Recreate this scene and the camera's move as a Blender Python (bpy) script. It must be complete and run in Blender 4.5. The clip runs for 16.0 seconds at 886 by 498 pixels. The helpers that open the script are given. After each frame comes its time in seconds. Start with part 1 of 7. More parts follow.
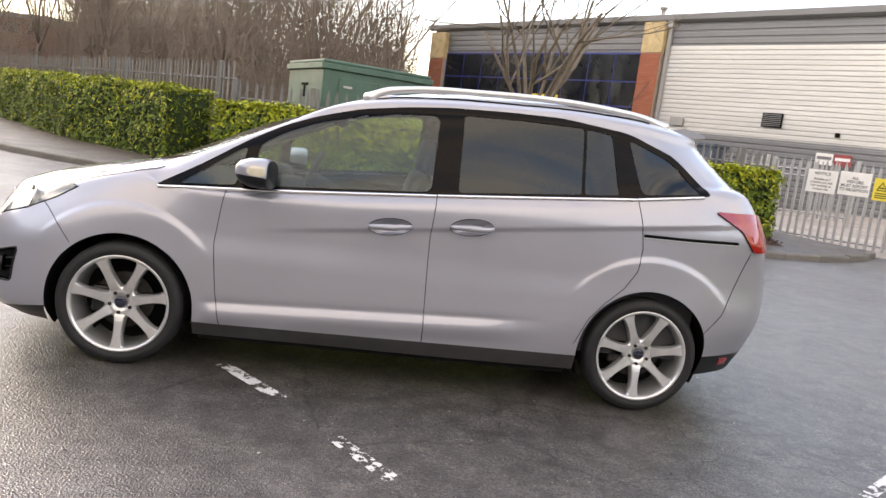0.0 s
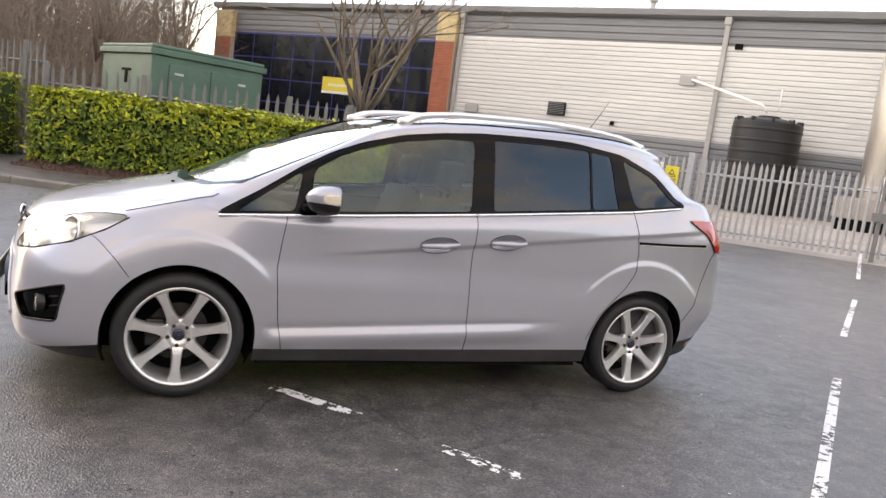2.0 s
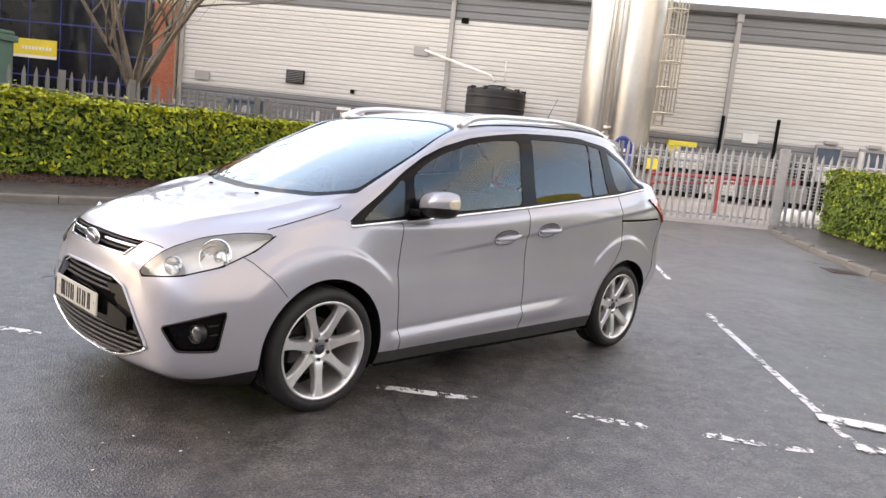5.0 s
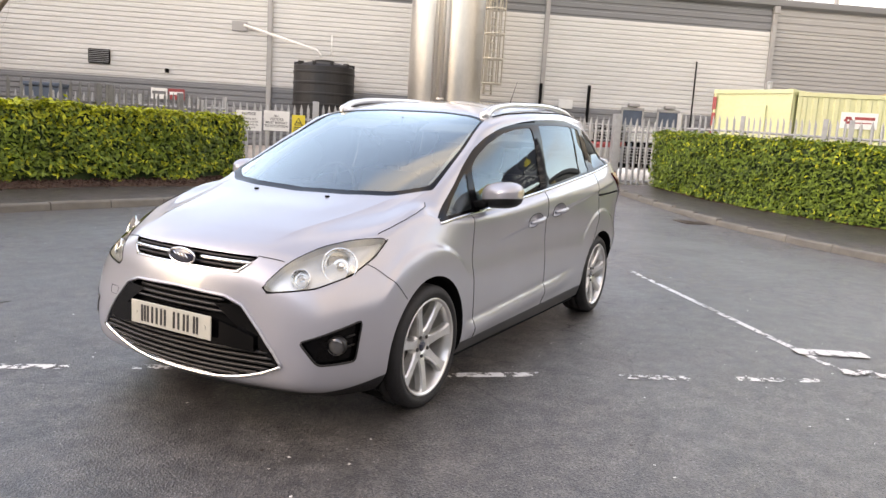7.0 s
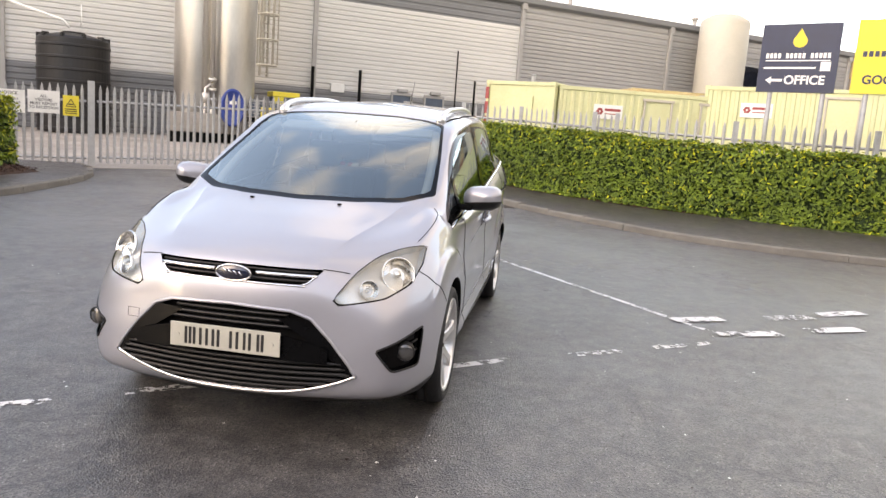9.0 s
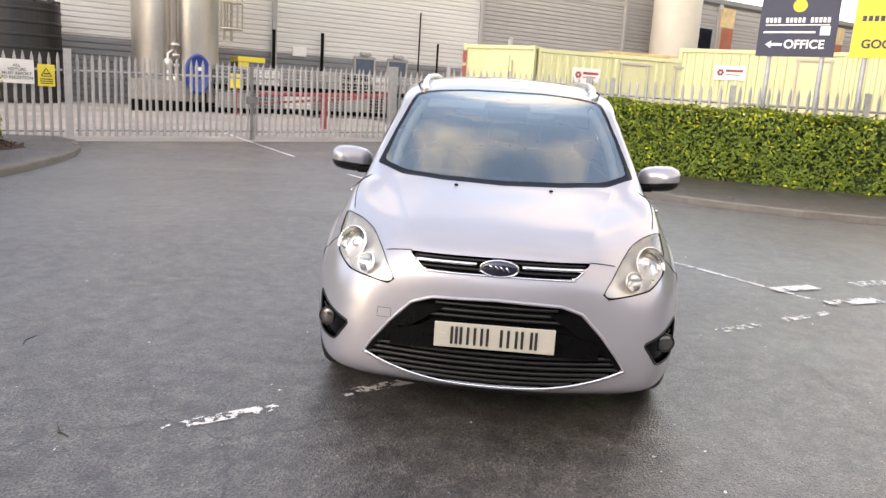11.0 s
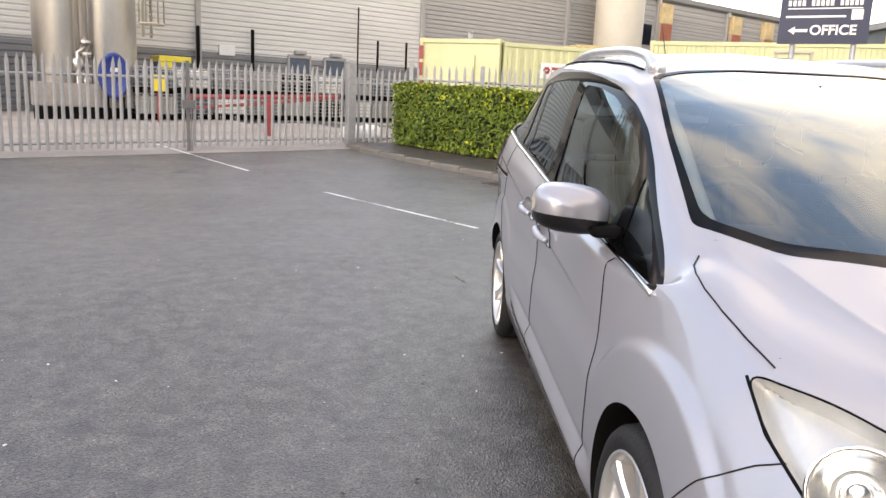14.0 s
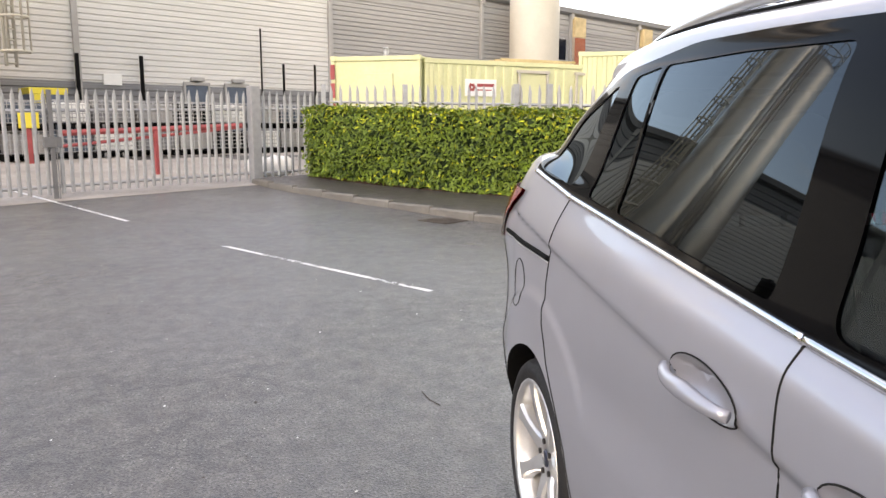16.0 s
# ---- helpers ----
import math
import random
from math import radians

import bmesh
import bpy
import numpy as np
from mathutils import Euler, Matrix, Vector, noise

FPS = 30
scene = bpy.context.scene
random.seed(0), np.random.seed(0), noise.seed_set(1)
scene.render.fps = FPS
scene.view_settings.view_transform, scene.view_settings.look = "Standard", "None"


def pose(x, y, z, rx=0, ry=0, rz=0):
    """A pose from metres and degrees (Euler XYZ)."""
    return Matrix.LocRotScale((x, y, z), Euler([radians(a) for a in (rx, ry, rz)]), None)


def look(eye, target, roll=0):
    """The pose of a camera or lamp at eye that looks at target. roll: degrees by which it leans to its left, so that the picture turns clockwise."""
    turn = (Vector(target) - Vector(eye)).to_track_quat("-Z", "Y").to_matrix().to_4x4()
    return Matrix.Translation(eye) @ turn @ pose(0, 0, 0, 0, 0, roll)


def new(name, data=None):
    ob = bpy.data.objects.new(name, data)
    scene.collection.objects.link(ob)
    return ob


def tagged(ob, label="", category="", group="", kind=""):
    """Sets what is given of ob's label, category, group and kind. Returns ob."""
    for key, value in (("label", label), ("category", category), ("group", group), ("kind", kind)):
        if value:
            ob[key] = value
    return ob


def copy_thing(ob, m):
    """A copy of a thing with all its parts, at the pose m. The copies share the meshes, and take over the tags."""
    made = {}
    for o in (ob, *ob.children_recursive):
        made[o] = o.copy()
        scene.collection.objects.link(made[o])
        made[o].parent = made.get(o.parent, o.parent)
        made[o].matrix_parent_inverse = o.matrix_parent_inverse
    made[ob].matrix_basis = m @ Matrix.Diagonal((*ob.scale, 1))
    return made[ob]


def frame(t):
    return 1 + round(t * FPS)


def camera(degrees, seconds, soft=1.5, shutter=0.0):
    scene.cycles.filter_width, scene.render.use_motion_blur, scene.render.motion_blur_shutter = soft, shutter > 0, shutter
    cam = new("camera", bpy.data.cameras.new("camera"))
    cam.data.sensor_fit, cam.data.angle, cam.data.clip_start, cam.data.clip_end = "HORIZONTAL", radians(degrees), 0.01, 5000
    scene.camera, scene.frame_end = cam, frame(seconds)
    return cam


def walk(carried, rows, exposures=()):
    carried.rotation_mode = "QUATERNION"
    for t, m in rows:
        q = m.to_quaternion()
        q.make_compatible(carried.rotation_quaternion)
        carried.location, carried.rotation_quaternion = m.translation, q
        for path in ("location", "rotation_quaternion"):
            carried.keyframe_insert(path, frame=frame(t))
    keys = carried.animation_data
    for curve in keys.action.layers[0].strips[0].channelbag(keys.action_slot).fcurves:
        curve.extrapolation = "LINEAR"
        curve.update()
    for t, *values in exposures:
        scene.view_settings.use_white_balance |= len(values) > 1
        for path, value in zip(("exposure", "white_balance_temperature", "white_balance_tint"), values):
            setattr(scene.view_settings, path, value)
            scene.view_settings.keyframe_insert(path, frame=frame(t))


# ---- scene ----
cam = camera(61.5, 16.0)
PATH = [
    (0, (-0.195, -4.78, 1.39), (0.023, -2.815, 1.091), 7.4),
    (0.5, (-0.571, -4.853, 1.416), (-0.252, -2.9, 1.13), 7.5),
    (1, (-0.937, -4.798, 1.404), (-0.444, -2.882, 1.111), 7.7),
    (1.5, (-1.313, -4.749, 1.4), (-0.666, -2.878, 1.117), 7.5),
    (2, (-1.705, -4.717, 1.446), (-0.91, -2.902, 1.171), 7.6),
    (2.5, (-2.008, -4.578, 1.408), (-1.066, -2.835, 1.136), 8.0),
    (3, (-2.357, -4.456, 1.414), (-1.288, -2.789, 1.135), 8.5),
    (3.2, (-2.501, -4.39, 1.392), (-1.376, -2.758, 1.126), 8.8),
    (5.3, (-3.842, -3.686, 1.411), (-2.368, -2.363, 1.132), 5.6),
    (5.5, (-3.941, -3.604, 1.388), (-2.441, -2.311, 1.108), 5.2),
    (6, (-4.168, -3.286, 1.373), (-2.569, -2.122, 1.08), 4.4),
    (6.5, (-4.407, -2.997, 1.383), (-2.744, -1.928, 1.078), 3.8),
    (7, (-4.652, -2.703, 1.41), (-2.913, -1.762, 1.106), 3.5),
    (7.5, (-4.798, -2.376, 1.383), (-2.98, -1.604, 1.069), 3.2),
    (8, (-4.952, -2.077, 1.422), (-3.066, -1.495, 1.094), 3.2),
    (8.5, (-5.174, -1.742, 1.454), (-3.244, -1.323, 1.138), 3.8),
    (8.7, (-5.264, -1.62, 1.47), (-3.322, -1.254, 1.162), 4.1),
    (10.8, (-5.47, -0.113, 1.486), (-3.51, -0.017, 1.098), 4.0),
    (11, (-5.385, 0.05, 1.49), (-3.429, 0.174, 1.093), 3.6),
    (11.5, (-5.177, 0.452, 1.483), (-3.228, 0.619, 1.067), 2.7),
    (12, (-4.907, 0.84, 1.489), (-2.958, 0.987, 1.063), 2.1),
    (12.5, (-4.453, 1.101, 1.467), (-2.501, 1.189, 1.041), 1.6),
    (13, (-3.975, 1.326, 1.423), (-2.02, 1.307, 1.002), 1.6),
    (13.5, (-3.603, 1.371, 1.412), (-1.648, 1.301, 0.995), 2.1),
    (14, (-3.01, 1.442, 1.384), (-1.049, 1.354, 1.002), 2.6),
    (14.5, (-2.416, 1.505, 1.416), (-0.446, 1.444, 1.079), 2.7),
    (15, (-1.814, 1.526, 1.424), (0.162, 1.479, 1.115), 1.9),
    (15.5, (-1.264, 1.583, 1.427), (0.708, 1.428, 1.133), 1.3),
    (16, (-0.777, 1.535, 1.373), (1.174, 1.232, 1.055), 0.1),
]
walk(cam, [(t, look(eye, target, roll)) for t, eye, target, roll in PATH], [(0.0, 0.92, 9350, 19.0), (5.5, 0.80, 9250, 20.5), (7.5, 0.76, 9450, 20.0), (8.5, 0.71, 9450, 19.5), (11.0, 0.75, 9350, 19.5), (12.5, 0.71, 9250, 19.5), (14.0, 0.71, 9250, 19.0), (16.0, 0.80, 9300, 18.5)])

# ---- world and light ----
SUN_ELEV, SUN_AZ = 31.0, 141.0   # degrees; azimuth measured from +x, anticlockwise
world = bpy.data.worlds.new("sky")
scene.world = world
world.use_nodes = True
wt = world.node_tree
wt.nodes.clear()


def wnode(kind, **kw):
    n = wt.nodes.new(kind)
    for k, v in kw.items():
        n.inputs[k].default_value = v
    return n


w_out, w_bg = wnode("ShaderNodeOutputWorld"), wnode("ShaderNodeBackground", Strength=0.175)
w_sky = wnode("ShaderNodeTexSky")
w_sky.sky_type, w_sky.sun_disc = "NISHITA", False
w_sky.sun_elevation, w_sky.sun_rotation = radians(SUN_ELEV), radians(90 - SUN_AZ)
w_sky.air_density, w_sky.dust_density = 1.0, 0.5
w_co, w_map = wnode("ShaderNodeTexCoord"), wnode("ShaderNodeMapping", Scale=(1.0, 1.0, 2.6), Location=(2.3, 1.4, 0.7))
w_noise = wnode("ShaderNodeTexNoise", Scale=1.9, Detail=7.0, Roughness=0.56, Distortion=0.25)
w_ramp = wnode("ShaderNodeValToRGB")
w_ramp.color_ramp.elements[0].position, w_ramp.color_ramp.elements[1].position = 0.475, 0.68
w_noise2 = wnode("ShaderNodeTexNoise", Scale=4.5, Detail=5.0, Roughness=0.55)
w_cloud = wnode("ShaderNodeMix")
w_cloud.data_type = "RGBA"
w_cloud.inputs[6].default_value, w_cloud.inputs[7].default_value = (5.8, 5.9, 6.3, 1), (9.6, 9.45, 9.25, 1)
w_mix = wnode("ShaderNodeMix")
w_mix.data_type = "RGBA"
wl = wt.links.new
wl(w_co.outputs["Generated"], w_map.inputs["Vector"])
wl(w_map.outputs["Vector"], w_noise.inputs["Vector"])
wl(w_map.outputs["Vector"], w_noise2.inputs["Vector"])
w_lean = wnode("ShaderNodeVectorMath")                              # the cloud thins out towards one side of the sky
w_lean.operation, w_lean.inputs[1].default_value = "DOT_PRODUCT", (-0.015, -0.115, 0.035)
w_sum = wnode("ShaderNodeMath")
w_sum.operation = "ADD"
wl(w_co.outputs["Generated"], w_lean.inputs[0])
wl(w_lean.outputs["Value"], w_sum.inputs[0])
wl(w_noise.outputs["Fac"], w_sum.inputs[1])
wl(w_sum.outputs[0], w_ramp.inputs["Fac"])
w_glow, w_lit = wnode("ShaderNodeVectorMath"), wnode("ShaderNodeMath")   # cloud brightness raised by hand towards +x and +y, not towards the sun
w_glow.operation, w_glow.inputs[1].default_value = "DOT_PRODUCT", (0.30, 0.18, 0.10)
w_lit.operation = "ADD"
wl(w_co.outputs["Generated"], w_glow.inputs[0])
wl(w_glow.outputs["Value"], w_lit.inputs[0])
wl(w_noise2.outputs["Fac"], w_lit.inputs[1])
wl(w_lit.outputs[0], w_cloud.inputs[0])
wl(w_ramp.outputs["Color"], w_mix.inputs[0])
w_gain = wnode("ShaderNodeVectorMath")
w_gain.operation, w_gain.inputs["Scale"].default_value = "SCALE", 2.5
wl(w_sky.outputs["Color"], w_gain.inputs[0])
wl(w_gain.outputs[0], w_mix.inputs[6])
wl(w_cloud.outputs[2], w_mix.inputs[7])
wl(w_mix.outputs[2], w_bg.inputs["Color"])
wl(w_bg.outputs["Background"], w_out.inputs["Surface"])

sun = new("sun", bpy.data.lights.new("sun", "SUN"))
sun.data.energy, sun.data.angle, sun.data.color = 0.50, radians(28), (1.0, 0.97, 0.93)
_a, _e = radians(SUN_AZ), radians(SUN_ELEV)
sun.matrix_world = look((math.cos(_a) * math.cos(_e) * 60, math.sin(_a) * math.cos(_e) * 60, math.sin(_e) * 60), (0, 0, 0))


# ---- materials ----
def material(name, color, rough=0.6, metal=0.0, vary=0.15, scale=6.0, bump=0.0, bump_scale=40.0, second=None,
             spec=0.5, coat=0.0, per_object=0.0, per_island=0.0, stretch=(1, 1, 1), rough_vary=0.0, grain=0.5, **extra):
    """A surface with stains at one scale, grain at another, and fine relief."""
    m = bpy.data.materials.new(name)
    m.use_nodes = True
    nt = m.node_tree
    b = nt.nodes["Principled BSDF"]
    b.inputs["Roughness"].default_value, b.inputs["Metallic"].default_value = rough, metal
    b.inputs["Specular IOR Level"].default_value = spec
    b.inputs["Coat Weight"].default_value = coat
    b.inputs["Coat Roughness"].default_value = 0.03
    for key, value in extra.items():
        b.inputs[key].default_value = value
    co = nt.nodes.new("ShaderNodeTexCoord")
    mp = nt.nodes.new("ShaderNodeMapping")
    mp.inputs["Scale"].default_value = stretch
    nt.links.new(co.outputs["Object"], mp.inputs["Vector"])
    n1, n2 = nt.nodes.new("ShaderNodeTexNoise"), nt.nodes.new("ShaderNodeTexNoise")
    for n, s in ((n1, scale), (n2, scale * 11)):
        n.inputs["Scale"].default_value, n.inputs["Detail"].default_value = s, 5.0
        nt.links.new(mp.outputs["Vector"], n.inputs["Vector"])
    add = nt.nodes.new("ShaderNodeMath")
    add.operation = "MULTIPLY_ADD"
    nt.links.new(n2.outputs["Fac"], add.inputs[0])
    add.inputs[1].default_value = grain
    nt.links.new(n1.outputs["Fac"], add.inputs[2])
    value = add.outputs[0]
    for amount, node, out in ((per_object, "ShaderNodeObjectInfo", "Random"), (per_island, "ShaderNodeNewGeometry", "Random Per Island")):
        if amount:
            src = nt.nodes.new(node)
            more = nt.nodes.new("ShaderNodeMath")
            more.operation = "MULTIPLY_ADD"
            nt.links.new(src.outputs[out], more.inputs[0])
            more.inputs[1].default_value = amount
            nt.links.new(value, more.inputs[2])
            value = more.outputs[0]
    ramp = nt.nodes.new("ShaderNodeMapRange")
    ramp.inputs["From Min"].default_value, ramp.inputs["From Max"].default_value = 0.45, 1.05 + per_object + per_island
    nt.links.new(value, ramp.inputs["Value"])
    mix = nt.nodes.new("ShaderNodeMix")
    mix.data_type = "RGBA"
    c = np.array(color[:3], float)
    c2 = np.array(second[:3], float) if second else np.clip(c * (1 + vary), 0, 1)
    mix.inputs[6].default_value = (*(c * (1 - vary)), 1)
    mix.inputs[7].default_value = (*c2, 1)
    nt.links.new(ramp.outputs["Result"], mix.inputs[0])
    nt.links.new(mix.outputs[2], b.inputs["Base Color"])
    if rough_vary:
        rr = nt.nodes.new("ShaderNodeMapRange")
        rr.inputs["From Min"].default_value, rr.inputs["From Max"].default_value = 0.35, 0.65
        rr.inputs["To Min"].default_value, rr.inputs["To Max"].default_value = max(0.02, rough - rough_vary), min(1, rough + rough_vary)
        nt.links.new(n1.outputs["Fac"], rr.inputs["Value"])
        nt.links.new(rr.outputs["Result"], b.inputs["Roughness"])
    if bump:
        nb = nt.nodes.new("ShaderNodeTexNoise")
        nb.inputs["Scale"].default_value, nb.inputs["Detail"].default_value = bump_scale, 4.0
        nt.links.new(mp.outputs["Vector"], nb.inputs["Vector"])
        bp = nt.nodes.new("ShaderNodeBump")
        bp.inputs["Strength"].default_value, bp.inputs["Distance"].default_value = bump, 0.01
        nt.links.new(nb.outputs["Fac"], bp.inputs["Height"])
        nt.links.new(bp.outputs["Normal"], b.inputs["Normal"])
    return m


def glass(name, tint, faces=1.8, rough=0.0, sheen=(1, 1, 1)):
    """Thin glass: clear or tinted, with Fresnel gloss."""
    m = bpy.data.materials.new(name)
    m.use_nodes = True
    nt = m.node_tree
    nt.nodes.clear()
    out, mix = nt.nodes.new("ShaderNodeOutputMaterial"), nt.nodes.new("ShaderNodeMixShader")
    tr, gl, fr = nt.nodes.new("ShaderNodeBsdfTransparent"), nt.nodes.new("ShaderNodeBsdfGlossy"), nt.nodes.new("ShaderNodeFresnel")
    tr.inputs["Color"].default_value = (*tint, 1)
    gl.inputs["Roughness"].default_value, gl.inputs["Color"].default_value = rough, (*sheen, 1)
    fr.inputs["IOR"].default_value = 1.55
    both = nt.nodes.new("ShaderNodeMath")                          # two faces of one pane
    both.operation, both.use_clamp, both.inputs[1].default_value = "MULTIPLY", True, faces
    nt.links.new(fr.outputs["Fac"], both.inputs[0])
    nt.links.new(both.outputs[0], mix.inputs["Fac"])
    nt.links.new(tr.outputs["BSDF"], mix.inputs[1])
    nt.links.new(gl.outputs["BSDF"], mix.inputs[2])
    nt.links.new(mix.outputs["Shader"], out.inputs["Surface"])
    return m


M_PAINT = material("silver_lilac_paint", (0.372, 0.378, 0.416), 0.35, 0.42, 0.03, 3.0, coat=1.0, grain=0.2)
M_BLACKTRIM = material("black_gloss_trim", (0.003, 0.003, 0.0033), 0.05, 0, 0.2, 8, spec=0.11)
M_PLASTIC = material("black_plastic", (0.0045, 0.0045, 0.005), 0.45, 0, 0.25, 20, 0.15, 300)
M_SILL = material("grey_sill_plastic", (0.032, 0.031, 0.032), 0.5, 0, 0.3, 9)
M_DARK = material("dark_cavity", (0.0035, 0.0035, 0.0035), 0.9, 0, 0.2, 8, spec=0.15)
M_GAP = material("shut_line", (0.012, 0.012, 0.012), 0.8, 0, 0.2, 8, spec=0.2)
M_CHROME = material("chrome", (0.82, 0.82, 0.83), 0.10, 1.0, 0.04, 10)
M_ALLOY = material("alloy_silver", (0.68, 0.68, 0.67), 0.30, 0.75, 0.10, 14, coat=0.3)
M_TYRE = material("tyre_rubber", (0.011, 0.011, 0.012), 0.7, 0, 0.35, 12, 0.3, 90)
M_BRAKE = material("brake_steel", (0.035, 0.032, 0.030), 0.5, 0.5, 0.3, 25)
M_GLASS = glass("car_glass", (0.66, 0.76, 0.74), 1.2, sheen=(0.80, 0.94, 1.0))
M_SCREEN = glass("windscreen_glass", (0.76, 0.83, 0.80), 2.6, sheen=(0.93, 1.0, 0.98))
M_PRIVACY = glass("privacy_glass", (0.04, 0.045, 0.055), 1.0, sheen=(0.80, 0.92, 1.0))
M_LENS = glass("lamp_lens", (0.97, 0.98, 0.98), 1.2)
M_REFLECT = material("lamp_reflector", (0.80, 0.80, 0.78), 0.16, 1.0, 0.1, 20)
M_LAMPGREY = material("lamp_housing", (0.66, 0.66, 0.63), 0.34, 0.6, 0.12, 20)
M_FOGGLASS = material("fog_lamp_glass", (0.07, 0.07, 0.07), 0.10, 0.3, 0.2, 30, coat=1.0)
M_RED = material("red_lamp", (0.36, 0.006, 0.012), 0.12, 0, 0.2, 30, coat=1.0)
M_AMBER = material("pale_amber_lens", (0.66, 0.60, 0.46), 0.15, 0, 0.15, 30, coat=1.0)
M_PLATE = material("plate_white", (0.47, 0.46, 0.40), 0.4, 0, 0.06, 10)
M_INK = material("black_ink", (0.015, 0.015, 0.016), 0.5, 0, 0.2, 20)
M_BADGE = material("dark_blue_enamel", (0.010, 0.014, 0.035), 0.15, 0.2, 0.2, 20, coat=1.0)
M_SEAT = material("dark_seat_cloth", (0.03, 0.03, 0.033), 0.9, 0, 0.3, 30, 0.3, 400)
M_LINER = material("grey_headliner", (0.46, 0.45, 0.43), 0.9, 0, 0.1, 10)
M_DASH = material("dark_dashboard", (0.03, 0.03, 0.032), 0.6, 0, 0.2, 10, 0.2, 300)


# ---- mesh helpers ----
def part(name, bm, mat, parent=None, label="", smooth=False, m=None):
    """One bmesh as one mesh object, under a thing or a part."""
    me = bpy.data.meshes.new(name)
    bm.to_mesh(me)
    bm.free()
    for one in (mat if isinstance(mat, (list, tuple)) else [mat]):
        me.materials.append(one)
    if smooth:
        me.polygons.foreach_set("use_smooth", [True] * len(me.polygons))
    ob = new(name, me)
    if parent:
        ob.parent = parent
    if m is not None:
        ob.matrix_basis = m
    return tagged(ob, label)


def empty(name, m, label, category, group="", kind=""):
    ob = new(name)
    ob.matrix_basis = m
    ob.empty_display_size = 0.1
    return tagged(ob, label, category, group, kind)


def box(bm, x0, x1, y0, y1, z0, z1, bevel=0.0, m=None, mat=0):
    r = bmesh.ops.create_cube(bm, size=1.0)
    vs = r["verts"]
    bmesh.ops.scale(bm, vec=(x1 - x0, y1 - y0, z1 - z0), verts=vs)
    bmesh.ops.translate(bm, vec=((x0 + x1) / 2, (y0 + y1) / 2, (z0 + z1) / 2), verts=vs)
    faces = {f for v in vs for f in v.link_faces}
    for f in faces:
        f.material_index = mat
    if bevel:
        es = list({e for v in vs for e in v.link_edges})
        out = bmesh.ops.bevel(bm, geom=es, offset=bevel, segments=2, affect="EDGES", profile=0.5)
        vs = list({v for f in out["faces"] for v in f.verts} | {v for v in vs if v.is_valid})
    if m is not None:
        bmesh.ops.transform(bm, matrix=m, verts=vs)
    return vs


def cyl(bm, p, q, r0, r1=None, n=16, caps=True, mat=0):
    """A cylinder or cone from p to q."""
    p, q = Vector(p), Vector(q)
    d = q - p
    turn = d.to_track_quat("Z", "Y").to_matrix().to_4x4()
    r = bmesh.ops.create_cone(bm, cap_ends=caps, segments=n, radius1=r0, radius2=r0 if r1 is None else r1, depth=d.length,
                              matrix=Matrix.Translation((p + q) / 2) @ turn)
    for f in {f for v in r["verts"] for f in v.link_faces}:
        f.material_index = mat
    return r["verts"]


def tube(bm, pts, r, n=8, closed=False, flat=1.0, mat=0):
    """A tube along points; r one radius or one for each point."""
    pts = [Vector(p) for p in pts]
    rs = r if isinstance(r, (list, tuple)) else [r] * len(pts)
    rings = []
    up = Vector((0, 0, 1))
    for i, p in enumerate(pts):
        a, b = pts[i - 1 if (i or closed) else 0], pts[(i + 1) % len(pts) if (i + 1 < len(pts) or closed) else i]
        t = (b - a).normalized()
        side = t.cross(up)
        side = side.normalized() if side.length > 0.05 else t.cross(Vector((1, 0, 0))).normalized()
        top = side.cross(t)
        rings.append([bm.verts.new(p + rs[i] * (math.cos(k / n * math.tau) * side + flat * math.sin(k / n * math.tau) * top)) for k in range(n)])
    for i in range(len(rings) - (0 if closed else 1)):
        a, b = rings[i], rings[(i + 1) % len(rings)]
        for k in range(n):
            bm.faces.new((a[k], a[(k + 1) % n], b[(k + 1) % n], b[k])).material_index = mat
    if not closed:
        bm.faces.new(rings[0][::-1]).material_index = mat
        bm.faces.new(rings[-1]).material_index = mat


def lathe(bm, profile, n=48, m=None, mat=0):
    """Spins (radius, height) points round z."""
    rings = [[bm.verts.new((r * math.cos(k / n * math.tau), r * math.sin(k / n * math.tau), h)) for k in range(n)] for r, h in profile]
    for a, b in zip(rings, rings[1:]):
        for k in range(n):
            bm.faces.new((a[k], a[(k + 1) % n], b[(k + 1) % n], b[k])).material_index = mat
    if m is not None:
        bmesh.ops.transform(bm, matrix=m, verts=[v for ring in rings for v in ring])
    return rings


def prism(bm, pts, y0, y1, mat=0, axis="y"):
    """A flat outline of (x, z) points, from y0 to y1 (axis 'z': (x, y) points from z0 to z1)."""
    put = (lambda a, b, c: (a, c, b)) if axis == "y" else (lambda a, b, c: (a, b, c))
    lo, hi = [bm.verts.new(put(a, b, y0)) for a, b in pts], [bm.verts.new(put(a, b, y1)) for a, b in pts]
    fs = [bm.faces.new(lo), bm.faces.new(hi[::-1])]
    for i in range(len(pts)):
        j = (i + 1) % len(pts)
        fs.append(bm.faces.new((lo[j], lo[i], hi[i], hi[j])))
    for f in fs:
        f.material_index = mat
    bmesh.ops.recalc_face_normals(bm, faces=fs)
    return fs


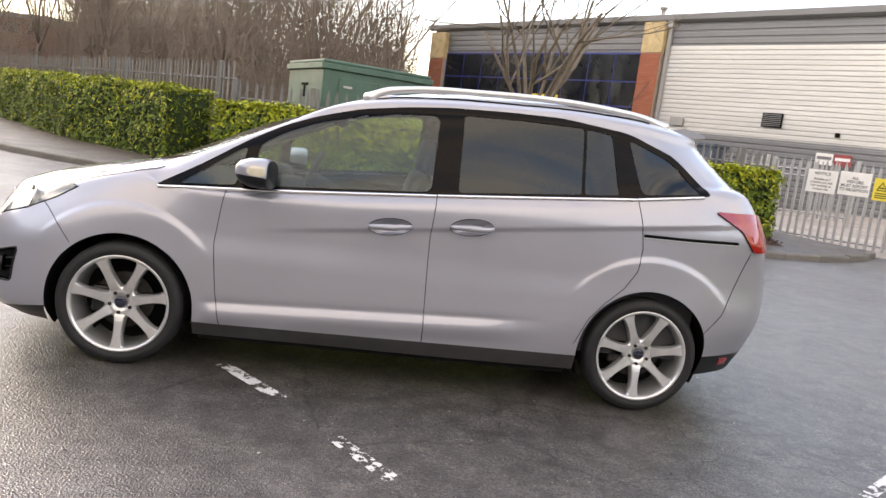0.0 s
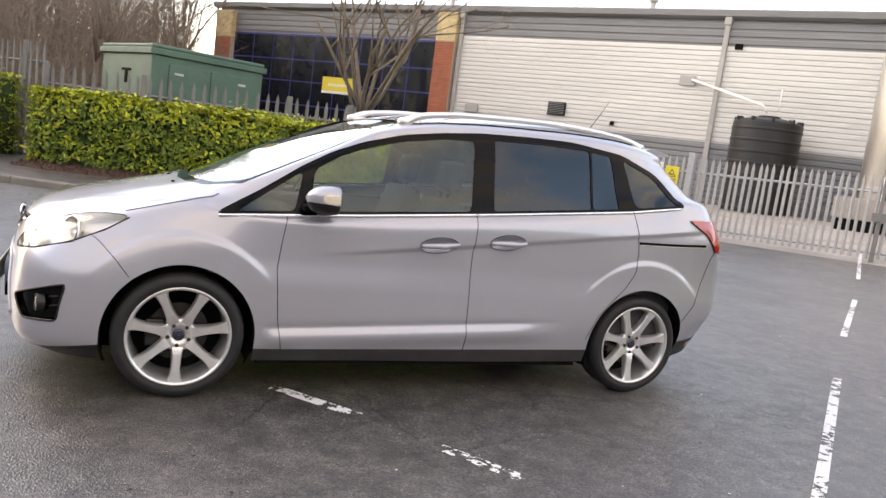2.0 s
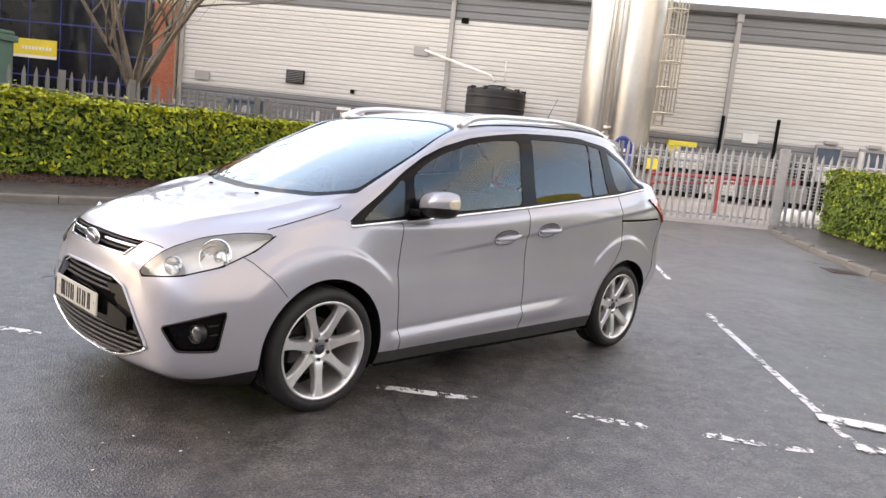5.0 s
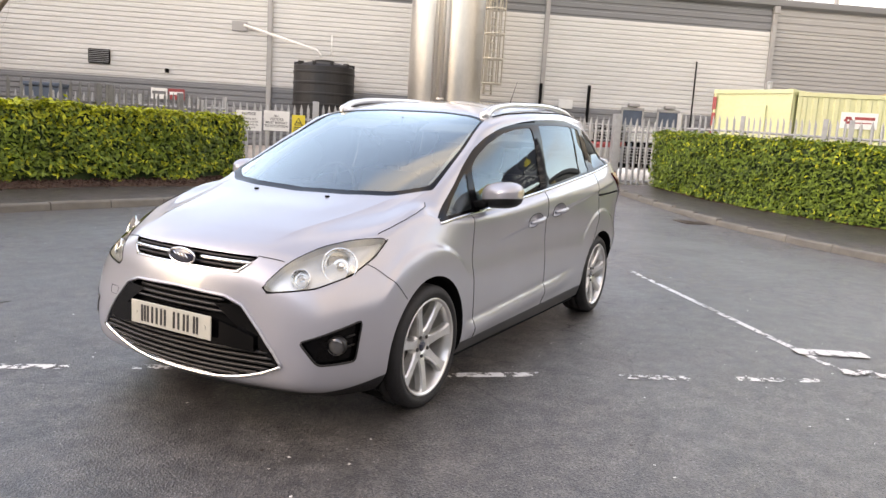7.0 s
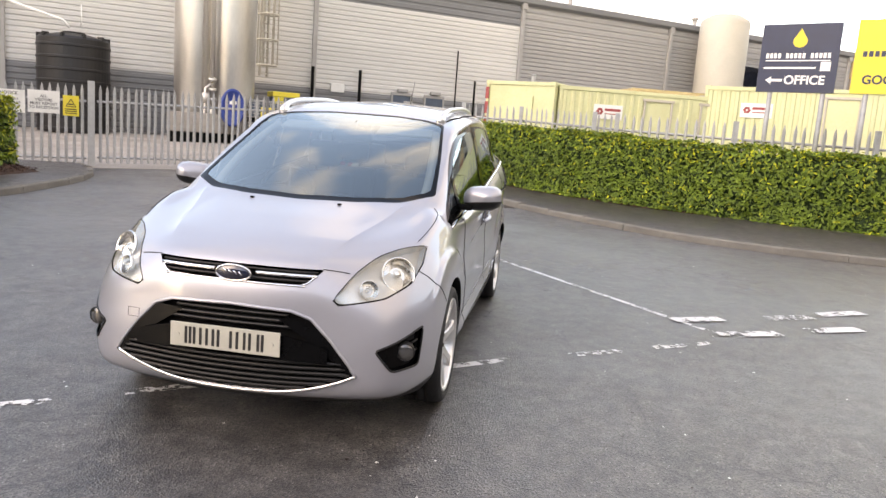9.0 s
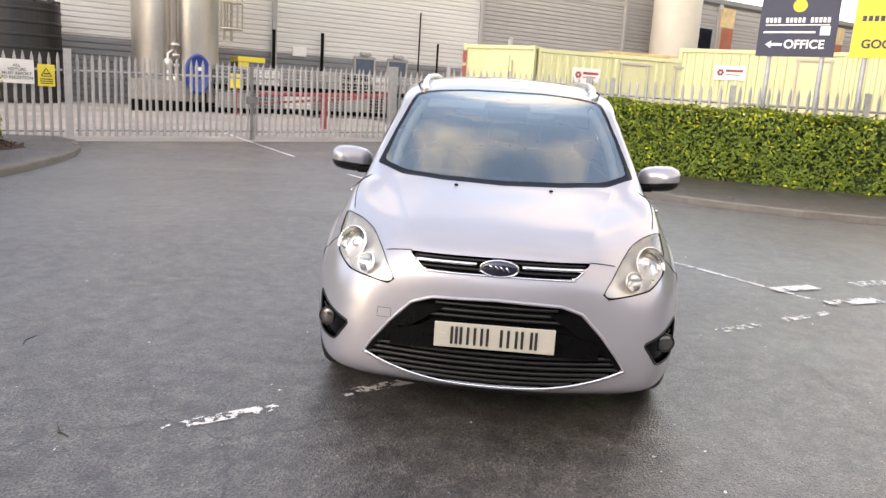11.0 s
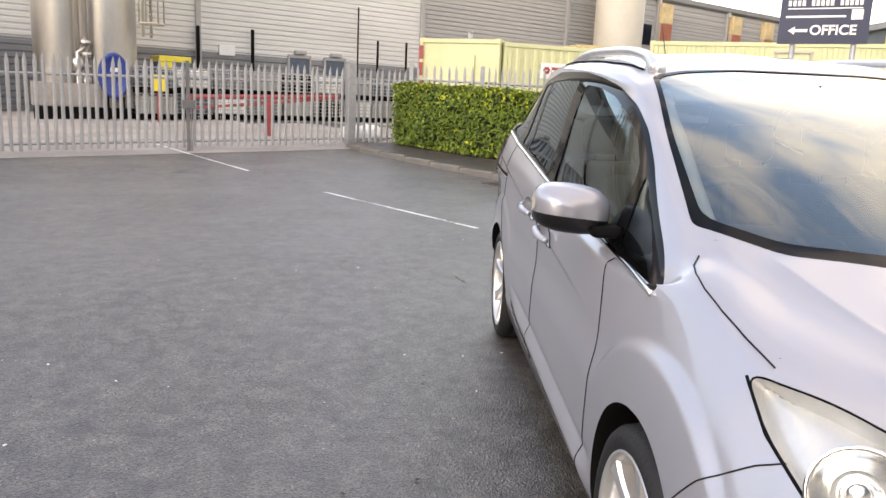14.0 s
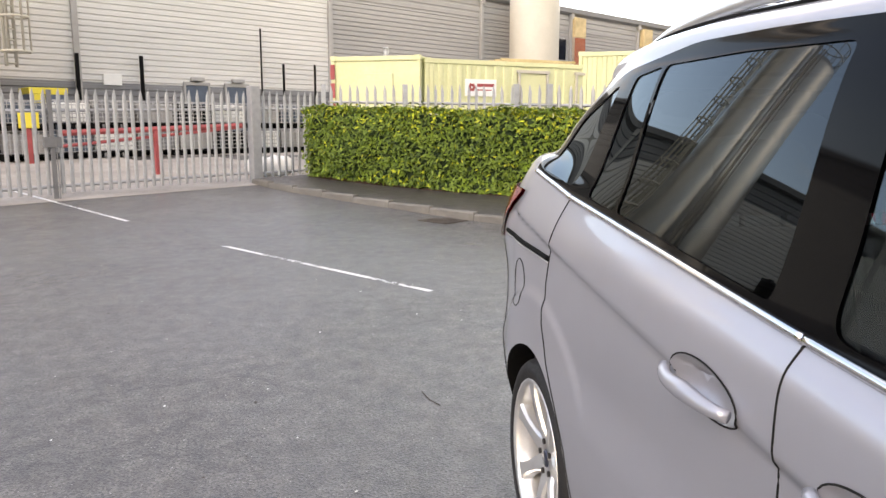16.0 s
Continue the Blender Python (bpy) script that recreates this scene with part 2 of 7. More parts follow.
def spline(keys, n):
    """n points on a smooth curve through keys (arrays of equal length), spaced by chord length."""
    k = np.array(keys, float)
    t = np.r_[0, np.cumsum(np.linalg.norm(np.diff(k, axis=0), axis=1) ** 0.8 + 1e-9)]
    m = np.zeros_like(k)
    h = np.diff(t)[:, None]
    s = np.diff(k, axis=0) / h
    m[1:-1] = (s[:-1] * h[1:] + s[1:] * h[:-1]) / (h[:-1] + h[1:])
    m[0], m[-1] = s[0], s[-1]
    x = np.linspace(0, t[-1], n)
    i = np.clip(np.searchsorted(t, x, "right") - 1, 0, len(t) - 2)
    hh = h[i]
    w = ((x - t[i]) / h[i, 0])[:, None]
    return ((2 * w**3 - 3 * w**2 + 1) * k[i] + (w**3 - 2 * w**2 + w) * hh * m[i] + (3 * w**2 - 2 * w**3) * k[i + 1] + (w**3 - w**2) * hh * m[i + 1])


def hermite(tk, k, x, square=False):
    """Smooth interpolation of rows k at tk, evaluated at x (all rows at once)."""
    h = np.diff(tk)
    sh = (slice(None),) + (None,) * (k.ndim - 1)
    s = np.diff(k, axis=0) / h[sh]
    m = np.zeros_like(k)
    m[1:-1] = (s[:-1] * h[1:][sh] + s[1:] * h[:-1][sh]) / (h[:-1] + h[1:])[sh]
    m[0], m[-1] = s[0], s[-1]
    if square:                                                     # meet the middle plane at right angles
        m[0, ..., 0] = m[0, ..., 2] = m[-1, ..., 0] = m[-1, ..., 2] = 0
    i = np.clip(np.searchsorted(tk, x, "right") - 1, 0, len(tk) - 2)
    w = ((x - tk[i]) / h[i])[sh]
    hh = h[i][sh]
    return (2 * w**3 - 3 * w**2 + 1) * k[i] + (w**3 - 2 * w**2 + w) * hh * m[i] + (3 * w**2 - 2 * w**3) * k[i + 1] + (w**3 - w**2) * hh * m[i + 1]


def smooth01(x):
    x = np.clip(x, 0, 1)
    return x * x * (3 - 2 * x)

# ---- the place ----
def gz(x, y=0.0):
    """The ground's height: level round the car, rising gently towards the gate and the yard."""
    t = max(0.0, x - 8.0)
    return 0.045 * t * t / (t + 1.5) if t < 14 else 0.045 * (14 * 14 / 15.5 + (t - 14) * 0.12)


YARD = pose(0, 0, 0, 0, 0, -55.5)          # local x runs along the warehouse, local y away towards it


def yard(s, u, z=0.0):
    p = YARD @ Vector((s, u, 0))
    return Vector((p.x, p.y, gz(p.x) + z))


def asphalt_material(name, dark=1.0, warm=1.0, wetness=0.95):
    """Damp tarmac: dark aggregate, pale chips, smoother wet patches."""
    m = bpy.data.materials.new(name)
    m.use_nodes = True
    nt = m.node_tree
    b, L = nt.nodes["Principled BSDF"], nt.links.new
    co = nt.nodes.new("ShaderNodeTexCoord")

    def noise_node(scale, detail=4.0, rough=0.5):
        n = nt.nodes.new("ShaderNodeTexNoise")
        n.inputs["Scale"].default_value, n.inputs["Detail"].default_value, n.inputs["Roughness"].default_value = scale, detail, rough
        L(co.outputs["Object"], n.inputs["Vector"])
        return n

    def mapped(src, a, b2, c, d):
        r = nt.nodes.new("ShaderNodeMapRange")
        r.inputs["From Min"].default_value, r.inputs["From Max"].default_value = a, b2
        r.inputs["To Min"].default_value, r.inputs["To Max"].default_value = c, d
        L(src, r.inputs["Value"])
        return r.outputs["Result"]

    big, mid, fine = noise_node(0.35, 5, 0.6), noise_node(2.6, 6, 0.65), noise_node(70, 2)
    vor = nt.nodes.new("ShaderNodeTexVoronoi")
    vor.inputs["Scale"].default_value = 120
    L(co.outputs["Object"], vor.inputs["Vector"])
    mix = nt.nodes.new("ShaderNodeMix")
    mix.data_type = "RGBA"
    mix.inputs[6].default_value = (0.0105 * dark * warm, 0.0096 * dark, 0.0088 * dark, 1)
    mix.inputs[7].default_value = (0.130 * dark * warm, 0.1184 * dark, 0.1100 * dark, 1)
    tot = nt.nodes.new("ShaderNodeMath")
    tot.operation = "MULTIPLY_ADD"
    L(mid.outputs["Fac"], tot.inputs[0])
    tot.inputs[1].default_value = 0.8
    cell = nt.nodes.new("ShaderNodeSeparateColor")
    L(vor.outputs["Color"], cell.inputs[0])
    L(cell.outputs[0], tot.inputs[2])
    L(mapped(tot.outputs[0], 0.30, 1.55, 0, 1), mix.inputs[0])
    chips = nt.nodes.new("ShaderNodeMix")
    chips.data_type = "RGBA"
    chips.inputs[7].default_value = (0.34, 0.33, 0.31, 1)
    L(mix.outputs[2], chips.inputs[6])
    L(mapped(fine.outputs["Fac"], 0.66, 0.73, 0, 0.85), chips.inputs[0])
    patch, warp = noise_node(7.0, 5, 0.6), noise_node(3.0, 4, 0.6)
    shift = nt.nodes.new("ShaderNodeVectorMath")
    shift.operation, shift.inputs[1].default_value = "MULTIPLY_ADD", (0.35, 0.35, 0.35)
    L(warp.outputs["Color"], shift.inputs[0])
    L(co.outputs["Object"], shift.inputs[2])
    net_lines = nt.nodes.new("ShaderNodeTexVoronoi")
    net_lines.feature = "DISTANCE_TO_EDGE"
    net_lines.inputs["Scale"].default_value = 0.9
    L(shift.outputs[0], net_lines.inputs["Vector"])
    crack = nt.nodes.new("ShaderNodeMath")
    crack.operation = "MAXIMUM"
    L(mapped(net_lines.outputs["Distance"], 0.003, 0.012, 0.45, 1), crack.inputs[0])
    L(mapped(big.outputs["Fac"], 0.50, 0.58, 1, 0), crack.inputs[1])
    tone = nt.nodes.new("ShaderNodeMath")
    tone.operation = "MULTIPLY"
    L(mapped(patch.outputs["Fac"], 0.34, 0.66, 0.52, 1.40), tone.inputs[0])
    L(crack.outputs[0], tone.inputs[1])
    toned = nt.nodes.new("ShaderNodeVectorMath")
    toned.operation = "SCALE"
    L(chips.outputs[2], toned.inputs[0])
    L(tone.outputs[0], toned.inputs["Scale"])
    L(toned.outputs[0], b.inputs["Base Color"])
    wet = nt.nodes.new("ShaderNodeMath")
    wet.operation = "MULTIPLY_ADD"
    L(mid.outputs["Fac"], wet.inputs[0])
    wet.inputs[1].default_value = 0.35
    L(big.outputs["Fac"], wet.inputs[2])
    L(mapped(wet.outputs[0], 0.5, 0.85, 0.32, 0.56), b.inputs["Roughness"])
    b.inputs["Specular IOR Level"].default_value = 0.55
    b.inputs["Coat Weight"].default_value, b.inputs["Coat Roughness"].default_value = wetness, 0.24
    b.inputs["Coat IOR"].default_value = 1.45
    bump = nt.nodes.new("ShaderNodeBump")
    bump.inputs["Strength"].default_value, bump.inputs["Distance"].default_value = 0.70, 0.0045
    hgt = nt.nodes.new("ShaderNodeMath")
    hgt.operation = "ADD"
    L(vor.outputs["Distance"], hgt.inputs[0])
    L(fine.outputs["Fac"], hgt.inputs[1])
    L(hgt.outputs[0], bump.inputs["Height"])
    L(bump.outputs["Normal"], b.inputs["Normal"])
    L(bump.outputs["Normal"], b.inputs["Coat Normal"])
    return m


def paint_material(name="worn_road_paint", wear=0.76):
    """White road paint, worn through to the tarmac in flakes."""
    m = bpy.data.materials.new(name)
    m.use_nodes = True
    nt = m.node_tree
    b, L = nt.nodes["Principled BSDF"], nt.links.new
    b.inputs["Base Color"].default_value = (0.66, 0.66, 0.65, 1)
    b.inputs["Roughness"].default_value = 0.6
    co = nt.nodes.new("ShaderNodeTexCoord")
    n, n2 = nt.nodes.new("ShaderNodeTexNoise"), nt.nodes.new("ShaderNodeTexNoise")
    n.inputs["Scale"].default_value, n.inputs["Detail"].default_value, n.inputs["Roughness"].default_value = 14.0, 8.0, 0.7
    n2.inputs["Scale"].default_value = 1.3
    tot, gt = nt.nodes.new("ShaderNodeMath"), nt.nodes.new("ShaderNodeMath")
    tot.operation, gt.operation = "MULTIPLY_ADD", "GREATER_THAN"
    tr, mix = nt.nodes.new("ShaderNodeBsdfTransparent"), nt.nodes.new("ShaderNodeMixShader")
    L(co.outputs["Object"], n.inputs["Vector"])
    L(co.outputs["Object"], n2.inputs["Vector"])
    L(n2.outputs["Fac"], tot.inputs[0])
    tot.inputs[1].default_value = 0.55
    L(n.outputs["Fac"], tot.inputs[2])
    L(tot.outputs[0], gt.inputs[0])
    gt.inputs[1].default_value = wear
    L(gt.outputs[0], mix.inputs["Fac"])
    L(tr.outputs["BSDF"], mix.inputs[1])
    L(b.outputs["BSDF"], mix.inputs[2])
    L(mix.outputs["Shader"], nt.nodes["Material Output"].inputs["Surface"])
    return m


M_TARMAC = asphalt_material("damp_tarmac")
M_PAVE = asphalt_material("pavement_tarmac", 0.90, 1.08, 0.30)
M_LINE = paint_material()
M_LINE3 = paint_material("flaked_road_paint", 0.84)
M_LINE2 = paint_material("road_paint", 0.70)
M_KERB = material("concrete_kerb", (0.150, 0.141, 0.124), 0.8, 0, 0.3, 5, 0.5, 90, per_object=0.3)
M_DEADLEAF = material("dead_leaf_red_brown", (0.13, 0.055, 0.032), 0.85, 0, 0.6, 25, second=(0.055, 0.028, 0.02))
M_SOIL = material("soil_and_dead_leaves", (0.045, 0.026, 0.018), 0.95, 0, 0.5, 12, 0.8, 60, second=(0.10, 0.05, 0.03))
M_GALV = material("galvanised_steel", (0.385, 0.39, 0.39), 0.5, 0.4, 0.2, 9, per_object=0.25)
M_CLADW = material("pale_grey_cladding", (0.60, 0.59, 0.565), 0.5, 0.1, 0.08, 0.8, stretch=(0.15, 1, 1))
M_CLADG = material("mid_grey_cladding", (0.34, 0.332, 0.32), 0.5, 0.1, 0.12, 0.8, stretch=(0.15, 1, 1))
M_CLADD = material("dark_grey_cladding", (0.19, 0.193, 0.20), 0.5, 0.1, 0.12, 0.8, stretch=(0.15, 1, 1))
M_BRICK = material("red_brick", (0.36, 0.11, 0.06), 0.85, 0, 0.3, 3, 0.4, 60, per_island=0.5)
M_MORTAR = material("mortar", (0.40, 0.33, 0.27), 0.9, 0, 0.2, 6)
M_STONEB = material("buff_brick", (0.52, 0.40, 0.22), 0.85, 0, 0.25, 3, 0.4, 60)
M_BLUEF = material("dark_blue_frame", (0.025, 0.04, 0.22), 0.4, 0, 0.2, 6)
M_DGLASS = material("dark_window_glass", (0.008, 0.010, 0.016), 0.06, 0, 0.3, 2, spec=0.3)
M_DOORG = material("grey_blue_door", (0.065, 0.09, 0.125), 0.5, 0, 0.2, 4)
M_GREEN = material("green_grp_kiosk", (0.055, 0.120, 0.090), 0.55, 0, 0.2, 2.5, 0.15, 60)
M_TANK = material("black_tank_plastic", (0.010, 0.010, 0.011), 0.45, 0, 0.3, 3)
M_STEEL = material("brushed_stainless", (0.56, 0.535, 0.495), 0.42, 0.9, 0.12, 1.2, stretch=(1, 1, 0.3), rough_vary=0.08)
M_BEIGE = material("beige_tank_paint", (0.46, 0.43, 0.36), 0.55, 0, 0.08, 1.0)
M_CREAM = material("pale_yellow_cabin_paint", (0.58, 0.585, 0.315), 0.55, 0, 0.08, 1.2, second=(0.62, 0.625, 0.38))
M_WHITE = material("white_sign", (0.74, 0.74, 0.71), 0.5, 0, 0.07, 5)
M_YELLOW = material("yellow_sign", (0.72, 0.58, 0.06), 0.5, 0, 0.08, 5)
M_NAVY = material("navy_sign", (0.012, 0.022, 0.06), 0.45, 0, 0.15, 4)
M_REDP = material("red_paint", (0.32, 0.055, 0.055), 0.55, 0, 0.25, 6)
M_BLUEP = material("blue_plastic", (0.010, 0.040, 0.22), 0.4, 0, 0.2, 5)
M_CONC = material("yard_concrete", (0.29, 0.27, 0.245), 0.85, 0, 0.25, 0.9, 0.4, 40, second=(0.40, 0.365, 0.33))
M_TYPE = material("grey_lettering", (0.16, 0.16, 0.16), 0.6, 0, 0.2, 20)
M_WTYPE = material("white_lettering", (0.78, 0.78, 0.76), 0.5, 0, 0.05, 20)
M_BARK = material("grey_brown_bark", (0.16, 0.13, 0.10), 0.9, 0, 0.35, 9, 0.7, 60)
M_TWIG = material("far_bare_wood", (0.175, 0.14, 0.112), 0.95, 0, 0.3, 0.6)
M_LITTER = material("pale_litter", (0.6, 0.59, 0.55), 0.7, 0, 0.2, 20, per_object=0.3)


def leaf_material(name, a, b):
    m = material(name, a, 0.5, 0, 0.35, 3.0, second=b, per_island=0.6, spec=0.32)
    bs = m.node_tree.nodes["Principled BSDF"]
    bs.inputs["Subsurface Weight"].default_value = 0.0
    return m


M_LEAF = leaf_material("laurel_leaf", (0.024, 0.062, 0.010), (0.20, 0.29, 0.032))
M_LEAFNEW = leaf_material("laurel_new_growth", (0.12, 0.16, 0.012), (0.56, 0.60, 0.04))
# near-black green: shade between and under the leaves, put into the core's colour
M_HEDGESHADE = material("hedge_inner_shade", (0.018, 0.036, 0.009), 0.95, 0, 0.4, 8)

# ground: one sheet to the horizon
xs = np.unique(np.r_[-400, -200, -100, -60, -35, np.arange(-20, 60, 2.0), 80, 130, 220, 400])
ys = np.unique(np.r_[-400, -200, -100, -60, -35, np.arange(-24, 40, 4.0), 60, 100, 200, 400])
bm = bmesh.new()
gv = [[bm.verts.new((x, y, gz(x))) for y in ys] for x in xs]
for i in range(len(xs) - 1):
    for j in range(len(ys) - 1):
        bm.faces.new((gv[i][j], gv[i + 1][j], gv[i + 1][j + 1], gv[i][j + 1]))
tagged(part("ground", bm, M_TARMAC, smooth=True), "dark damp tarmac of a car park and yard", "ground", kind="structure")


def path_points(keys, step):
    """Points at even steps along a smooth plan curve."""
    fine = spline([(*k, 0.0) if len(k) == 2 else k for k in keys], 600)
    run = np.r_[0, np.cumsum(np.linalg.norm(np.diff(fine, axis=0), axis=1))]
    n = max(2, int(round(run[-1] / step)) + 1)
    return np.stack([np.interp(np.linspace(0, run[-1], n), run, fine[:, k]) for k in range(2)], 1)


KERB_L = [(-26, 30), (-12, 16.0), (-7.4, 10.75), (-5.0, 9.35), (-2.6, 7.95), (-0.3, 7.42), (1.9, 7.25), (4.2, 7.0), (6.4, 7.4), (8.3, 7.98), (9.4, 8.55), (10.3, 9.45)]
KERB_R = [(15.02, 3.08), (14.0, 2.58), (12.7, 1.64), (11.5, .76), (10.6, .04), (9.7, -.68), (8.7, -1.70), (7.95, -2.56), (7.36, -3.20), (6.97, -3.82), (6.66, -4.5), (6.45, -5.2), (6.25, -6.5), (6.15, -9), (6.1, -14), (6.1, -22)]


def kerb(name, keys, side, depth, label):
    """Kerb stones along a curve, and the pavement behind them."""
    base = empty(name, Matrix.Identity(4), label, "pavement", kind="structure")
    pts = path_points(keys, 0.9)
    stones = []
    for a, b in zip(pts, pts[1:]):
        mid, d = (a + b) / 2, b - a
        length, ang = np.linalg.norm(d), math.degrees(math.atan2(d[1], d[0]))
        stones.append((mid, length, ang))
    bm = bmesh.new()
    dense_pts = path_points(keys, 0.5)
    tang = np.gradient(dense_pts, axis=0)
    nrm = np.stack([-tang[:, 1], tang[:, 0]], 1) * side
    nrm /= np.linalg.norm(nrm, axis=1, keepdims=True)
    rows = []
    for w, h in ((0.11, 0.105), (0.5, 0.115), (1.2, 0.14), (2.0, 0.18), (depth, 0.22)):
        rows.append([bm.verts.new((p[0] + n[0] * w, p[1] + n[1] * w, gz(p[0]) + h)) for p, n in zip(dense_pts, nrm)])
    for ra, rb in zip(rows, rows[1:]):
        for k in range(len(ra) - 1):
            bm.faces.new((ra[k], ra[k + 1], rb[k + 1], rb[k]))
    bmesh.ops.recalc_face_normals(bm, faces=bm.faces)
    part("footway", bm, M_PAVE, base, "dark tarmac footway", True)
    return base, stones, side


KERBS = [kerb("pavement_1", KERB_L, 1, 5.5, "tarmac pavement with weathered concrete kerb stones"),
         kerb("pavement_2", KERB_R, 1, 5.0, "tarmac pavement with weathered concrete kerb stones")]


# bay lines
def stripe(bm, a, b, w=0.09, z=0.004, **kw):
    a, b = Vector((*a, 0)), Vector((*b, 0))
    d = (b - a).normalized()
    n = Vector((-d.y, d.x, 0)) * w / 2
    k = max(1, int((b - a).length / 0.6))
    rows = []
    for i in range(k + 1):
        p = a + (b - a) * i / k
        rows.append([bm.verts.new((q.x, q.y, gz(q.x) + z)) for q in (p - n, p + n)])
    for p, q in zip(rows, rows[1:]):
        bm.faces.new((p[0], q[0], q[1], p[1]))


LINES = (("long", (0.84, -2.84), (3.72, -0.62)), ("long", (5.40, 0.68), (8.75, 3.15)), ("long", (10.3, 4.35), (14.1, 7.3)),
         ("cross", (0.56, -2.68), (0.22, -2.20)), ("cross", (0.05, -1.98), (-0.22, -1.60)), ("cross", (-0.50, -1.19), (-0.88, -0.74)), ("cross", (-1.60, 0.36), (-1.90, 0.74)), ("mark", (-2.07, 0.94), (-2.45, 1.42)), ("mark", (-2.69, 1.69), (-2.87, 1.91)),
         ("bay", (1.22, -2.48), (1.47, -2.94)), ("bay", (1.70, -3.38), (1.96, -3.84)), ("bay", (2.12, -3.96), (2.44, -4.46)), ("bay", (0.86, -2.80), (1.13, -3.34)), ("bay", (1.36, -3.64), (1.64, -4.16)), ("bay", (2.6, -4.8), (2.9, -5.3)), ("bay", (1.85, -4.55), (2.12, -5.05)))
for nm, a, b in LINES:
    bm = bmesh.new()
    stripe(bm, a, b, {"bay": 0.15, "long": 0.066}.get(nm, 0.080), 0.010 if nm == "bay" or a[0] > 10 else 0.004)
    bmesh.ops.recalc_face_normals(bm, faces=bm.faces)
    if bm.faces and list(bm.faces)[0].normal.z < 0:
        bmesh.ops.reverse_faces(bm, faces=bm.faces)
    tagged(part("bay_line", bm, M_LINE2 if nm == "long" and a[0] > 5 or nm == "bay" else M_LINE3 if nm == "mark" else M_LINE), "flaking white painted bay line on tarmac", "road marking", "bay lines", "structure")
# concrete of the yard behind the gate
bm = bmesh.new()
sv = [[bm.verts.new(yard(s, u, 0.006)) for u in np.linspace(13.75, 27.4, 9)] for s in np.linspace(-9, 40, 24)]
for p, q in zip(sv, sv[1:]):
    for k in range(8):
        bm.faces.new((p[k], q[k], q[k + 1], p[k + 1]))
tagged(part("yard_slab", bm, M_CONC, smooth=True), "pale worn concrete yard behind the gate", "ground", kind="structure")


# ---- palisade fences and gate ----
def pale_mesh(h, mat):
    """One W-section pale with a three-point head."""
    bm = bmesh.new()
    w, dpt, t = 0.035, 0.016, 0.004
    cols = [(-w, dpt), (-w * .45, 0), (w * .45, 0), (w, dpt)]
    tips = [h - .09, h - .02, h - .02, h - .09]
    f, b = [], []
    for (x, y), top in zip(cols, tips):
        f.append([bm.verts.new((x, y, 0)), bm.verts.new((x, y, h - .13)), bm.verts.new((x * (0.75), y, top))])
        b.append([bm.verts.new((x, y + t, 0)), bm.verts.new((x, y + t, h - .13)), bm.verts.new((x * .75, y + t, top))])
    tip0, tip1 = bm.verts.new((0, 0, h + .02)), bm.verts.new((0, t, h + .02))
    for k in range(3):
        for r in range(2):
            bm.faces.new((f[k][r], f[k + 1][r], f[k + 1][r + 1], f[k][r + 1]))
            bm.faces.new((b[k + 1][r], b[k][r], b[k][r + 1], b[k + 1][r + 1]))
    bm.faces.new((f[1][2], f[2][2], tip0))
    bm.faces.new((b[2][2], b[1][2], tip1))
    bmesh.ops.recalc_face_normals(bm, faces=bm.faces)
    me = bpy.data.meshes.new("pale")
    bm.to_mesh(me)
    bm.free()
    me.materials.append(mat)
    return me


M_WEATH = material("weathered_galvanised_steel", (0.17, 0.17, 0.168), 0.7, 0.2, 0.3, 7, per_object=0.3)
PALE, PALE_OLD = pale_mesh(1.80, M_GALV), pale_mesh(1.80, M_WEATH)


def palisade(name, pts, pitch=0.2, label="", group="", lift=0.0, category="fence", posts=True, height=1.8, post_w=0.05, mat=None):
    """A run of pales, two rails and posts along plan points."""
    base = empty(name, Matrix.Identity(4), label, category, group)
    pts = [np.array(p, float) for p in pts]
    for a, b in zip(pts, pts[1:]):
        d = b - a
        length = np.linalg.norm(d)
        d /= length
        ang = math.degrees(math.atan2(d[1], d[0]))
        n = int(length / pitch)
        for k in range(n):
            p = a + d * (k + 0.5) * length / n
            ob = new("pale", PALE_OLD if mat else PALE)
            ob.parent = base
            ob.matrix_basis = pose(p[0], p[1], gz(p[0]) + .06 + lift + random.uniform(-.012, .012), random.uniform(-.6, .6), random.uniform(-.8, .8), ang) @ Matrix.Diagonal((1, 1, height / 1.8, 1))
        for z in (.19, height - .30):
            bm = bmesh.new()
            nx, ny = -d[1] * .045, d[0] * .045
            za, zb = gz(a[0]) + lift + z, gz(b[0]) + lift + z
            tube(bm, [(a[0] + nx, a[1] + ny, za), (b[0] + nx, b[1] + ny, zb)], .024, 4, flat=1.2)
            part("rail", bm, mat or M_GALV, base)
        if posts:
            for k in range(int(length / 2.75) + 1):
                p = a + d * min(k * 2.75, length)
                bm = bmesh.new()
                z = gz(p[0]) + lift
                box(bm, p[0] - post_w, p[0] + post_w, p[1] + .07 - post_w, p[1] + .07 + post_w, z - .2, z + height + .08, .006)
                part("post", bm, mat or M_GALV, base)
    return base


def ys2(s, u):
    p = YARD @ Vector((s, u, 0))
    return (p.x, p.y)


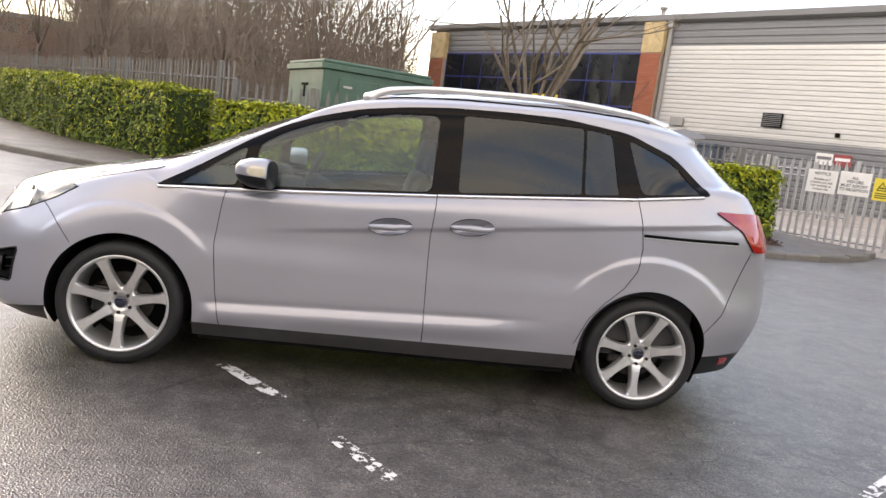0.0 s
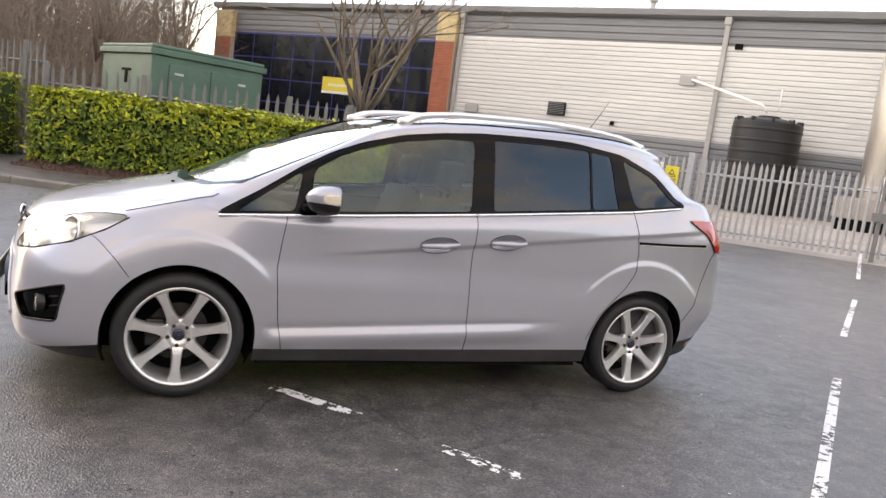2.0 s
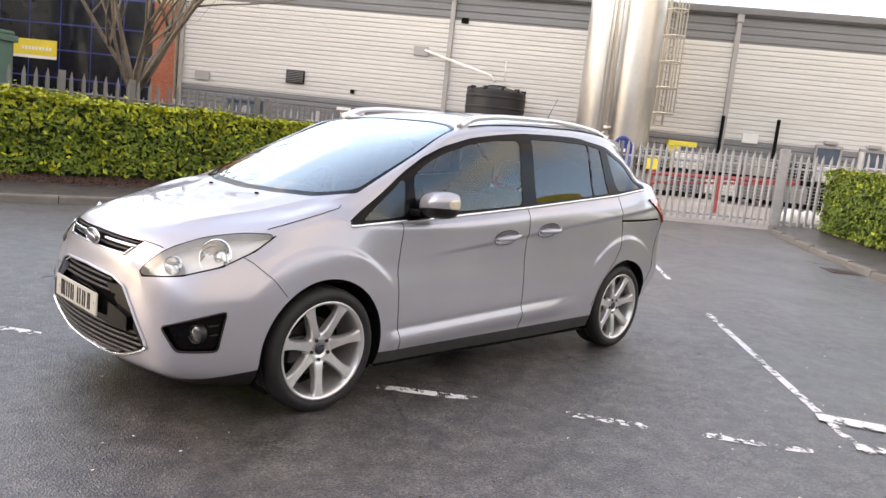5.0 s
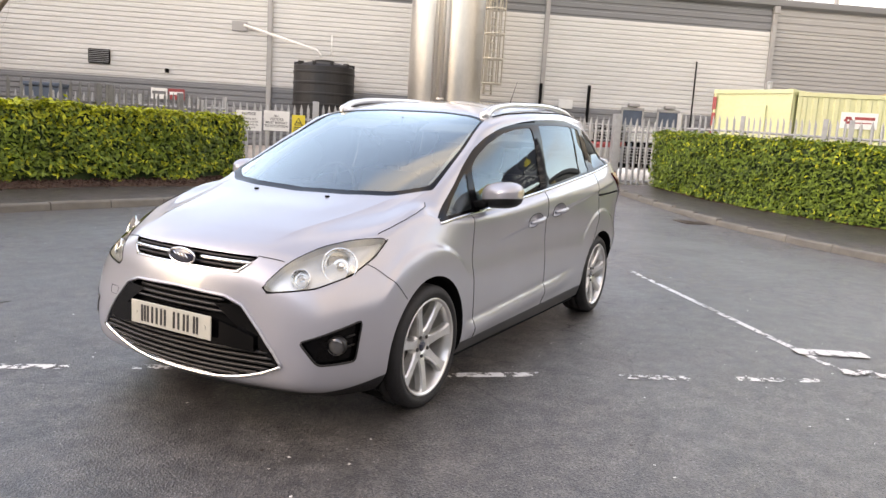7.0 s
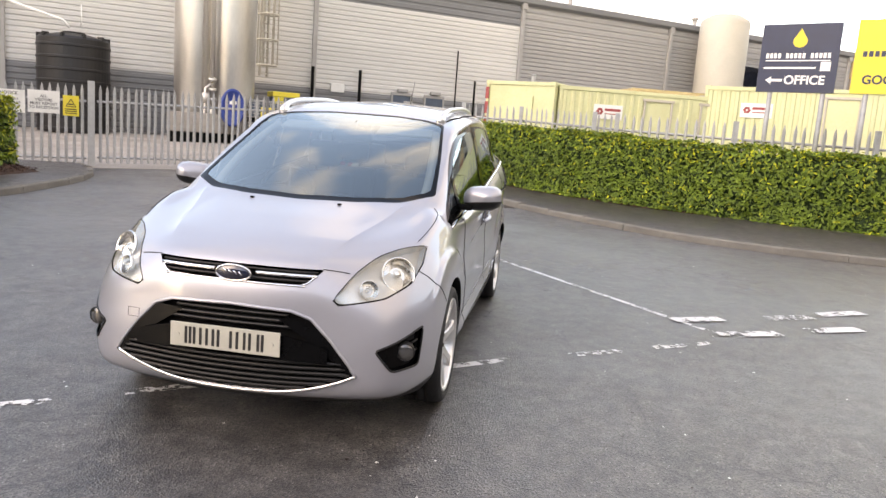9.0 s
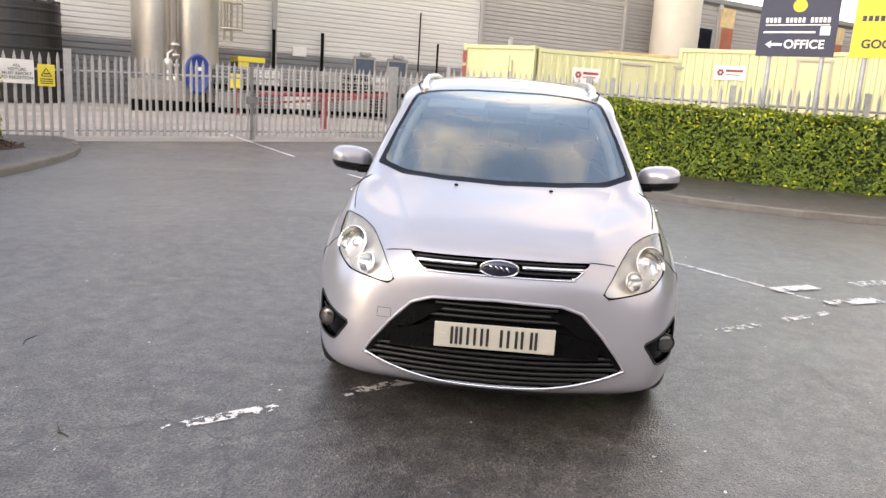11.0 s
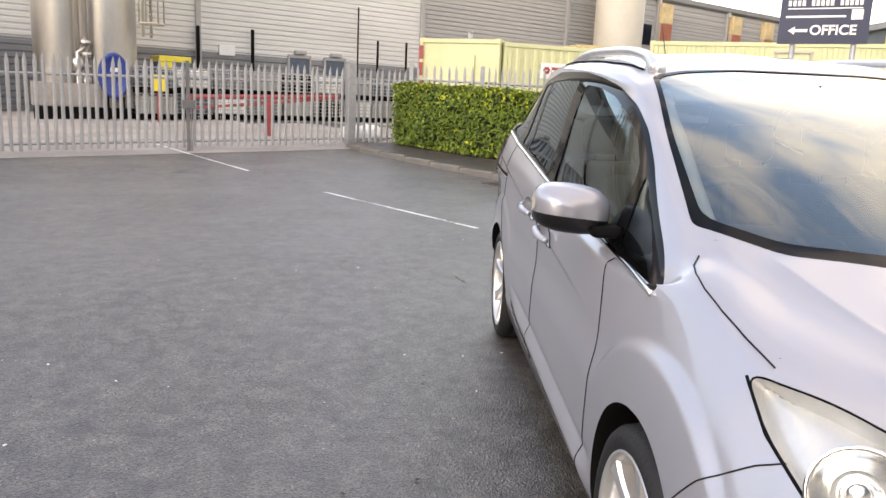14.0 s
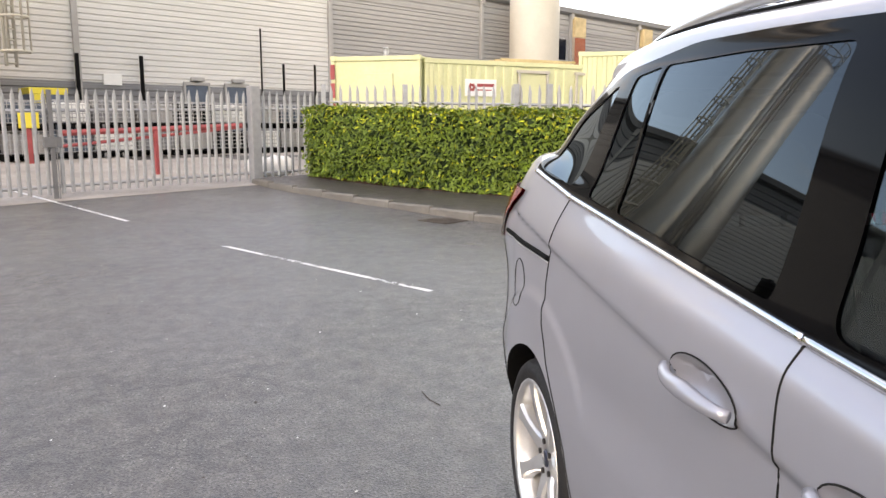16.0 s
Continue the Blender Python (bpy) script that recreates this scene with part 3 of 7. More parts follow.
GATE_U, GATE_L, GATE_M, GATE_R = 14.15, -1.8, 2.25, 6.1
palisade("gate", [ys2(GATE_L + .12, GATE_U), ys2(GATE_M - .03, GATE_U)], 0.150, "closed galvanised palisade gate leaf", "gate leaves", .02, "gate", False, 1.78)
palisade("gate", [ys2(GATE_M + .05, GATE_U), ys2(GATE_R - .14, GATE_U)], 0.156, "closed galvanised palisade gate leaf", "gate leaves", .02, "gate", False, 1.78)
palisade("palisade_fence", [ys2(-4.6, GATE_U), ys2(GATE_L - .1, GATE_U)], 0.165, "galvanised palisade fence carrying notices", "palisade fences")
palisade("palisade_fence", [ys2(GATE_R + .15, GATE_U), ys2(7.9, GATE_U)], 0.15, "galvanised palisade fence beside the gate", "palisade fences")
palisade("palisade_fence", [ys2(7.9, GATE_U), (15.2, -0.2), (12.7, -2.6), (11.5, -5.0), (11.2, -9.0), (11.2, -16)], 0.2, "galvanised palisade fence behind a clipped hedge", "palisade fences", .15)
palisade("palisade_fence", [(-3.2, 11.6), (-1.5, 10.7), (2.5, 10.55), (5.5, 10.6), ys2(-4.6, GATE_U)], 0.2, "weathered grey palisade fence behind a clipped hedge", "palisade fences", .12, mat=M_WEATH)
palisade("palisade_fence", [(-19, 33), (-12.5, 24.0), (-7.0, 16.5), (-3.2, 11.6)], 0.2, "weathered grey palisade fence behind a clipped hedge", "palisade fences", .3, mat=M_WEATH, height=2.0)
palisade("palisade_fence", [ys2(-5.2, 20.5), ys2(-18, 20.5), ys2(-26, 20.5)], 0.26, "galvanised inner palisade fence near the warehouse", "palisade fences", .1)
for s, w in ((GATE_L, .075), (GATE_R, .10)):
    bm = bmesh.new()
    p = yard(s, GATE_U)
    box(bm, -w, w, -w, w, -.2, 1.96, .008)
    tagged(part("gate_post", bm, M_GALV, m=Matrix.Translation(p) @ pose(0, 0, 0, 0, 0, -55.5)), "stout galvanised steel gate post", "post", "gate posts")
bm = bmesh.new()                                                 # drop bolt and lock box at the meeting stiles
p = yard(GATE_M, GATE_U)
box(bm, -.035, .035, -.03, .03, -.12, 1.85, .004)
cyl(bm, (.05, -.05, 0.0), (.05, -.05, .95), .012, n=8)
box(bm, -.14, .14, -.05, .04, .88, 1.06, .008)
tagged(part("gate_bolt", bm, M_WEATH, m=Matrix.Translation(p) @ pose(0, 0, 0, 0, 0, -55.5)), "galvanised gate stile with drop bolt and lock box", "gate bolt")


# ---- signs with writing ----
def text_part(name, body, size, m, mat, parent, align="CENTER", bold=0.0):
    cu = bpy.data.curves.new(name, "FONT")
    cu.body, cu.size, cu.align_x, cu.align_y, cu.extrude, cu.offset = body, size, align, "CENTER", 0.0015, bold
    tmp = bpy.data.objects.new(name, cu)
    scene.collection.objects.link(tmp)
    me = bpy.data.meshes.new_from_object(tmp)
    bpy.data.objects.remove(tmp)
    me.materials.append(mat)
    ob = new(name, me)
    ob.parent = parent
    ob.matrix_basis = m
    return ob


def sign(name, w, h, m, mat, label, category="sign", t=0.006):
    """A flat board; local x to the right, z up, its face towards -y."""
    bm = bmesh.new()
    box(bm, -w / 2, w / 2, 0, t, -h / 2, h / 2, .002)
    return tagged(part(name, bm, mat, m=m), label, category)


def face(x, z, y=-0.0035):
    return pose(x, y, z, 90, 0, 0)


def on_fence(s, z, u=GATE_U - .03):
    p = yard(s, u)
    return Matrix.Translation((p.x, p.y, z)) @ pose(0, 0, 0, 0, 0, -55.5)


n1 = sign("notice_sign", .64, .50, on_fence(-3.46, 1.46), M_WHITE, "white notice board on the palisade fence")
text_part("lettering", "NOTICE", .095, face(0, .17), M_TYPE, n1, bold=.002)
text_part("lettering", "Vehicles and\ncontents are left\nhere entirely at\nowners risk", .072, face(0, -.06), M_TYPE, n1, bold=.001)
n2 = sign("visitor_sign", .64, .50, on_fence(-2.77, 1.49), M_WHITE, "white visitor notice on the palisade fence")
text_part("lettering", "ALL\nVISITORS\nMUST REPORT\nTO RECEPTION", .085, face(0, -.005), M_TYPE, n2, bold=.002)
n3 = sign("warning_sign", .33, .46, on_fence(-2.22, 1.44), M_YELLOW, "yellow warning sign with black triangle on the fence")
bm = bmesh.new()
tri = [(-.1, -.02), (.1, -.02), (0, .15)]
for a, b in zip(tri, tri[1:] + tri[:1]):
    tube(bm, [(a[0], -.003, a[1]), (b[0], -.003, b[1])], .008, 4)
box(bm, -.05, .05, -.005, -.002, .02, .045)
part("warning_mark", bm, M_INK, n3)
bm = bmesh.new()
for k in range(3):
    box(bm, -.12, .12, -.004, -.001, -.09 - .045 * k, -.07 - .045 * k)
part("plain_bar", bm, M_INK, n3)


# hoardings on posts behind the hedge
def hoarding(a, b, z0, z1, mat, label):
    a, b = Vector((*a, 0)), Vector((*b, 0))
    d = b - a
    m = Matrix.Translation(((a + b) / 2).to_tuple()[:2] + ((z0 + z1) / 2,)) @ Matrix.Rotation(math.atan2(d.y, d.x), 4, "Z")
    ob = sign("sign_board", d.length, z1 - z0, m, mat, label, "sign", .03)
    for k in (.18, .86):
        p = a + d * k
        bm = bmesh.new()
        x = -d.length / 2 + d.length * k
        cyl(bm, (x, .075, -(z0 + z1) / 2), (x, .075, (z1 - z0) / 2 - .05), .045, n=14)
        part("post", bm, M_GALV, ob, "grey steel post", True)
    return ob, d.length, z1 - z0


sb, W, H = hoarding((10.72, -5.05), (9.98, -6.28), 2.72, 4.02, M_NAVY, "navy blue direction board on two grey posts")
text_part("lettering", "OFFICE", .23, face(.16, -.42), M_WTYPE, sb, bold=.006)
bm = bmesh.new()
prism(bm, [(-.56, -.42), (-.45, -.35), (-.45, -.395), (-.24, -.395), (-.24, -.445), (-.45, -.445), (-.45, -.49)], -.006, -.001)
part("arrow", bm, M_WTYPE, sb, "white arrow")
bm = bmesh.new()
for x0, x1, z0, z1 in ((-.60, .60, .0, .095), (-.60, .58, -.055, -.035), (-.62, .34, -.20, -.165)):
    if z1 - z0 > .05:
        for k in range(16):
            x = x0 + (x1 - x0) * k / 16
            if k not in (4, 10):
                box(bm, x, x + .052, -.005, -.001, z0, z1)
    else:
        box(bm, x0, x1, -.005, -.001, z0, z1)
part("plain_bar", bm, M_WTYPE, sb)
bm = bmesh.new()
drop = [(.13 * math.sin(a) * (1 - .0 * a), .32 - .12 * math.cos(a)) for a in np.linspace(-2.35, 2.35, 18)] + [(0, .56)]
prism(bm, drop, -.006, -.001)
part("drop_emblem", bm, M_YELLOW, sb, "yellow drop emblem")
bm = bmesh.new()
box(bm, .42, .60, -.006, -.001, -.24, -.07, .0)
part("pictogram", bm, M_WTYPE, sb)
sy, W2, H2 = hoarding((9.82, -6.50), (9.05, -7.75), 2.72, 4.05, M_YELLOW, "yellow direction board on grey posts")
text_part("lettering", "GOODS IN", .22, face(-.02, -.42), M_NAVY, sy, bold=.006)
bm = bmesh.new()
for k in range(12):
    if k not in (4, 9):
        box(bm, -.6 + .1 * k, -.6 + .1 * k + .07, -.005, -.001, 0, .1)
part("plain_bar", bm, M_NAVY, sy)


# ---- warehouse ----
FU = 27.5                                                        # its face, in the yard's frame
warehouse = empty("warehouse", YARD.copy(), "long warehouse with pale profiled metal cladding and grey bands", "warehouse")


def cladding(name, s0, s1, z0, z1, mat, pitch, depth=.040, u=FU):
    """One bay of horizontal trapezoidal sheet."""
    bm = bmesh.new()
    prof = []
    z = z0
    while z < z1 - 1e-6:
        for dz, y in ((0, 0), (.24, 0), (.36, -depth), (.94, -depth), (1.0, 0)):
            zz = z + dz * pitch
            if zz <= z1 + 1e-6 and (not prof or zz > prof[-1][0] + 1e-5):
                prof.append((zz, y))
        z += pitch
    prof.append((z1, 0)) if prof[-1][0] < z1 - 1e-4 else None
    a, b = ([bm.verts.new((s, u + y, zz)) for zz, y in prof] for s in (s0, s1))
    for k in range(len(prof) - 1):
        bm.faces.new((a[k], b[k], b[k + 1], a[k + 1]))
    return part(name, bm, mat, warehouse)


BAYS = [-17.2, -4.75, 7.0, 17.3, 26.6, 34.0, 41.0, 49.0]
EAVE = 7.95
for i, (a, b) in enumerate(zip(BAYS, BAYS[1:])):
    grey = i >= 3
    cladding("lower_cladding", a + .08, b - .08, -.2, 2.95, M_CLADD if not grey else M_CLADG, .22)
    cladding("wall_cladding", a + .08, b - .08, 2.95, 6.8 if not grey else 6.85, M_CLADW if not grey else M_CLADG, .20)
    cladding("upper_cladding", a + .08, b - .08, 6.8 if not grey else 6.85, EAVE, M_CLADD if not grey else M_CLADG, .30)
cladding("upper_cladding", -34.6, -17.3, 6.55, EAVE, M_CLADD, .30)
bm = bmesh.new()
box(bm, -34.8, 49, FU + .06, FU + 24, -.2, EAVE - .05)
part("shell", bm, M_CLADG, warehouse, "grey sheeted rear of the building")
bm = bmesh.new()                                                 # gutter, fascia and low roof
prism(bm, [(FU - .28, EAVE - .02), (FU - .30, EAVE + .20), (FU - .2, EAVE + .26), (FU + .1, EAVE + .30), (FU + .1, EAVE - .06), (FU - .1, EAVE - .12)], -35.1, 49.2)
bmesh.ops.transform(bm, matrix=Matrix(((0, 1, 0, 0), (1, 0, 0, 0), (0, 0, 1, 0), (0, 0, 0, 1))), verts=bm.verts)
bmesh.ops.recalc_face_normals(bm, faces=bm.faces)
part("gutter", bm, M_CLADD, warehouse, "dark grey eaves gutter")
bm = bmesh.new()
prism(bm, [(FU - .1, EAVE + .28), (FU + 12, EAVE + 1.5), (FU + 24, EAVE + .28)], -34.9, 49.1)
bmesh.ops.transform(bm, matrix=Matrix(((0, 1, 0, 0), (1, 0, 0, 0), (0, 0, 1, 0), (0, 0, 0, 1))), verts=bm.verts)
bmesh.ops.recalc_face_normals(bm, faces=bm.faces)
part("roof", bm, M_CLADG, warehouse, "low grey metal roof")
for s in BAYS[:-1]:
    bm = bmesh.new()
    box(bm, s - .1, s + .1, FU - .16, FU - .02, -.1, EAVE - .25, .02)
    box(bm, s - .14, s + .14, FU - .24, FU - .02, EAVE - .35, EAVE + .05, .02)
    part("downpipe", bm, M_CLADG, warehouse, "grey square downpipe")
for s in (-20, -9, 3, 22, 31):
    bm = bmesh.new()
    cyl(bm, (s, FU + 3, EAVE + .5), (s, FU + 3, EAVE + 1.25), .12, n=12)
    cyl(bm, (s, FU + 3, EAVE + 1.2), (s, FU + 3, EAVE + 1.35), .2, n=12)
    part("roof_vent", bm, M_CLADG, warehouse, "small roof vent", True)


def pillar(s, w, z0, z1, cap):
    """A brick pier: courses of separate bricks over mortar, with a buff head."""
    pier = empty("brick_pier", Matrix.Identity(4), "", "")
    pier.parent = warehouse
    bm = bmesh.new()
    box(bm, s - w / 2 + .008, s + w / 2 - .008, FU - .33, FU + .05, z0, z1)
    part("mortar", bm, M_MORTAR, pier)
    bm = bmesh.new()
    z, row = z0, 0
    while z < z1 - .05:
        x = s - w / 2 - (.1125 if row % 2 else 0)
        while x < s + w / 2 - .02:
            a, b = max(x, s - w / 2), min(x + .215, s + w / 2)
            if b - a > .03:
                for c in ((a, b),):
                    v = [bm.verts.new(p) for p in ((c[0], FU - .342, z), (c[1], FU - .342, z), (c[1], FU - .342, z + .065), (c[0], FU - .342, z + .065),
                                                   (c[0], FU - .325, z), (c[1], FU - .325, z), (c[1], FU - .325, z + .065), (c[0], FU - .325, z + .065))]
                    for q in ((0, 1, 2, 3), (1, 5, 6, 2), (4, 0, 3, 7), (3, 2, 6, 7), (0, 4, 5, 1)):
                        bm.faces.new([v[k] for k in q])
            x += .225
        z, row = z + .075, row + 1
    tagged(part("brickwork", bm, M_BRICK, pier, "red brick courses"), kind="stuff")
    bm = bmesh.new()
    box(bm, s - w / 2 - .02, s + w / 2 + .02, FU - .36, FU + .05, z1, cap, .02)
    part("pier_head", bm, M_STONEB, pier, "buff stone head")


pillar(-33.95, 1.35, -.1, 6.15, 7.7)
pillar(-17.95, 1.1, -.1, 6.45, 7.85)
pillar(34.6, 1.0, -.1, 6.6, 7.7)
pillar(41.8, 1.0, -.1, 6.6, 7.7)
pillar(45.6, 1.0, -.1, 6.6, 7.7)
# glazed bay: dark panes in blue frames
glaz = part("glazed_screen", (lambda bm: (box(bm, -33.25, -18.5, FU - .05, FU + .05, 0, 6.5), bm)[1])(bmesh.new()), M_BLUEF, warehouse, "dark blue glazing frame")
cols, rows = np.linspace(-33.2, -18.55, 10), [.1, 1.2, 2.6, 3.9, 5.1, 6.45]
for a, b in zip(cols, cols[1:]):
    for c, d in zip(rows, rows[1:]):
        bm = bmesh.new()
        box(bm, a + .04, b - .04, FU - .075, FU - .055, c + .04, d - .04)
        part("pane", bm, M_DGLASS, glaz)
ysn = sign("office_sign", 2.3, .88, YARD @ Matrix.Translation((-24.7, FU - .1, 3.85)), M_YELLOW, "yellow company board on dark glazing")
bm = bmesh.new()
box(bm, -1.15, 1.15, -.004, -.001, -.44, -.30)
for k in range(9):
    box(bm, -.7 + .18 * k, -.58 + .18 * k, -.004, -.001, -.05, .1)
part("plain_bar", bm, M_WHITE, ysn)
# fittings on the wall
for s0, s1, z0, z1, mat, nm, lab in ((-12.05, -11.2, 3.45, 4.03, M_DARK, "wall_vent", "dark louvred wall vent"), (-16.45, -15.75, 3.2, 3.58, M_CLADG, "meter_box", "small grey wall box"),
                                     (-6.3, -5.65, 5.15, 5.55, M_CLADG, "outlet_box", "grey outlet box high on the wall"), (-4.35, -4.05, 6.68, 6.9, M_DARK, "floodlight", "small dark wall floodlight"),
                                     (-9.0, -8.85, 3.25, 3.42, M_DARK, "outside_light", "small dark wall light"), (7.8, 8.42, 2.86, 3.24, M_WHITE, "wall_notice", "white notice on the cladding")):
    bm = bmesh.new()
    box(bm, s0, s1, FU - .14, FU - .03, z0, z1, .012)
    ob = tagged(part(nm, bm, mat, m=YARD.copy()), lab, nm.replace("_", " "))
    if nm == "wall_vent":
        bm = bmesh.new()
        for k in range(7):
            box(bm, s0 + .03, s1 - .03, FU - .16, FU - .14, z0 + .05 + .075 * k, z0 + .08 + .075 * k)
        part("slat", bm, M_CLADD, ob)
for s in (11.2, 12.85):
    d = empty("service_door", YARD @ Matrix.Translation((s, FU - .06, .55)), "grey-blue steel service door with frame", "door", "service doors")
    bm = bmesh.new()
    for a, b, c, e in ((-.52, -.44, 0, 2.5), (.44, .52, 0, 2.5), (-.52, .52, 2.42, 2.55)):
        box(bm, a, b, -.06, .05, c, e, .01)
    part("frame", bm, M_CLADG, d)
    bm = bmesh.new()
    box(bm, -.44, .44, -.02, .02, 0, 2.42, .005)
    part("leaf", bm, M_DOORG, d)
    bm = bmesh.new()
    box(bm, -.25, .25, -.2, 0, 2.58, 2.72, .02)
    part("bulkhead_light", bm, M_CLADG, d, "grey bulkhead lamp")
for s, h, r in ((6.9, 3.85, .07), (9.05, 3.9, .07), (13.8, 5.25, .035), (14.8, 3.95, .05), (16.3, 4.0, .05)):
    bm = bmesh.new()
    cyl(bm, (s, FU - .35, .3), (s, FU - .35, h), r, n=10)
    cyl(bm, (s, FU - .35, .25), (s, FU - .35, .34), r * 2.2, n=10)
    tagged(part("steel_post", bm, M_DARK, m=YARD.copy(), smooth=True), "slim black steel post by the wall", "post", "wall posts")
bm = bmesh.new()                                                 # far right window
box(bm, 31.9, 33.6, FU - .08, FU - .03, 5.3, 6.45)
tagged(part("dark_window", bm, M_DGLASS, m=YARD.copy()), "dark window in the cladding", "window")


# ---- tanks and silos ----
def tank(s, u, r, z1, mat, label):
    base = empty("water_tank", YARD @ Matrix.Translation((s, u, 0)), label, "tank")
    z0 = gz((YARD @ Vector((s, u, 0))).x)
    bm = bmesh.new()
    lathe(bm, [(.001, z0), (r, z0), (r, z1 - .08), (r - .08, z1), (r * .5, z1 + .13), (.35, z1 + .15)], 48)
    part("shell", bm, mat, base)
    z = z0
    while z < z1 - .25:
        bm = bmesh.new()
        lathe(bm, [(r - .01, z + .05), (r + .025, z + .09), (r + .025, z + .15), (r - .01, z + .19)], 48)
        part("rib", bm, mat, base)
        z += .42
    bm = bmesh.new()
    lathe(bm, [(r * .32, z1 + .12), (r * .32, z1 + .2), (r * .3, z1 + .22), (.001, z1 + .23)], 32)
    part("lid", bm, mat, base)
    for k in range(10):
        a = k / 10 * math.tau
        bm = bmesh.new()
        box(bm, -.12, .12, -.05, .05, -.05, .1, .02, Matrix.Translation((r * .9 * math.cos(a), r * .9 * math.sin(a), z1)) @ Matrix.Rotation(a, 4, "Z"))
        part("lug", bm, mat, base)
    return base


tk = tank(-2.35, 26.0, 1.22, 3.85, M_TANK, "ribbed black plastic water tank beside the wall")
bm = bmesh.new()
tube(bm, [yard(-5.8, FU - .15) * 1 + Vector((0, 0, 4.95)), yard(-2.7, 26.2) + Vector((0, 0, 4.0)), yard(-2.5, 26.1) + Vector((0, 0, 3.75))], .05, 8)
tube(bm, [yard(-2.1, 26.1) + Vector((0, 0, 3.8)), yard(-2.1, 26.1) + Vector((0, 0, 4.6))], .025, 6)
tagged(part("overflow_pipe", bm, M_WHITE, smooth=True), "white pipe from the wall to the tank", "pipe")


def silo(s, u, r, z1, mat, label, rail=True):
    base = empty("silo", YARD @ Matrix.Translation((s, u, 0)), label, "silo")
    bm = bmesh.new()
    lathe(bm, [(.001, .62), (r * .98, .62), (r, .68), (r, z1 - .25), (r * .96, z1 - .1), (r * .6, z1 + .18), (.001, z1 + .3)], 64)
    part("shell", bm, mat, base, "", True)
    for z in np.arange(1.9, z1 - .3, 2.35):
        bm = bmesh.new()
        lathe(bm, [(r + .001, z - .012), (r + .008, z), (r + .001, z + .012)], 64)
        part("weld_band", bm, mat, base, "", True)
    # black ring stands in for the shade in the gap under the shell
    bm = bmesh.new()
    lathe(bm, [(r * .8, 0), (r * .8, .66), (r * .7, .66), (r * .7, 0)], 40)
    part("skirt", bm, M_TANK, base, "dark ring in place of the shaded gap under the shell")
    for k in range(8):
        bm = bmesh.new()
        a = k / 8 * math.tau
        box(bm, -.06, .06, -.05, .05, -.1, .66, .008, Matrix.Translation((r * .9 * math.cos(a), r * .9 * math.sin(a), 0)) @ Matrix.Rotation(a, 4, "Z"))
        part("leg", bm, M_STEEL, base)
    if rail:
        bm = bmesh.new()
        for z in (z1 + .5, z1 + 1.0):
            tube(bm, [(r * .93 * math.cos(a), r * .93 * math.sin(a), z) for a in np.linspace(0, math.tau, 36, endpoint=False)], .025, 6, True)
        for k in range(12):
            a = k / 12 * math.tau
            cyl(bm, (r * .93 * math.cos(a), r * .93 * math.sin(a), z1 - .1), (r * .93 * math.cos(a), r * .93 * math.sin(a), z1 + 1.0), .022, n=6)
        part("guard_rail", bm, M_GALV, base, "galvanised guard rail", True)
    return base


silo(1.95, 25.0, .92, 12.6, M_STEEL, "tall brushed stainless steel silo on short legs")
s2 = silo(2.95, 23.7, .80, 12.6, M_STEEL, "tall brushed stainless steel silo with caged ladder")
bm = bmesh.new()                                                 # pipes between the silos
for dx, dy, r in ((-1.0, -.55, .045), (-.80, -.62, .07), (-1.12, -.45, .03)):
    tube(bm, [(dx, dy, 1.2), (dx, dy, 12.4)], r, 10)
part("riser_pipe", bm, M_STEEL, s2, "upright stainless pipe", True)
bm = bmesh.new()
for z in (2.0, 2.35, 2.7):
    cyl(bm, (-.80, -.62, z - .06), (-.80, -.62, z + .06), .15, n=16)
lathe(bm, [(.001, -.2), (.13, -.17), (.17, 0), (.13, .17), (.001, .2)], 18, Matrix.Translation((-1.05, -.72, 2.05)))
lathe(bm, [(.001, -.16), (.1, -.14), (.13, 0), (.1, .14), (.001, .16)], 18, Matrix.Translation((-.8, -.68, 1.55)))
tube(bm, [(-1.4, -.7, .8), (-1.05, -.72, 1.2), (-1.05, -.72, 2.4), (-.8, -.66, 2.6)], .05, 8)
part("valve", bm, M_STEEL, s2, "stainless valve and flanges", True)
bm = bmesh.new()                                                 # ladder and cage
lx, ly = .98, -.62
for dy in (-.22, .22):
    tube(bm, [(lx + dy * .75, ly - .05 + dy * .75, 3.0), (lx + dy * .75, ly - .05 + dy * .75, 13.4)], .045, 6)
for z in np.arange(3.1, 13.2, .3):
    tube(bm, [(lx - .165, ly - .215, z), (lx + .165, ly + .115, z)], .022, 5)
for z in np.arange(3.4, 13.2, .9):
    arc = [(lx + .12 + .36 * math.cos(a) * 1.0, ly - .12 + .36 * math.sin(a), z) for a in np.linspace(radians(-225), radians(135), 17)]
    tube(bm, arc, .032, 5)
for a in np.linspace(radians(-190), radians(100), 6):
    tube(bm, [(lx + .12 + .36 * math.cos(a), ly - .12 + .36 * math.sin(a), 3.4), (lx + .12 + .36 * math.cos(a), ly - .12 + .36 * math.sin(a), 13.1)], .026, 5)
part("caged_ladder", bm, M_BEIGE, s2, "cream caged access ladder", True)
silo(28.6, 25.6, 1.26, 8.4, M_BEIGE, "beige cylindrical tank beyond the cabins", False)


bm = bmesh.new()                                                 # white vent pipe beside the tank
tube(bm, [(31.4, FU - .5, 0), (31.4, FU - .5, 8.35), (31.15, FU - .5, 8.5)], .09, 10)
tagged(part("vent_pipe", bm, M_WHITE, m=YARD.copy(), smooth=True), "tall white vent pipe beside the beige tank", "pipe")

# ---- site cabins ----
CAB_A = -36.5


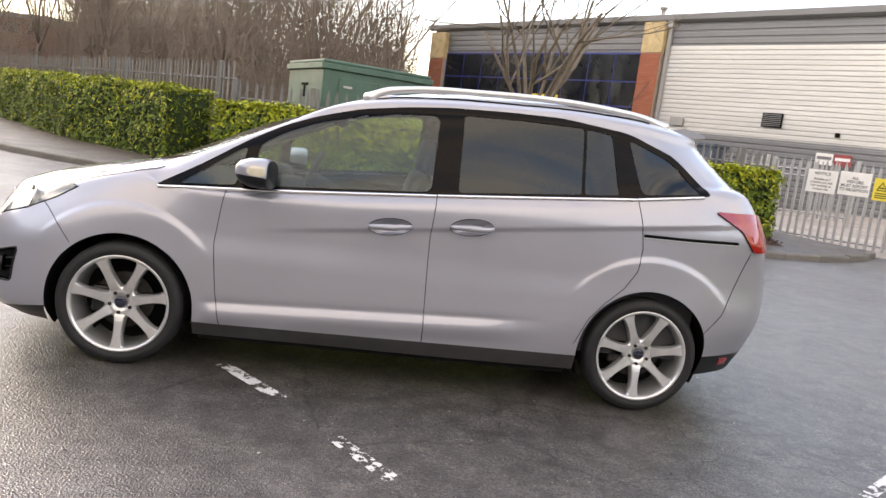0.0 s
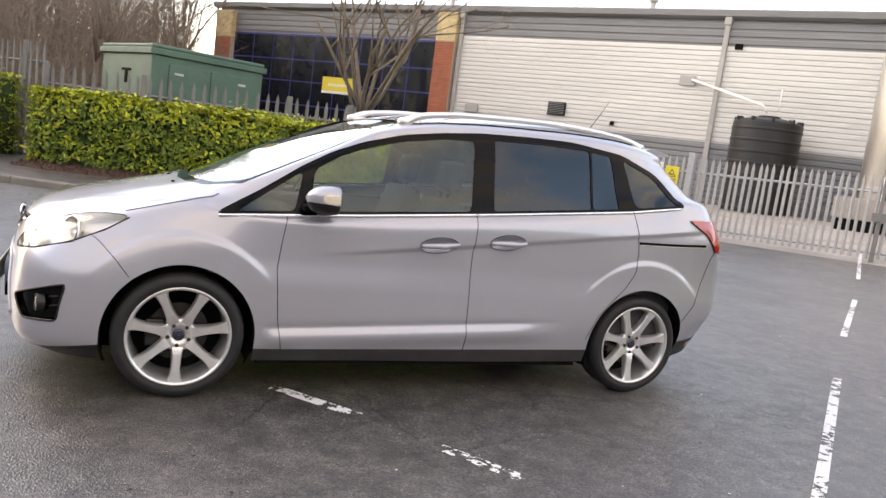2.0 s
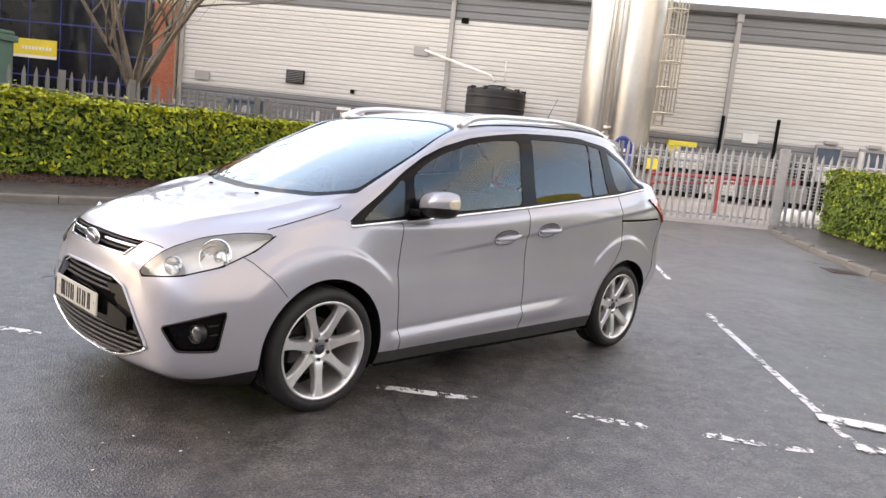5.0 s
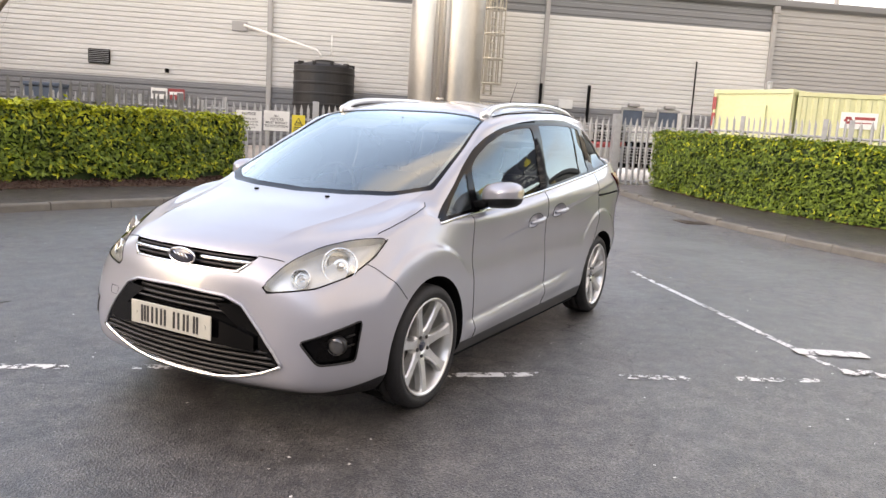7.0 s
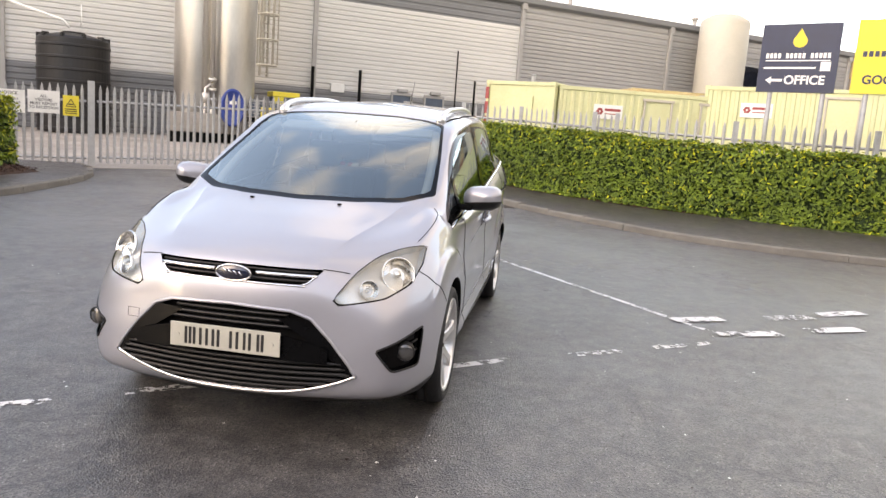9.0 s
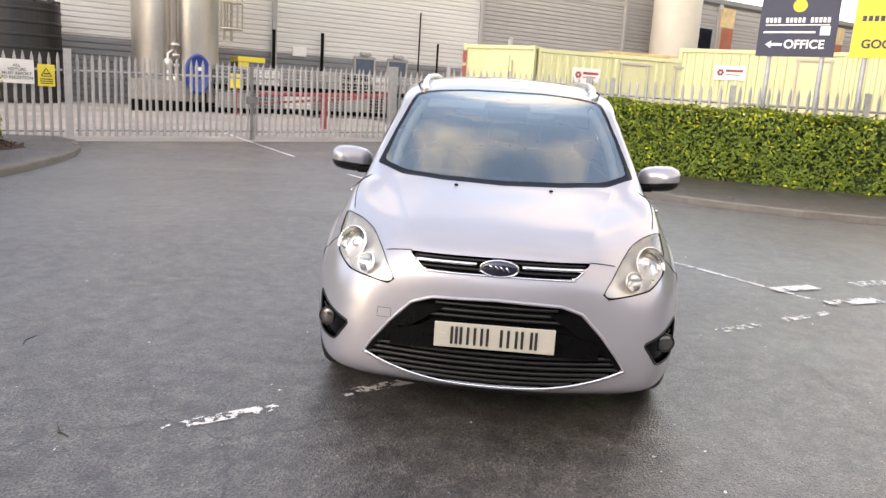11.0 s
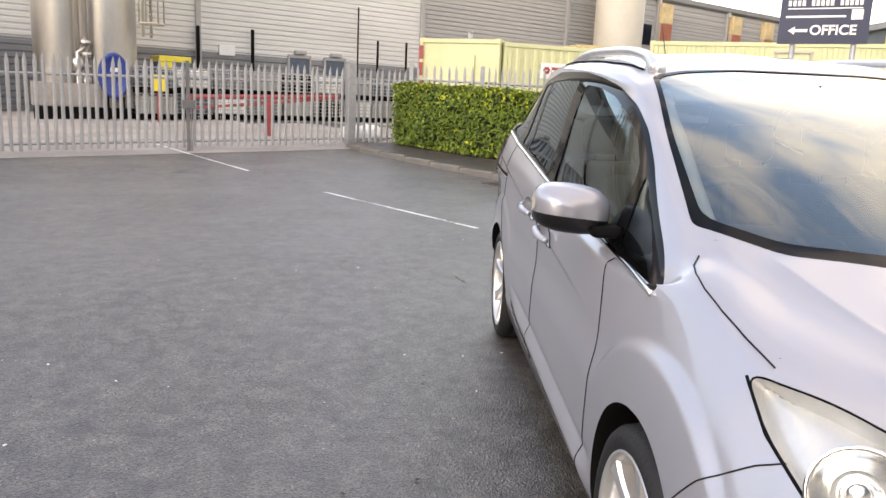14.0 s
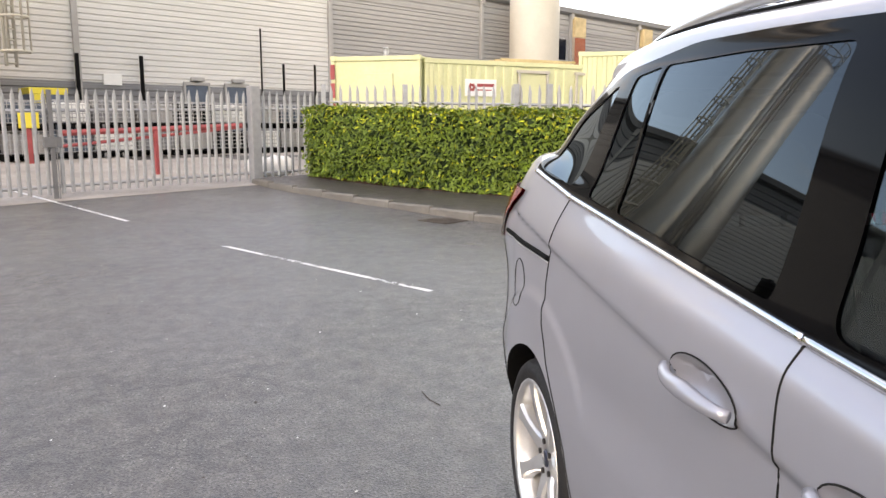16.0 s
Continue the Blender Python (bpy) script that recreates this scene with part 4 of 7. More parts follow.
def cabin(x, y, top, length, label, turn=CAB_A, doors=(), board=None, depth=2.45):
    """A ribbed container cabin; x, y is its near corner, its long side runs to local +x."""
    z0 = gz(x) + .25
    base = empty("site_cabin", Matrix.Translation((x, y, 0)) @ pose(0, 0, 0, 0, 0, turn), label, "site cabin", "site cabins")
    w = depth
    bm = bmesh.new()
    box(bm, .04, length - .04, .04, w - .04, z0, top - .03)
    part("body", bm, M_CREAM, base)
    n = int(length / .28)
    bm = bmesh.new()
    prism(bm, [(0, .045), (.03, .0), (.13, .0), (.16, .045)], z0 + .14, top - .14, axis="z")
    rib_data = part("rib", bm, M_CREAM, base, m=Matrix.Translation((.1, 0, 0))).data
    for k in range(1, n):
        at = .1 + k * (length - .2) / n
        if any(d - .22 < at < d + .92 for d in doors):
            continue
        rib = new("rib", rib_data)
        rib.parent = base
        rib.matrix_basis = Matrix.Translation((at, 0, 0))
    bm = bmesh.new()
    for a, b, c, d in ((0, .1, 0, .1), (length - .1, length, 0, .1), (0, .1, w - .1, w), (length - .1, length, w - .1, w)):
        box(bm, a, b, c, d, z0 - .25, top, .008)
    for c, d in ((0, .08), (w - .08, w)):
        box(bm, .1, length - .1, c, d, top - .12, top - .002, .008)
        box(bm, .1, length - .1, c, d, z0 - .02, z0 + .12, .008)
    box(bm, 0, .08, .1, w - .1, top - .12, top - .004, .008)
    part("frame", bm, M_CREAM, base)
    for a, b in ((0, 0), (length - .16, 0), (0, w - .14)):        # corner castings
        bm = bmesh.new()
        box(bm, a - .012, a + .172, b - .012, b + .152, top - .12, top + .012, .01)
        part("corner_casting", bm, M_CREAM, base)
    bm = bmesh.new()
    box(bm, -.03, 0.03, w * .3, w * .7, z0 + .12, top - .45, .01)
    part("end_panel", bm, M_CREAM, base)
    for d in doors:
        bm = bmesh.new()
        box(bm, d, d + .85, .0, .06, z0 + .1, top - .3, .01)
        leaf = part("cabin_door", bm, M_CREAM, base)
        bm = bmesh.new()
        box(bm, d + .70, d + .78, -.03, .0, z0 + 1.0, z0 + 1.14, .006)
        part("door_handle", bm, M_GALV, leaf)
        bm = bmesh.new()
        for a, b, c, e in ((-.06, 0, z0 + .1, top - .3), (.85, .91, z0 + .1, top - .3), (-.10, .95, top - .3, top - .22)):
            box(bm, d + a, d + b, -.05, .02, c, e, .006)
        part("door_frame", bm, M_BEIGE, base)
    if board is not None:
        bm = bmesh.new()
        box(bm, board, board + .95, -.03, -.005, top - .95, top - .5, .004)
        brd = part("name_board", bm, M_WHITE, base, "white board with a pink emblem")
        bm = bmesh.new()
        for k in range(6):
            a = k / 6 * math.tau
            cyl(bm, (board + .2 + .07 * math.cos(a), -.031, top - .72 + .07 * math.sin(a)), (board + .2 + .07 * math.cos(a), -.035, top - .72 + .07 * math.sin(a)), .045, n=10)
        box(bm, board + .36, board + .88, -.035, -.031, top - .70, top - .62)
        box(bm, board + .36, board + .80, -.035, -.031, top - .80, top - .77)
        part("emblem", bm, M_REDP, brd)
    return base


cab1 = cabin(18.82, -.90, 3.26, 6.06, "pale yellow site cabin with a red strip at its corner", -22.2)
cabin(18.93, -1.05, 3.20, 6.06, "pale yellow ribbed site cabin with a white board and two doors", -74, doors=(2.85, 4.75), board=1.15, depth=1.6)
cabin(20.34, -5.68, 3.56, 9.8, "taller pale yellow site cabin behind the fence", -113, doors=(3.6, 6.9), board=1.15)
bm = bmesh.new()
for k in range(5):
    box(bm, -.03, -.004, 2.34, 2.46, .75 + .48 * k, 1.13 + .48 * k)
part("red_end", bm, M_REDP, cab1, "red painted strip at the cabin's end")
bm = bmesh.new()
cyl(bm, (.9, 1.2, 3.22), (.9, 1.2, 3.52), .07, n=14)
cyl(bm, (.9, 1.2, 3.52), (.9, 1.2, 3.57), .10, .06, n=14)
part("roof_flue", bm, M_GALV, cab1, "short galvanised flue", True)
# timber rails laid over the gap between the cabins
rails = empty("timber_rails", Matrix.Translation((20.55, -4.6, 3.26)) @ pose(0, 0, 0, 0, 0, -74), "pale timber rails laid across the cabin roofs", "timber")
for k in range(5):
    bm = bmesh.new()
    box(bm, -1.3, 1.2, .36 * k - .03, .36 * k + .03, .02, .08, .006)
    part("rail", bm, M_STONEB, rails)
for x in (-1.1, .9):
    bm = bmesh.new()
    box(bm, x - .05, x + .05, -.1, 1.55, -.06, .02, .006)
    part("bearer", bm, M_STONEB, rails)

# ---- yard clutter behind the gate ----
bund = empty("silo_plinth", Matrix.Translation(yard(2.35, 22.75)) @ pose(0, 0, 0, 0, 0, -55.5), "stained pale concrete plinth before the silos", "plinth")
bm = bmesh.new()
box(bm, -1.75, 1.62, -.14, .14, .34, 1.02, .03)
for x in (-1.1, .05, 1.1):                                       # shallow joints
    box(bm, x - .02, x + .02, -.152, -.12, .36, 1.0, .004)
part("wall", bm, M_CONC, bund)
bm = bmesh.new()
box(bm, -1.70, 1.57, -.10, .10, -.2, .34, .01)
part("base_strip", bm, M_DARK, bund, "dark recessed base strip")
bluebin = empty("blue_tank", Matrix.Translation(yard(2.76, 22.42)) @ pose(0, 0, 0, 0, 0, -55.5), "blue oval plastic tank standing against the plinth", "tank")
bm = bmesh.new()
oval = Matrix.Translation((0, 0, 1.28)) @ Matrix.Diagonal((1, 1, 1.6, 1)) @ pose(0, 0, 0, 90)
lathe(bm, [(.001, -.14), (.40, -.14), (.42, -.10), (.42, .10), (.405, .135), (.36, .14), (.345, .115), (.001, .115)], 40, oval)
part("drum", bm, M_BLUEP, bluebin, "", True)
bm = bmesh.new()
lathe(bm, [(.001, .13), (.16, .13), (.18, .115)], 28, Matrix.Translation((0, 0, 1.30)) @ pose(0, 0, 0, 90))
part("lid", bm, M_BLUEF, bluebin, "dark blue screw lid", True)
bm = bmesh.new()
box(bm, -.12, .12, -.136, -.118, 1.40, 1.52, .004)
part("label_plate", bm, M_WHITE, bluebin)
bm = bmesh.new()
for x in (-.22, .22):
    box(bm, x - .05, x + .05, -.1, .1, -.1, .68, .01)
part("stand", bm, M_DARK, bluebin, "dark stand")
stand = empty("orange_stand", Matrix.Translation(yard(3.80, 21.5)) @ pose(0, 0, 0, 0, 0, -55.5), "orange steel post carrying a yellow box", "stand")
bm = bmesh.new()
box(bm, -.06, .06, -.06, .06, -.1, .92, .01)
part("post", bm, M_REDP, stand)
bm = bmesh.new()
box(bm, -.20, .24, -.12, .12, .90, 1.38, .02)
part("box", bm, M_YELLOW, stand, "yellow box")



def crate(s, u, z, mat, label):
    """An open mesh pallet cage."""
    base = empty("pallet_cage", Matrix.Translation(yard(s, u)) @ pose(0, 0, z, 0, 0, -55.5), label, "pallet cage", "pallet cages")
    bm = bmesh.new()
    for x in np.linspace(-.55, .55, 9):
        for y in (-.45, .45):
            cyl(bm, (x, y, .15), (x, y, .78), .011, n=4)
    for zz in np.linspace(.2, .78, 6):
        for y in (-.45, .45):
            cyl(bm, (-.55, y, zz), (.55, y, zz), .012, n=5)
        for x in (-.55, .55):
            cyl(bm, (x, -.45, zz), (x, .45, zz), .012, n=5)
    part("mesh", bm, M_GALV, base)
    bm = bmesh.new()
    box(bm, -.5, .5, -.4, .4, .2, .72, .04)
    part("tote", bm, mat, base)
    bm = bmesh.new()
    for x in (-.5, 0, .5):
        box(bm, x - .06, x + .06, -.45, .45, 0, .14)
    box(bm, -.58, .58, -.48, .48, .13, .17)
    part("pallet", bm, M_DARK, base)
    return base


mats = [M_CLADG, M_DOORG, M_WHITE, M_CLADD, M_CLADG, M_DARK, M_WHITE]
for k in range(9):
    for lv in (0, 1):
        crate(3.9 + 1.18 * k, 22.5 + .1 * (k % 2), .8 * lv, mats[(k + lv) % 7], "grey wire pallet cage with a plastic tote")
barrier = empty("red_barrier", Matrix.Translation(yard(5.25, 17.0)) @ pose(0, 0, 0, 0, 0, -55.5), "red steel swing barrier with a stout post and brace", "barrier")
bm = bmesh.new()
tube(bm, [(-2.0, 0, .93), (2.1, 0, 1.10)], .062, 8)
part("beam", bm, M_REDP, barrier)
bm = bmesh.new()
tube(bm, [(-2.0, -.01, .66), (2.05, -.01, 1.06)], .035, 8)
part("brace", bm, M_REDP, barrier)
bm = bmesh.new()
box(bm, -.075, .075, -.075, .075, -.1, .98, .015)
part("post", bm, M_REDP, barrier)
ycab = empty("steel_cabinet", Matrix.Translation(yard(5.0, 24.3)) @ pose(0, 0, 0, 0, 0, -55.5), "dark steel cabinet with a yellow top band beside the silo", "cabinet")
bm = bmesh.new()
box(bm, -.5, .5, -.5, .5, 0, 1.76, .02)
part("body", bm, M_DOORG, ycab)
bm = bmesh.new()
box(bm, -.52, .52, -.52, .52, 1.76, 1.95, .02)
part("top_band", bm, M_YELLOW, ycab, "dull yellow top band")
bm = bmesh.new()
box(bm, -.5, -.1, -.53, -.505, .9, 1.75, .01)
part("cabinet_door", bm, M_YELLOW, ycab, "yellow door")
bags = random.Random(4)
for k in range(4):
    bm = bmesh.new()
    bmesh.ops.create_icosphere(bm, subdivisions=2, radius=.22)
    for v in bm.verts:
        v.co *= 1 + .25 * noise.noise(v.co * 6 + Vector((k, 0, 0)))
        v.co.z = max(v.co.z * .8, -.12)
    bmesh.ops.scale(bm, vec=(1.4, 1.4, 1.5), verts=bm.verts)
    p = yard(6.85 + .3 * (k % 3), 15.2 + .2 * (k // 2))
    tagged(part("white_bag", bm, M_WHITE, m=Matrix.Translation(p + Vector((0, 0, .18))), smooth=True), "crumpled white plastic bag on the yard", "bag", "white bags")

# ---- green kiosk ----
kiosk = empty("green_kiosk", Matrix.Translation((-1.37, 11.25, .15)) @ pose(0, 0, 0, 0, 0, 24), "green moulded electricity kiosk behind the fence", "kiosk")
bm = bmesh.new()
box(bm, 0, 2.5, 0, 2.3, 0, 2.3, .02)
part("body", bm, M_GREEN, kiosk)
bm = bmesh.new()
box(bm, -.06, 2.56, -.06, 2.36, 2.30, 2.42, .015)
box(bm, -.02, 2.52, -.02, 2.32, 2.42, 2.50, .03)
part("roof", bm, M_GREEN, kiosk)
for a in (.35, 1.27):
    bm = bmesh.new()
    box(bm, a, a + .88, -.025, .0, .15, 2.15, .01)
    dr = part("kiosk_door", bm, M_GREEN, kiosk)
    bm = bmesh.new()
    box(bm, a + (.1 if a < 1 else .62), a + (.3 if a < 1 else .8), -.05, -.025, 1.95, 2.0, .004)
    part("latch", bm, M_GALV, dr, "galvanised latch")
bm = bmesh.new()
box(bm, -.02, 0.0, .9, 1.3, 1.95, 2.0)
box(bm, -.02, 0.0, 1.05, 1.15, 1.7, 2.0)
part("vent", bm, M_DARK, kiosk)


# ---- hedges ----
def hedge(name, keys, depth, h0, h1, label, per_m=720, lift=.14, bed=.2, fresh=1.0, size=1.0, ragged=0.0):
    """A clipped hedge: an uneven core coloured as inner shade and thousands of single leaves, denser at the faces."""
    rng = np.random.default_rng(len(keys) * 7 + int(depth * 100))
    base = empty(name, Matrix.Identity(4), label, "hedge")
    line = path_points(keys, .25)
    tang = np.gradient(line, axis=0)
    nrm = np.stack([-tang[:, 1], tang[:, 0]], 1)
    nrm /= np.linalg.norm(nrm, axis=1, keepdims=True)
    run = np.linspace(0, 1, len(line))
    hs = h0 + (h1 - h0) * run
    bm = bmesh.new()
    prev = None
    for k, (p, n) in enumerate(zip(line, nrm)):
        z = gz(p[0]) + lift
        sec = []
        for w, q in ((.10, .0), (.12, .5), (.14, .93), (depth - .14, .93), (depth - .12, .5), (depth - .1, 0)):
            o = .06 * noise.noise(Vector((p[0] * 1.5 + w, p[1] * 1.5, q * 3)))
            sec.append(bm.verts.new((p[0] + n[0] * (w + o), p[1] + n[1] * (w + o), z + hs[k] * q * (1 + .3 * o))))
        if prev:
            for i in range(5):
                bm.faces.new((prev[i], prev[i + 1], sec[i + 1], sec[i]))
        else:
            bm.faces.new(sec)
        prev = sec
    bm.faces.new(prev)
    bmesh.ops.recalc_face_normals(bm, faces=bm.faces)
    part("shade_core", bm, M_HEDGESHADE, base, "solid core coloured dark as the shaded inside of the hedge", True)
    length = np.linalg.norm(np.diff(line, axis=0), axis=1).sum()
    per = 2 * h0 + depth
    count = int(length * per * per_m)
    a = rng.random(count)
    i = np.clip((a * (len(line) - 1)).astype(int), 0, len(line) - 2)
    fr = (a * (len(line) - 1) - i)[:, None]
    p, n = line[i] * (1 - fr) + line[i + 1] * fr, nrm[i]
    h = h0 + (h1 - h0) * a
    girth = rng.random(count) * per
    front, top = girth < h0, (girth >= h0) & (girth < h0 + depth)
    w = np.where(front, 0.0, np.where(top, girth - h0, depth))
    q = np.where(front, girth / h0, np.where(top, 1.0, (girth - h0 - depth) / h0))
    nout = np.stack([np.where(front, -n[:, 0], np.where(top, 0, n[:, 0])), np.where(front, -n[:, 1], np.where(top, 0, n[:, 1])), np.where(top, 1.0, .15)], 1)
    # the ends are closed by leaves too
    lump = np.array([noise.noise(Vector((x * 1.1, y * 1.1, zz * 1.6))) for (x, y), zz in zip(p, q * 1.5 + w)])
    lump2 = np.array([noise.noise(Vector((x * 4.1, y * 4.1, zz * 4.6))) for (x, y), zz in zip(p, q * 1.5 + w)])
    out = .09 * lump + .05 * lump2 + rng.normal(0, .02, count) - .02 + np.where(top & (rng.random(count) < .05), rng.random(count) * .10, 0)
    shoulder = np.where(front | ~top, -.07 * smooth01((q - .85) / .15), 0)
    pos = np.stack([p[:, 0] + n[:, 0] * w, p[:, 1] + n[:, 1] * w, np.array([gz(v) for v in p[:, 0]]) + lift + h * np.clip(q, .02, 1)], 1) + nout * (out + shoulder)[:, None]
    skirt = np.array([noise.noise(Vector((x * 2.3, y * 2.3, 4.0))) for x, y in p])
    bare = front & (q < ragged * (.6 + .9 * skirt))              # gaps under the lowest leaves
    pos[bare, :2] += n[bare] * .22
    ends = rng.random(count) < .13 * 8 / max(length, 8)
    e0 = rng.random(count) < .5
    pos[ends, :2] = np.where(e0[ends, None], line[0], line[-1]) + np.where(e0[ends, None], nrm[0], nrm[-1]) * (rng.random((ends.sum(), 1)) * depth) + rng.normal(0, .05, (ends.sum(), 2))
    pos[ends, 2] = np.array([gz(v) for v in pos[ends, 0]]) + lift + h[ends] * rng.random(ends.sum())
    d = nout + rng.normal(0, .55, (count, 3)) + np.array([0, 0, .35])
    d /= np.linalg.norm(d, axis=1, keepdims=True)
    t = np.cross(d, rng.normal(0, 1, (count, 3)))
    t /= np.linalg.norm(t, axis=1, keepdims=True)
    b = np.cross(d, t)
    ln, wd = size * rng.uniform(.035, .06, count)[:, None], size * rng.uniform(.018, .029, count)[:, None]
    vs = np.stack([pos - t * ln, pos + b * wd + d * .006, pos + t * ln * 1.1 - d * .006, pos - b * wd + d * .006], 1).reshape(-1, 3)
    k = np.arange(count) * 4
    fs = np.concatenate([np.stack([k, k + 1, k + 2], 1), np.stack([k, k + 2, k + 3], 1)])
    me = bpy.data.meshes.new("leaves")
    me.from_pydata(vs.tolist(), [], fs.tolist())
    me.materials.append(M_LEAF)
    me.materials.append(M_LEAFNEW)
    young = (rng.random(count) < fresh * np.where(top, .75, .12 + .5 * smooth01((q - .6) / .4) + .25 * lump2))   # new growth on top
    me.polygons.foreach_set("material_index", np.concatenate([young, young]).astype(np.int32))
    ob = new("leaves", me)
    ob.parent = base
    tagged(ob, "glossy yellow-green laurel leaves", kind="stuff")
    # bare soil with dead leaves at its foot
    bm = bmesh.new()
    rows = []
    for p, n in zip(line, nrm):
        z = gz(p[0]) + lift + .05
        rows.append([bm.verts.new((p[0] + n[0] * w, p[1] + n[1] * w, z + hh + .02 * noise.noise(Vector((p[0] * 3, p[1] * 3, w * 5))))) for w, hh in ((-bed, -.16 if bed < .3 else -.075), (-bed * .45, -.12 if bed < .3 else .0), (.1, -.03 if bed < .3 else .05), (depth, .04), (depth + .5, .0))])
    for p, q in zip(rows, rows[1:]):
        for k in range(4):
            bm.faces.new((p[k], q[k], q[k + 1], p[k + 1]))
    bmesh.ops.recalc_face_normals(bm, faces=bm.faces)
    if bed > .3:                                                 # fallen leaves lying over the soil
        count = int(length * 210)
        a = rng.random(count) * (len(line) - 1)
        i = np.clip(a.astype(int), 0, len(line) - 2)
        fr = (a - i)[:, None]
        w = -bed + (bed + .25) * rng.random(count) ** .75 - .10 * (rng.random(count) < .15)
        pos = (line[i] * (1 - fr) + line[i + 1] * fr) + nrm[i] * w[:, None]
        hz = np.interp(w, (-bed, -bed * .45, .1, .3), (-.035, .0, .05, .05)) + rng.random(count) * .02 + .012
        pos = np.concatenate([pos, (np.array([gz(v) for v in pos[:, 0]]) + lift + .05 + hz)[:, None]], 1)
        d = rng.normal(0, .5, (count, 3)) + np.array([0, -.25, .8])
        d /= np.linalg.norm(d, axis=1, keepdims=True)
        t = np.cross(d, rng.normal(0, 1, (count, 3)))
        t /= np.linalg.norm(t, axis=1, keepdims=True)
        b = np.cross(d, t)
        ln, wd = rng.uniform(.022, .045, count)[:, None], rng.uniform(.012, .022, count)[:, None]
        vs = np.stack([pos - t * ln, pos + b * wd + d * .009, pos + t * ln, pos - b * wd + d * .009], 1).reshape(-1, 3)
        k = np.arange(count) * 4
        me = bpy.data.meshes.new("fallen_leaves")
        me.from_pydata(vs.tolist(), [], np.concatenate([np.stack([k, k + 1, k + 2], 1), np.stack([k, k + 2, k + 3], 1)]).tolist())
        me.materials.append(M_DEADLEAF)
        tagged(new("fallen_leaves", me), "red-brown fallen leaves heaped below the hedge", "leaves", kind="stuff")
    tagged(part("planting_bed", bm, M_SOIL, smooth=True), "dark soil with dead leaves under the hedge", "bed", kind="structure")
    return base


hedge("hedge", [(-3.3, 10.3), (-2.6, 9.9), (-1.0, 9.45), (.5, 9.2), (3.0, 9.1), (5.3, 8.85), (7.75, 9.15)], 1.0, 1.38, 1.38, "clipped laurel hedge along the pavement with bright new growth", bed=.55, fresh=1.25, size=1.12, ragged=.16)
hedge("hedge", [(-14.5, 23.5), (-11.2, 19.2), (-7.7, 14.3), (-5.3, 12.0), (-4.45, 11.05)], 1.1, 1.5, 1.55, "taller clipped laurel hedge beyond a gap", 480, bed=.05)
hedge("hedge", [(15.1, 1.95), (12.9, .05), (11.4, -1.7), (10.3, -4.05), (9.3, -6.3), (8.8, -9), (8.6, -14)], 1.1, 1.42, 1.42, "clipped laurel hedge beside the kerb", bed=.05, fresh=.38)


# ---- trees ----
def branch(bm, p, d, r, length, depth, rng, twist=.35, up=.15, n=6):
    """A tapered limb that forks into smaller ones."""
    pts, rs = [p], [r]
    steps = 4
    for k in range(steps):
        d = (d + Vector((rng.gauss(0, twist * .35), rng.gauss(0, twist * .35), rng.gauss(0, twist * .2) + up * .3))).normalized()
        p = p + d * length / steps
        pts.append(p)
        rs.append(r * (1 - .45 * (k + 1) / steps))
    tube(bm, pts, rs, n)
    if depth:
        for k in range(rng.choice((2, 3, 3)) if depth > 1 else 3):
            at = rng.choice((2, 3, 4))
            side = Vector((rng.gauss(0, 1), rng.gauss(0, 1), rng.gauss(0, .6))).normalized()
            branch(bm, pts[at], (d * .75 + side * rng.uniform(.5, .9)).normalized(), rs[at] * rng.uniform(.5, .72), length * rng.uniform(.6, .85), depth - 1, rng, twist, up, max(3, n - 1))


def bare_tree(name, x, y, h, seed, label, mat, limbs=7, depth=3, r=.11, group="", fork=.12, spread=.9):
    rng = random.Random(seed)
    base = empty(name, Matrix.Translation((x, y, gz(x))), label, "tree", group)
    bm = bmesh.new()
    tube(bm, [(0, 0, -.1), (0, 0, h * fork * .6), (.01, .02, h * fork)], [r * 1.3, r * 1.05, r], 10)
    part("trunk", bm, mat, base, "", True)
    for k in range(limbs):
        a = k / limbs * math.tau + rng.uniform(-.3, .3)
        lean = rng.uniform(.35, 1.0) * spread
        bm = bmesh.new()
        branch(bm, Vector((0, 0, h * fork * rng.uniform(.75, 1.0))), Vector((math.cos(a) * lean, math.sin(a) * lean, 1)).normalized(), r * rng.uniform(.5, .75), h * rng.uniform(.36, .46), depth, rng)
        part("limb", bm, mat, base, "", True)
    return base


bare_tree("bare_tree", 3.3, 12.3, 7.2, 11, "leafless multi-stemmed tree behind the hedge", M_BARK, 10, 5, .085, fork=.26, spread=.75)
kinds = []
rt = random.Random(5)
for k in range(5):
    kinds.append(bare_tree("woodland_tree", -6 - 3 * k, 24 + 2 * k, rt.uniform(10, 14), 40 + k, "slender leafless tree in a dense winter wood", M_TWIG, 7, 4, .075, "woodland trees", .25, .5))
for k in range(80):
    x = rt.uniform(-34, 6)
    y = 20 + rt.uniform(4, 34) - min(0, x + 4) * .25
    if x > -2:
        y += 10
    src = kinds[k % 5]
    if (x + .2) / (y + 4.78) > .02 or (x + .2) / (y + 4.78) < -.375 and k % 4:
        continue
    sc = rt.uniform(.75, 1.25)
    copy_thing(src, Matrix.Translation((x, y, 0)) @ Matrix.Rotation(rt.uniform(0, 6.28), 4, "Z") @ Matrix.Diagonal((sc, sc, sc, 1)))
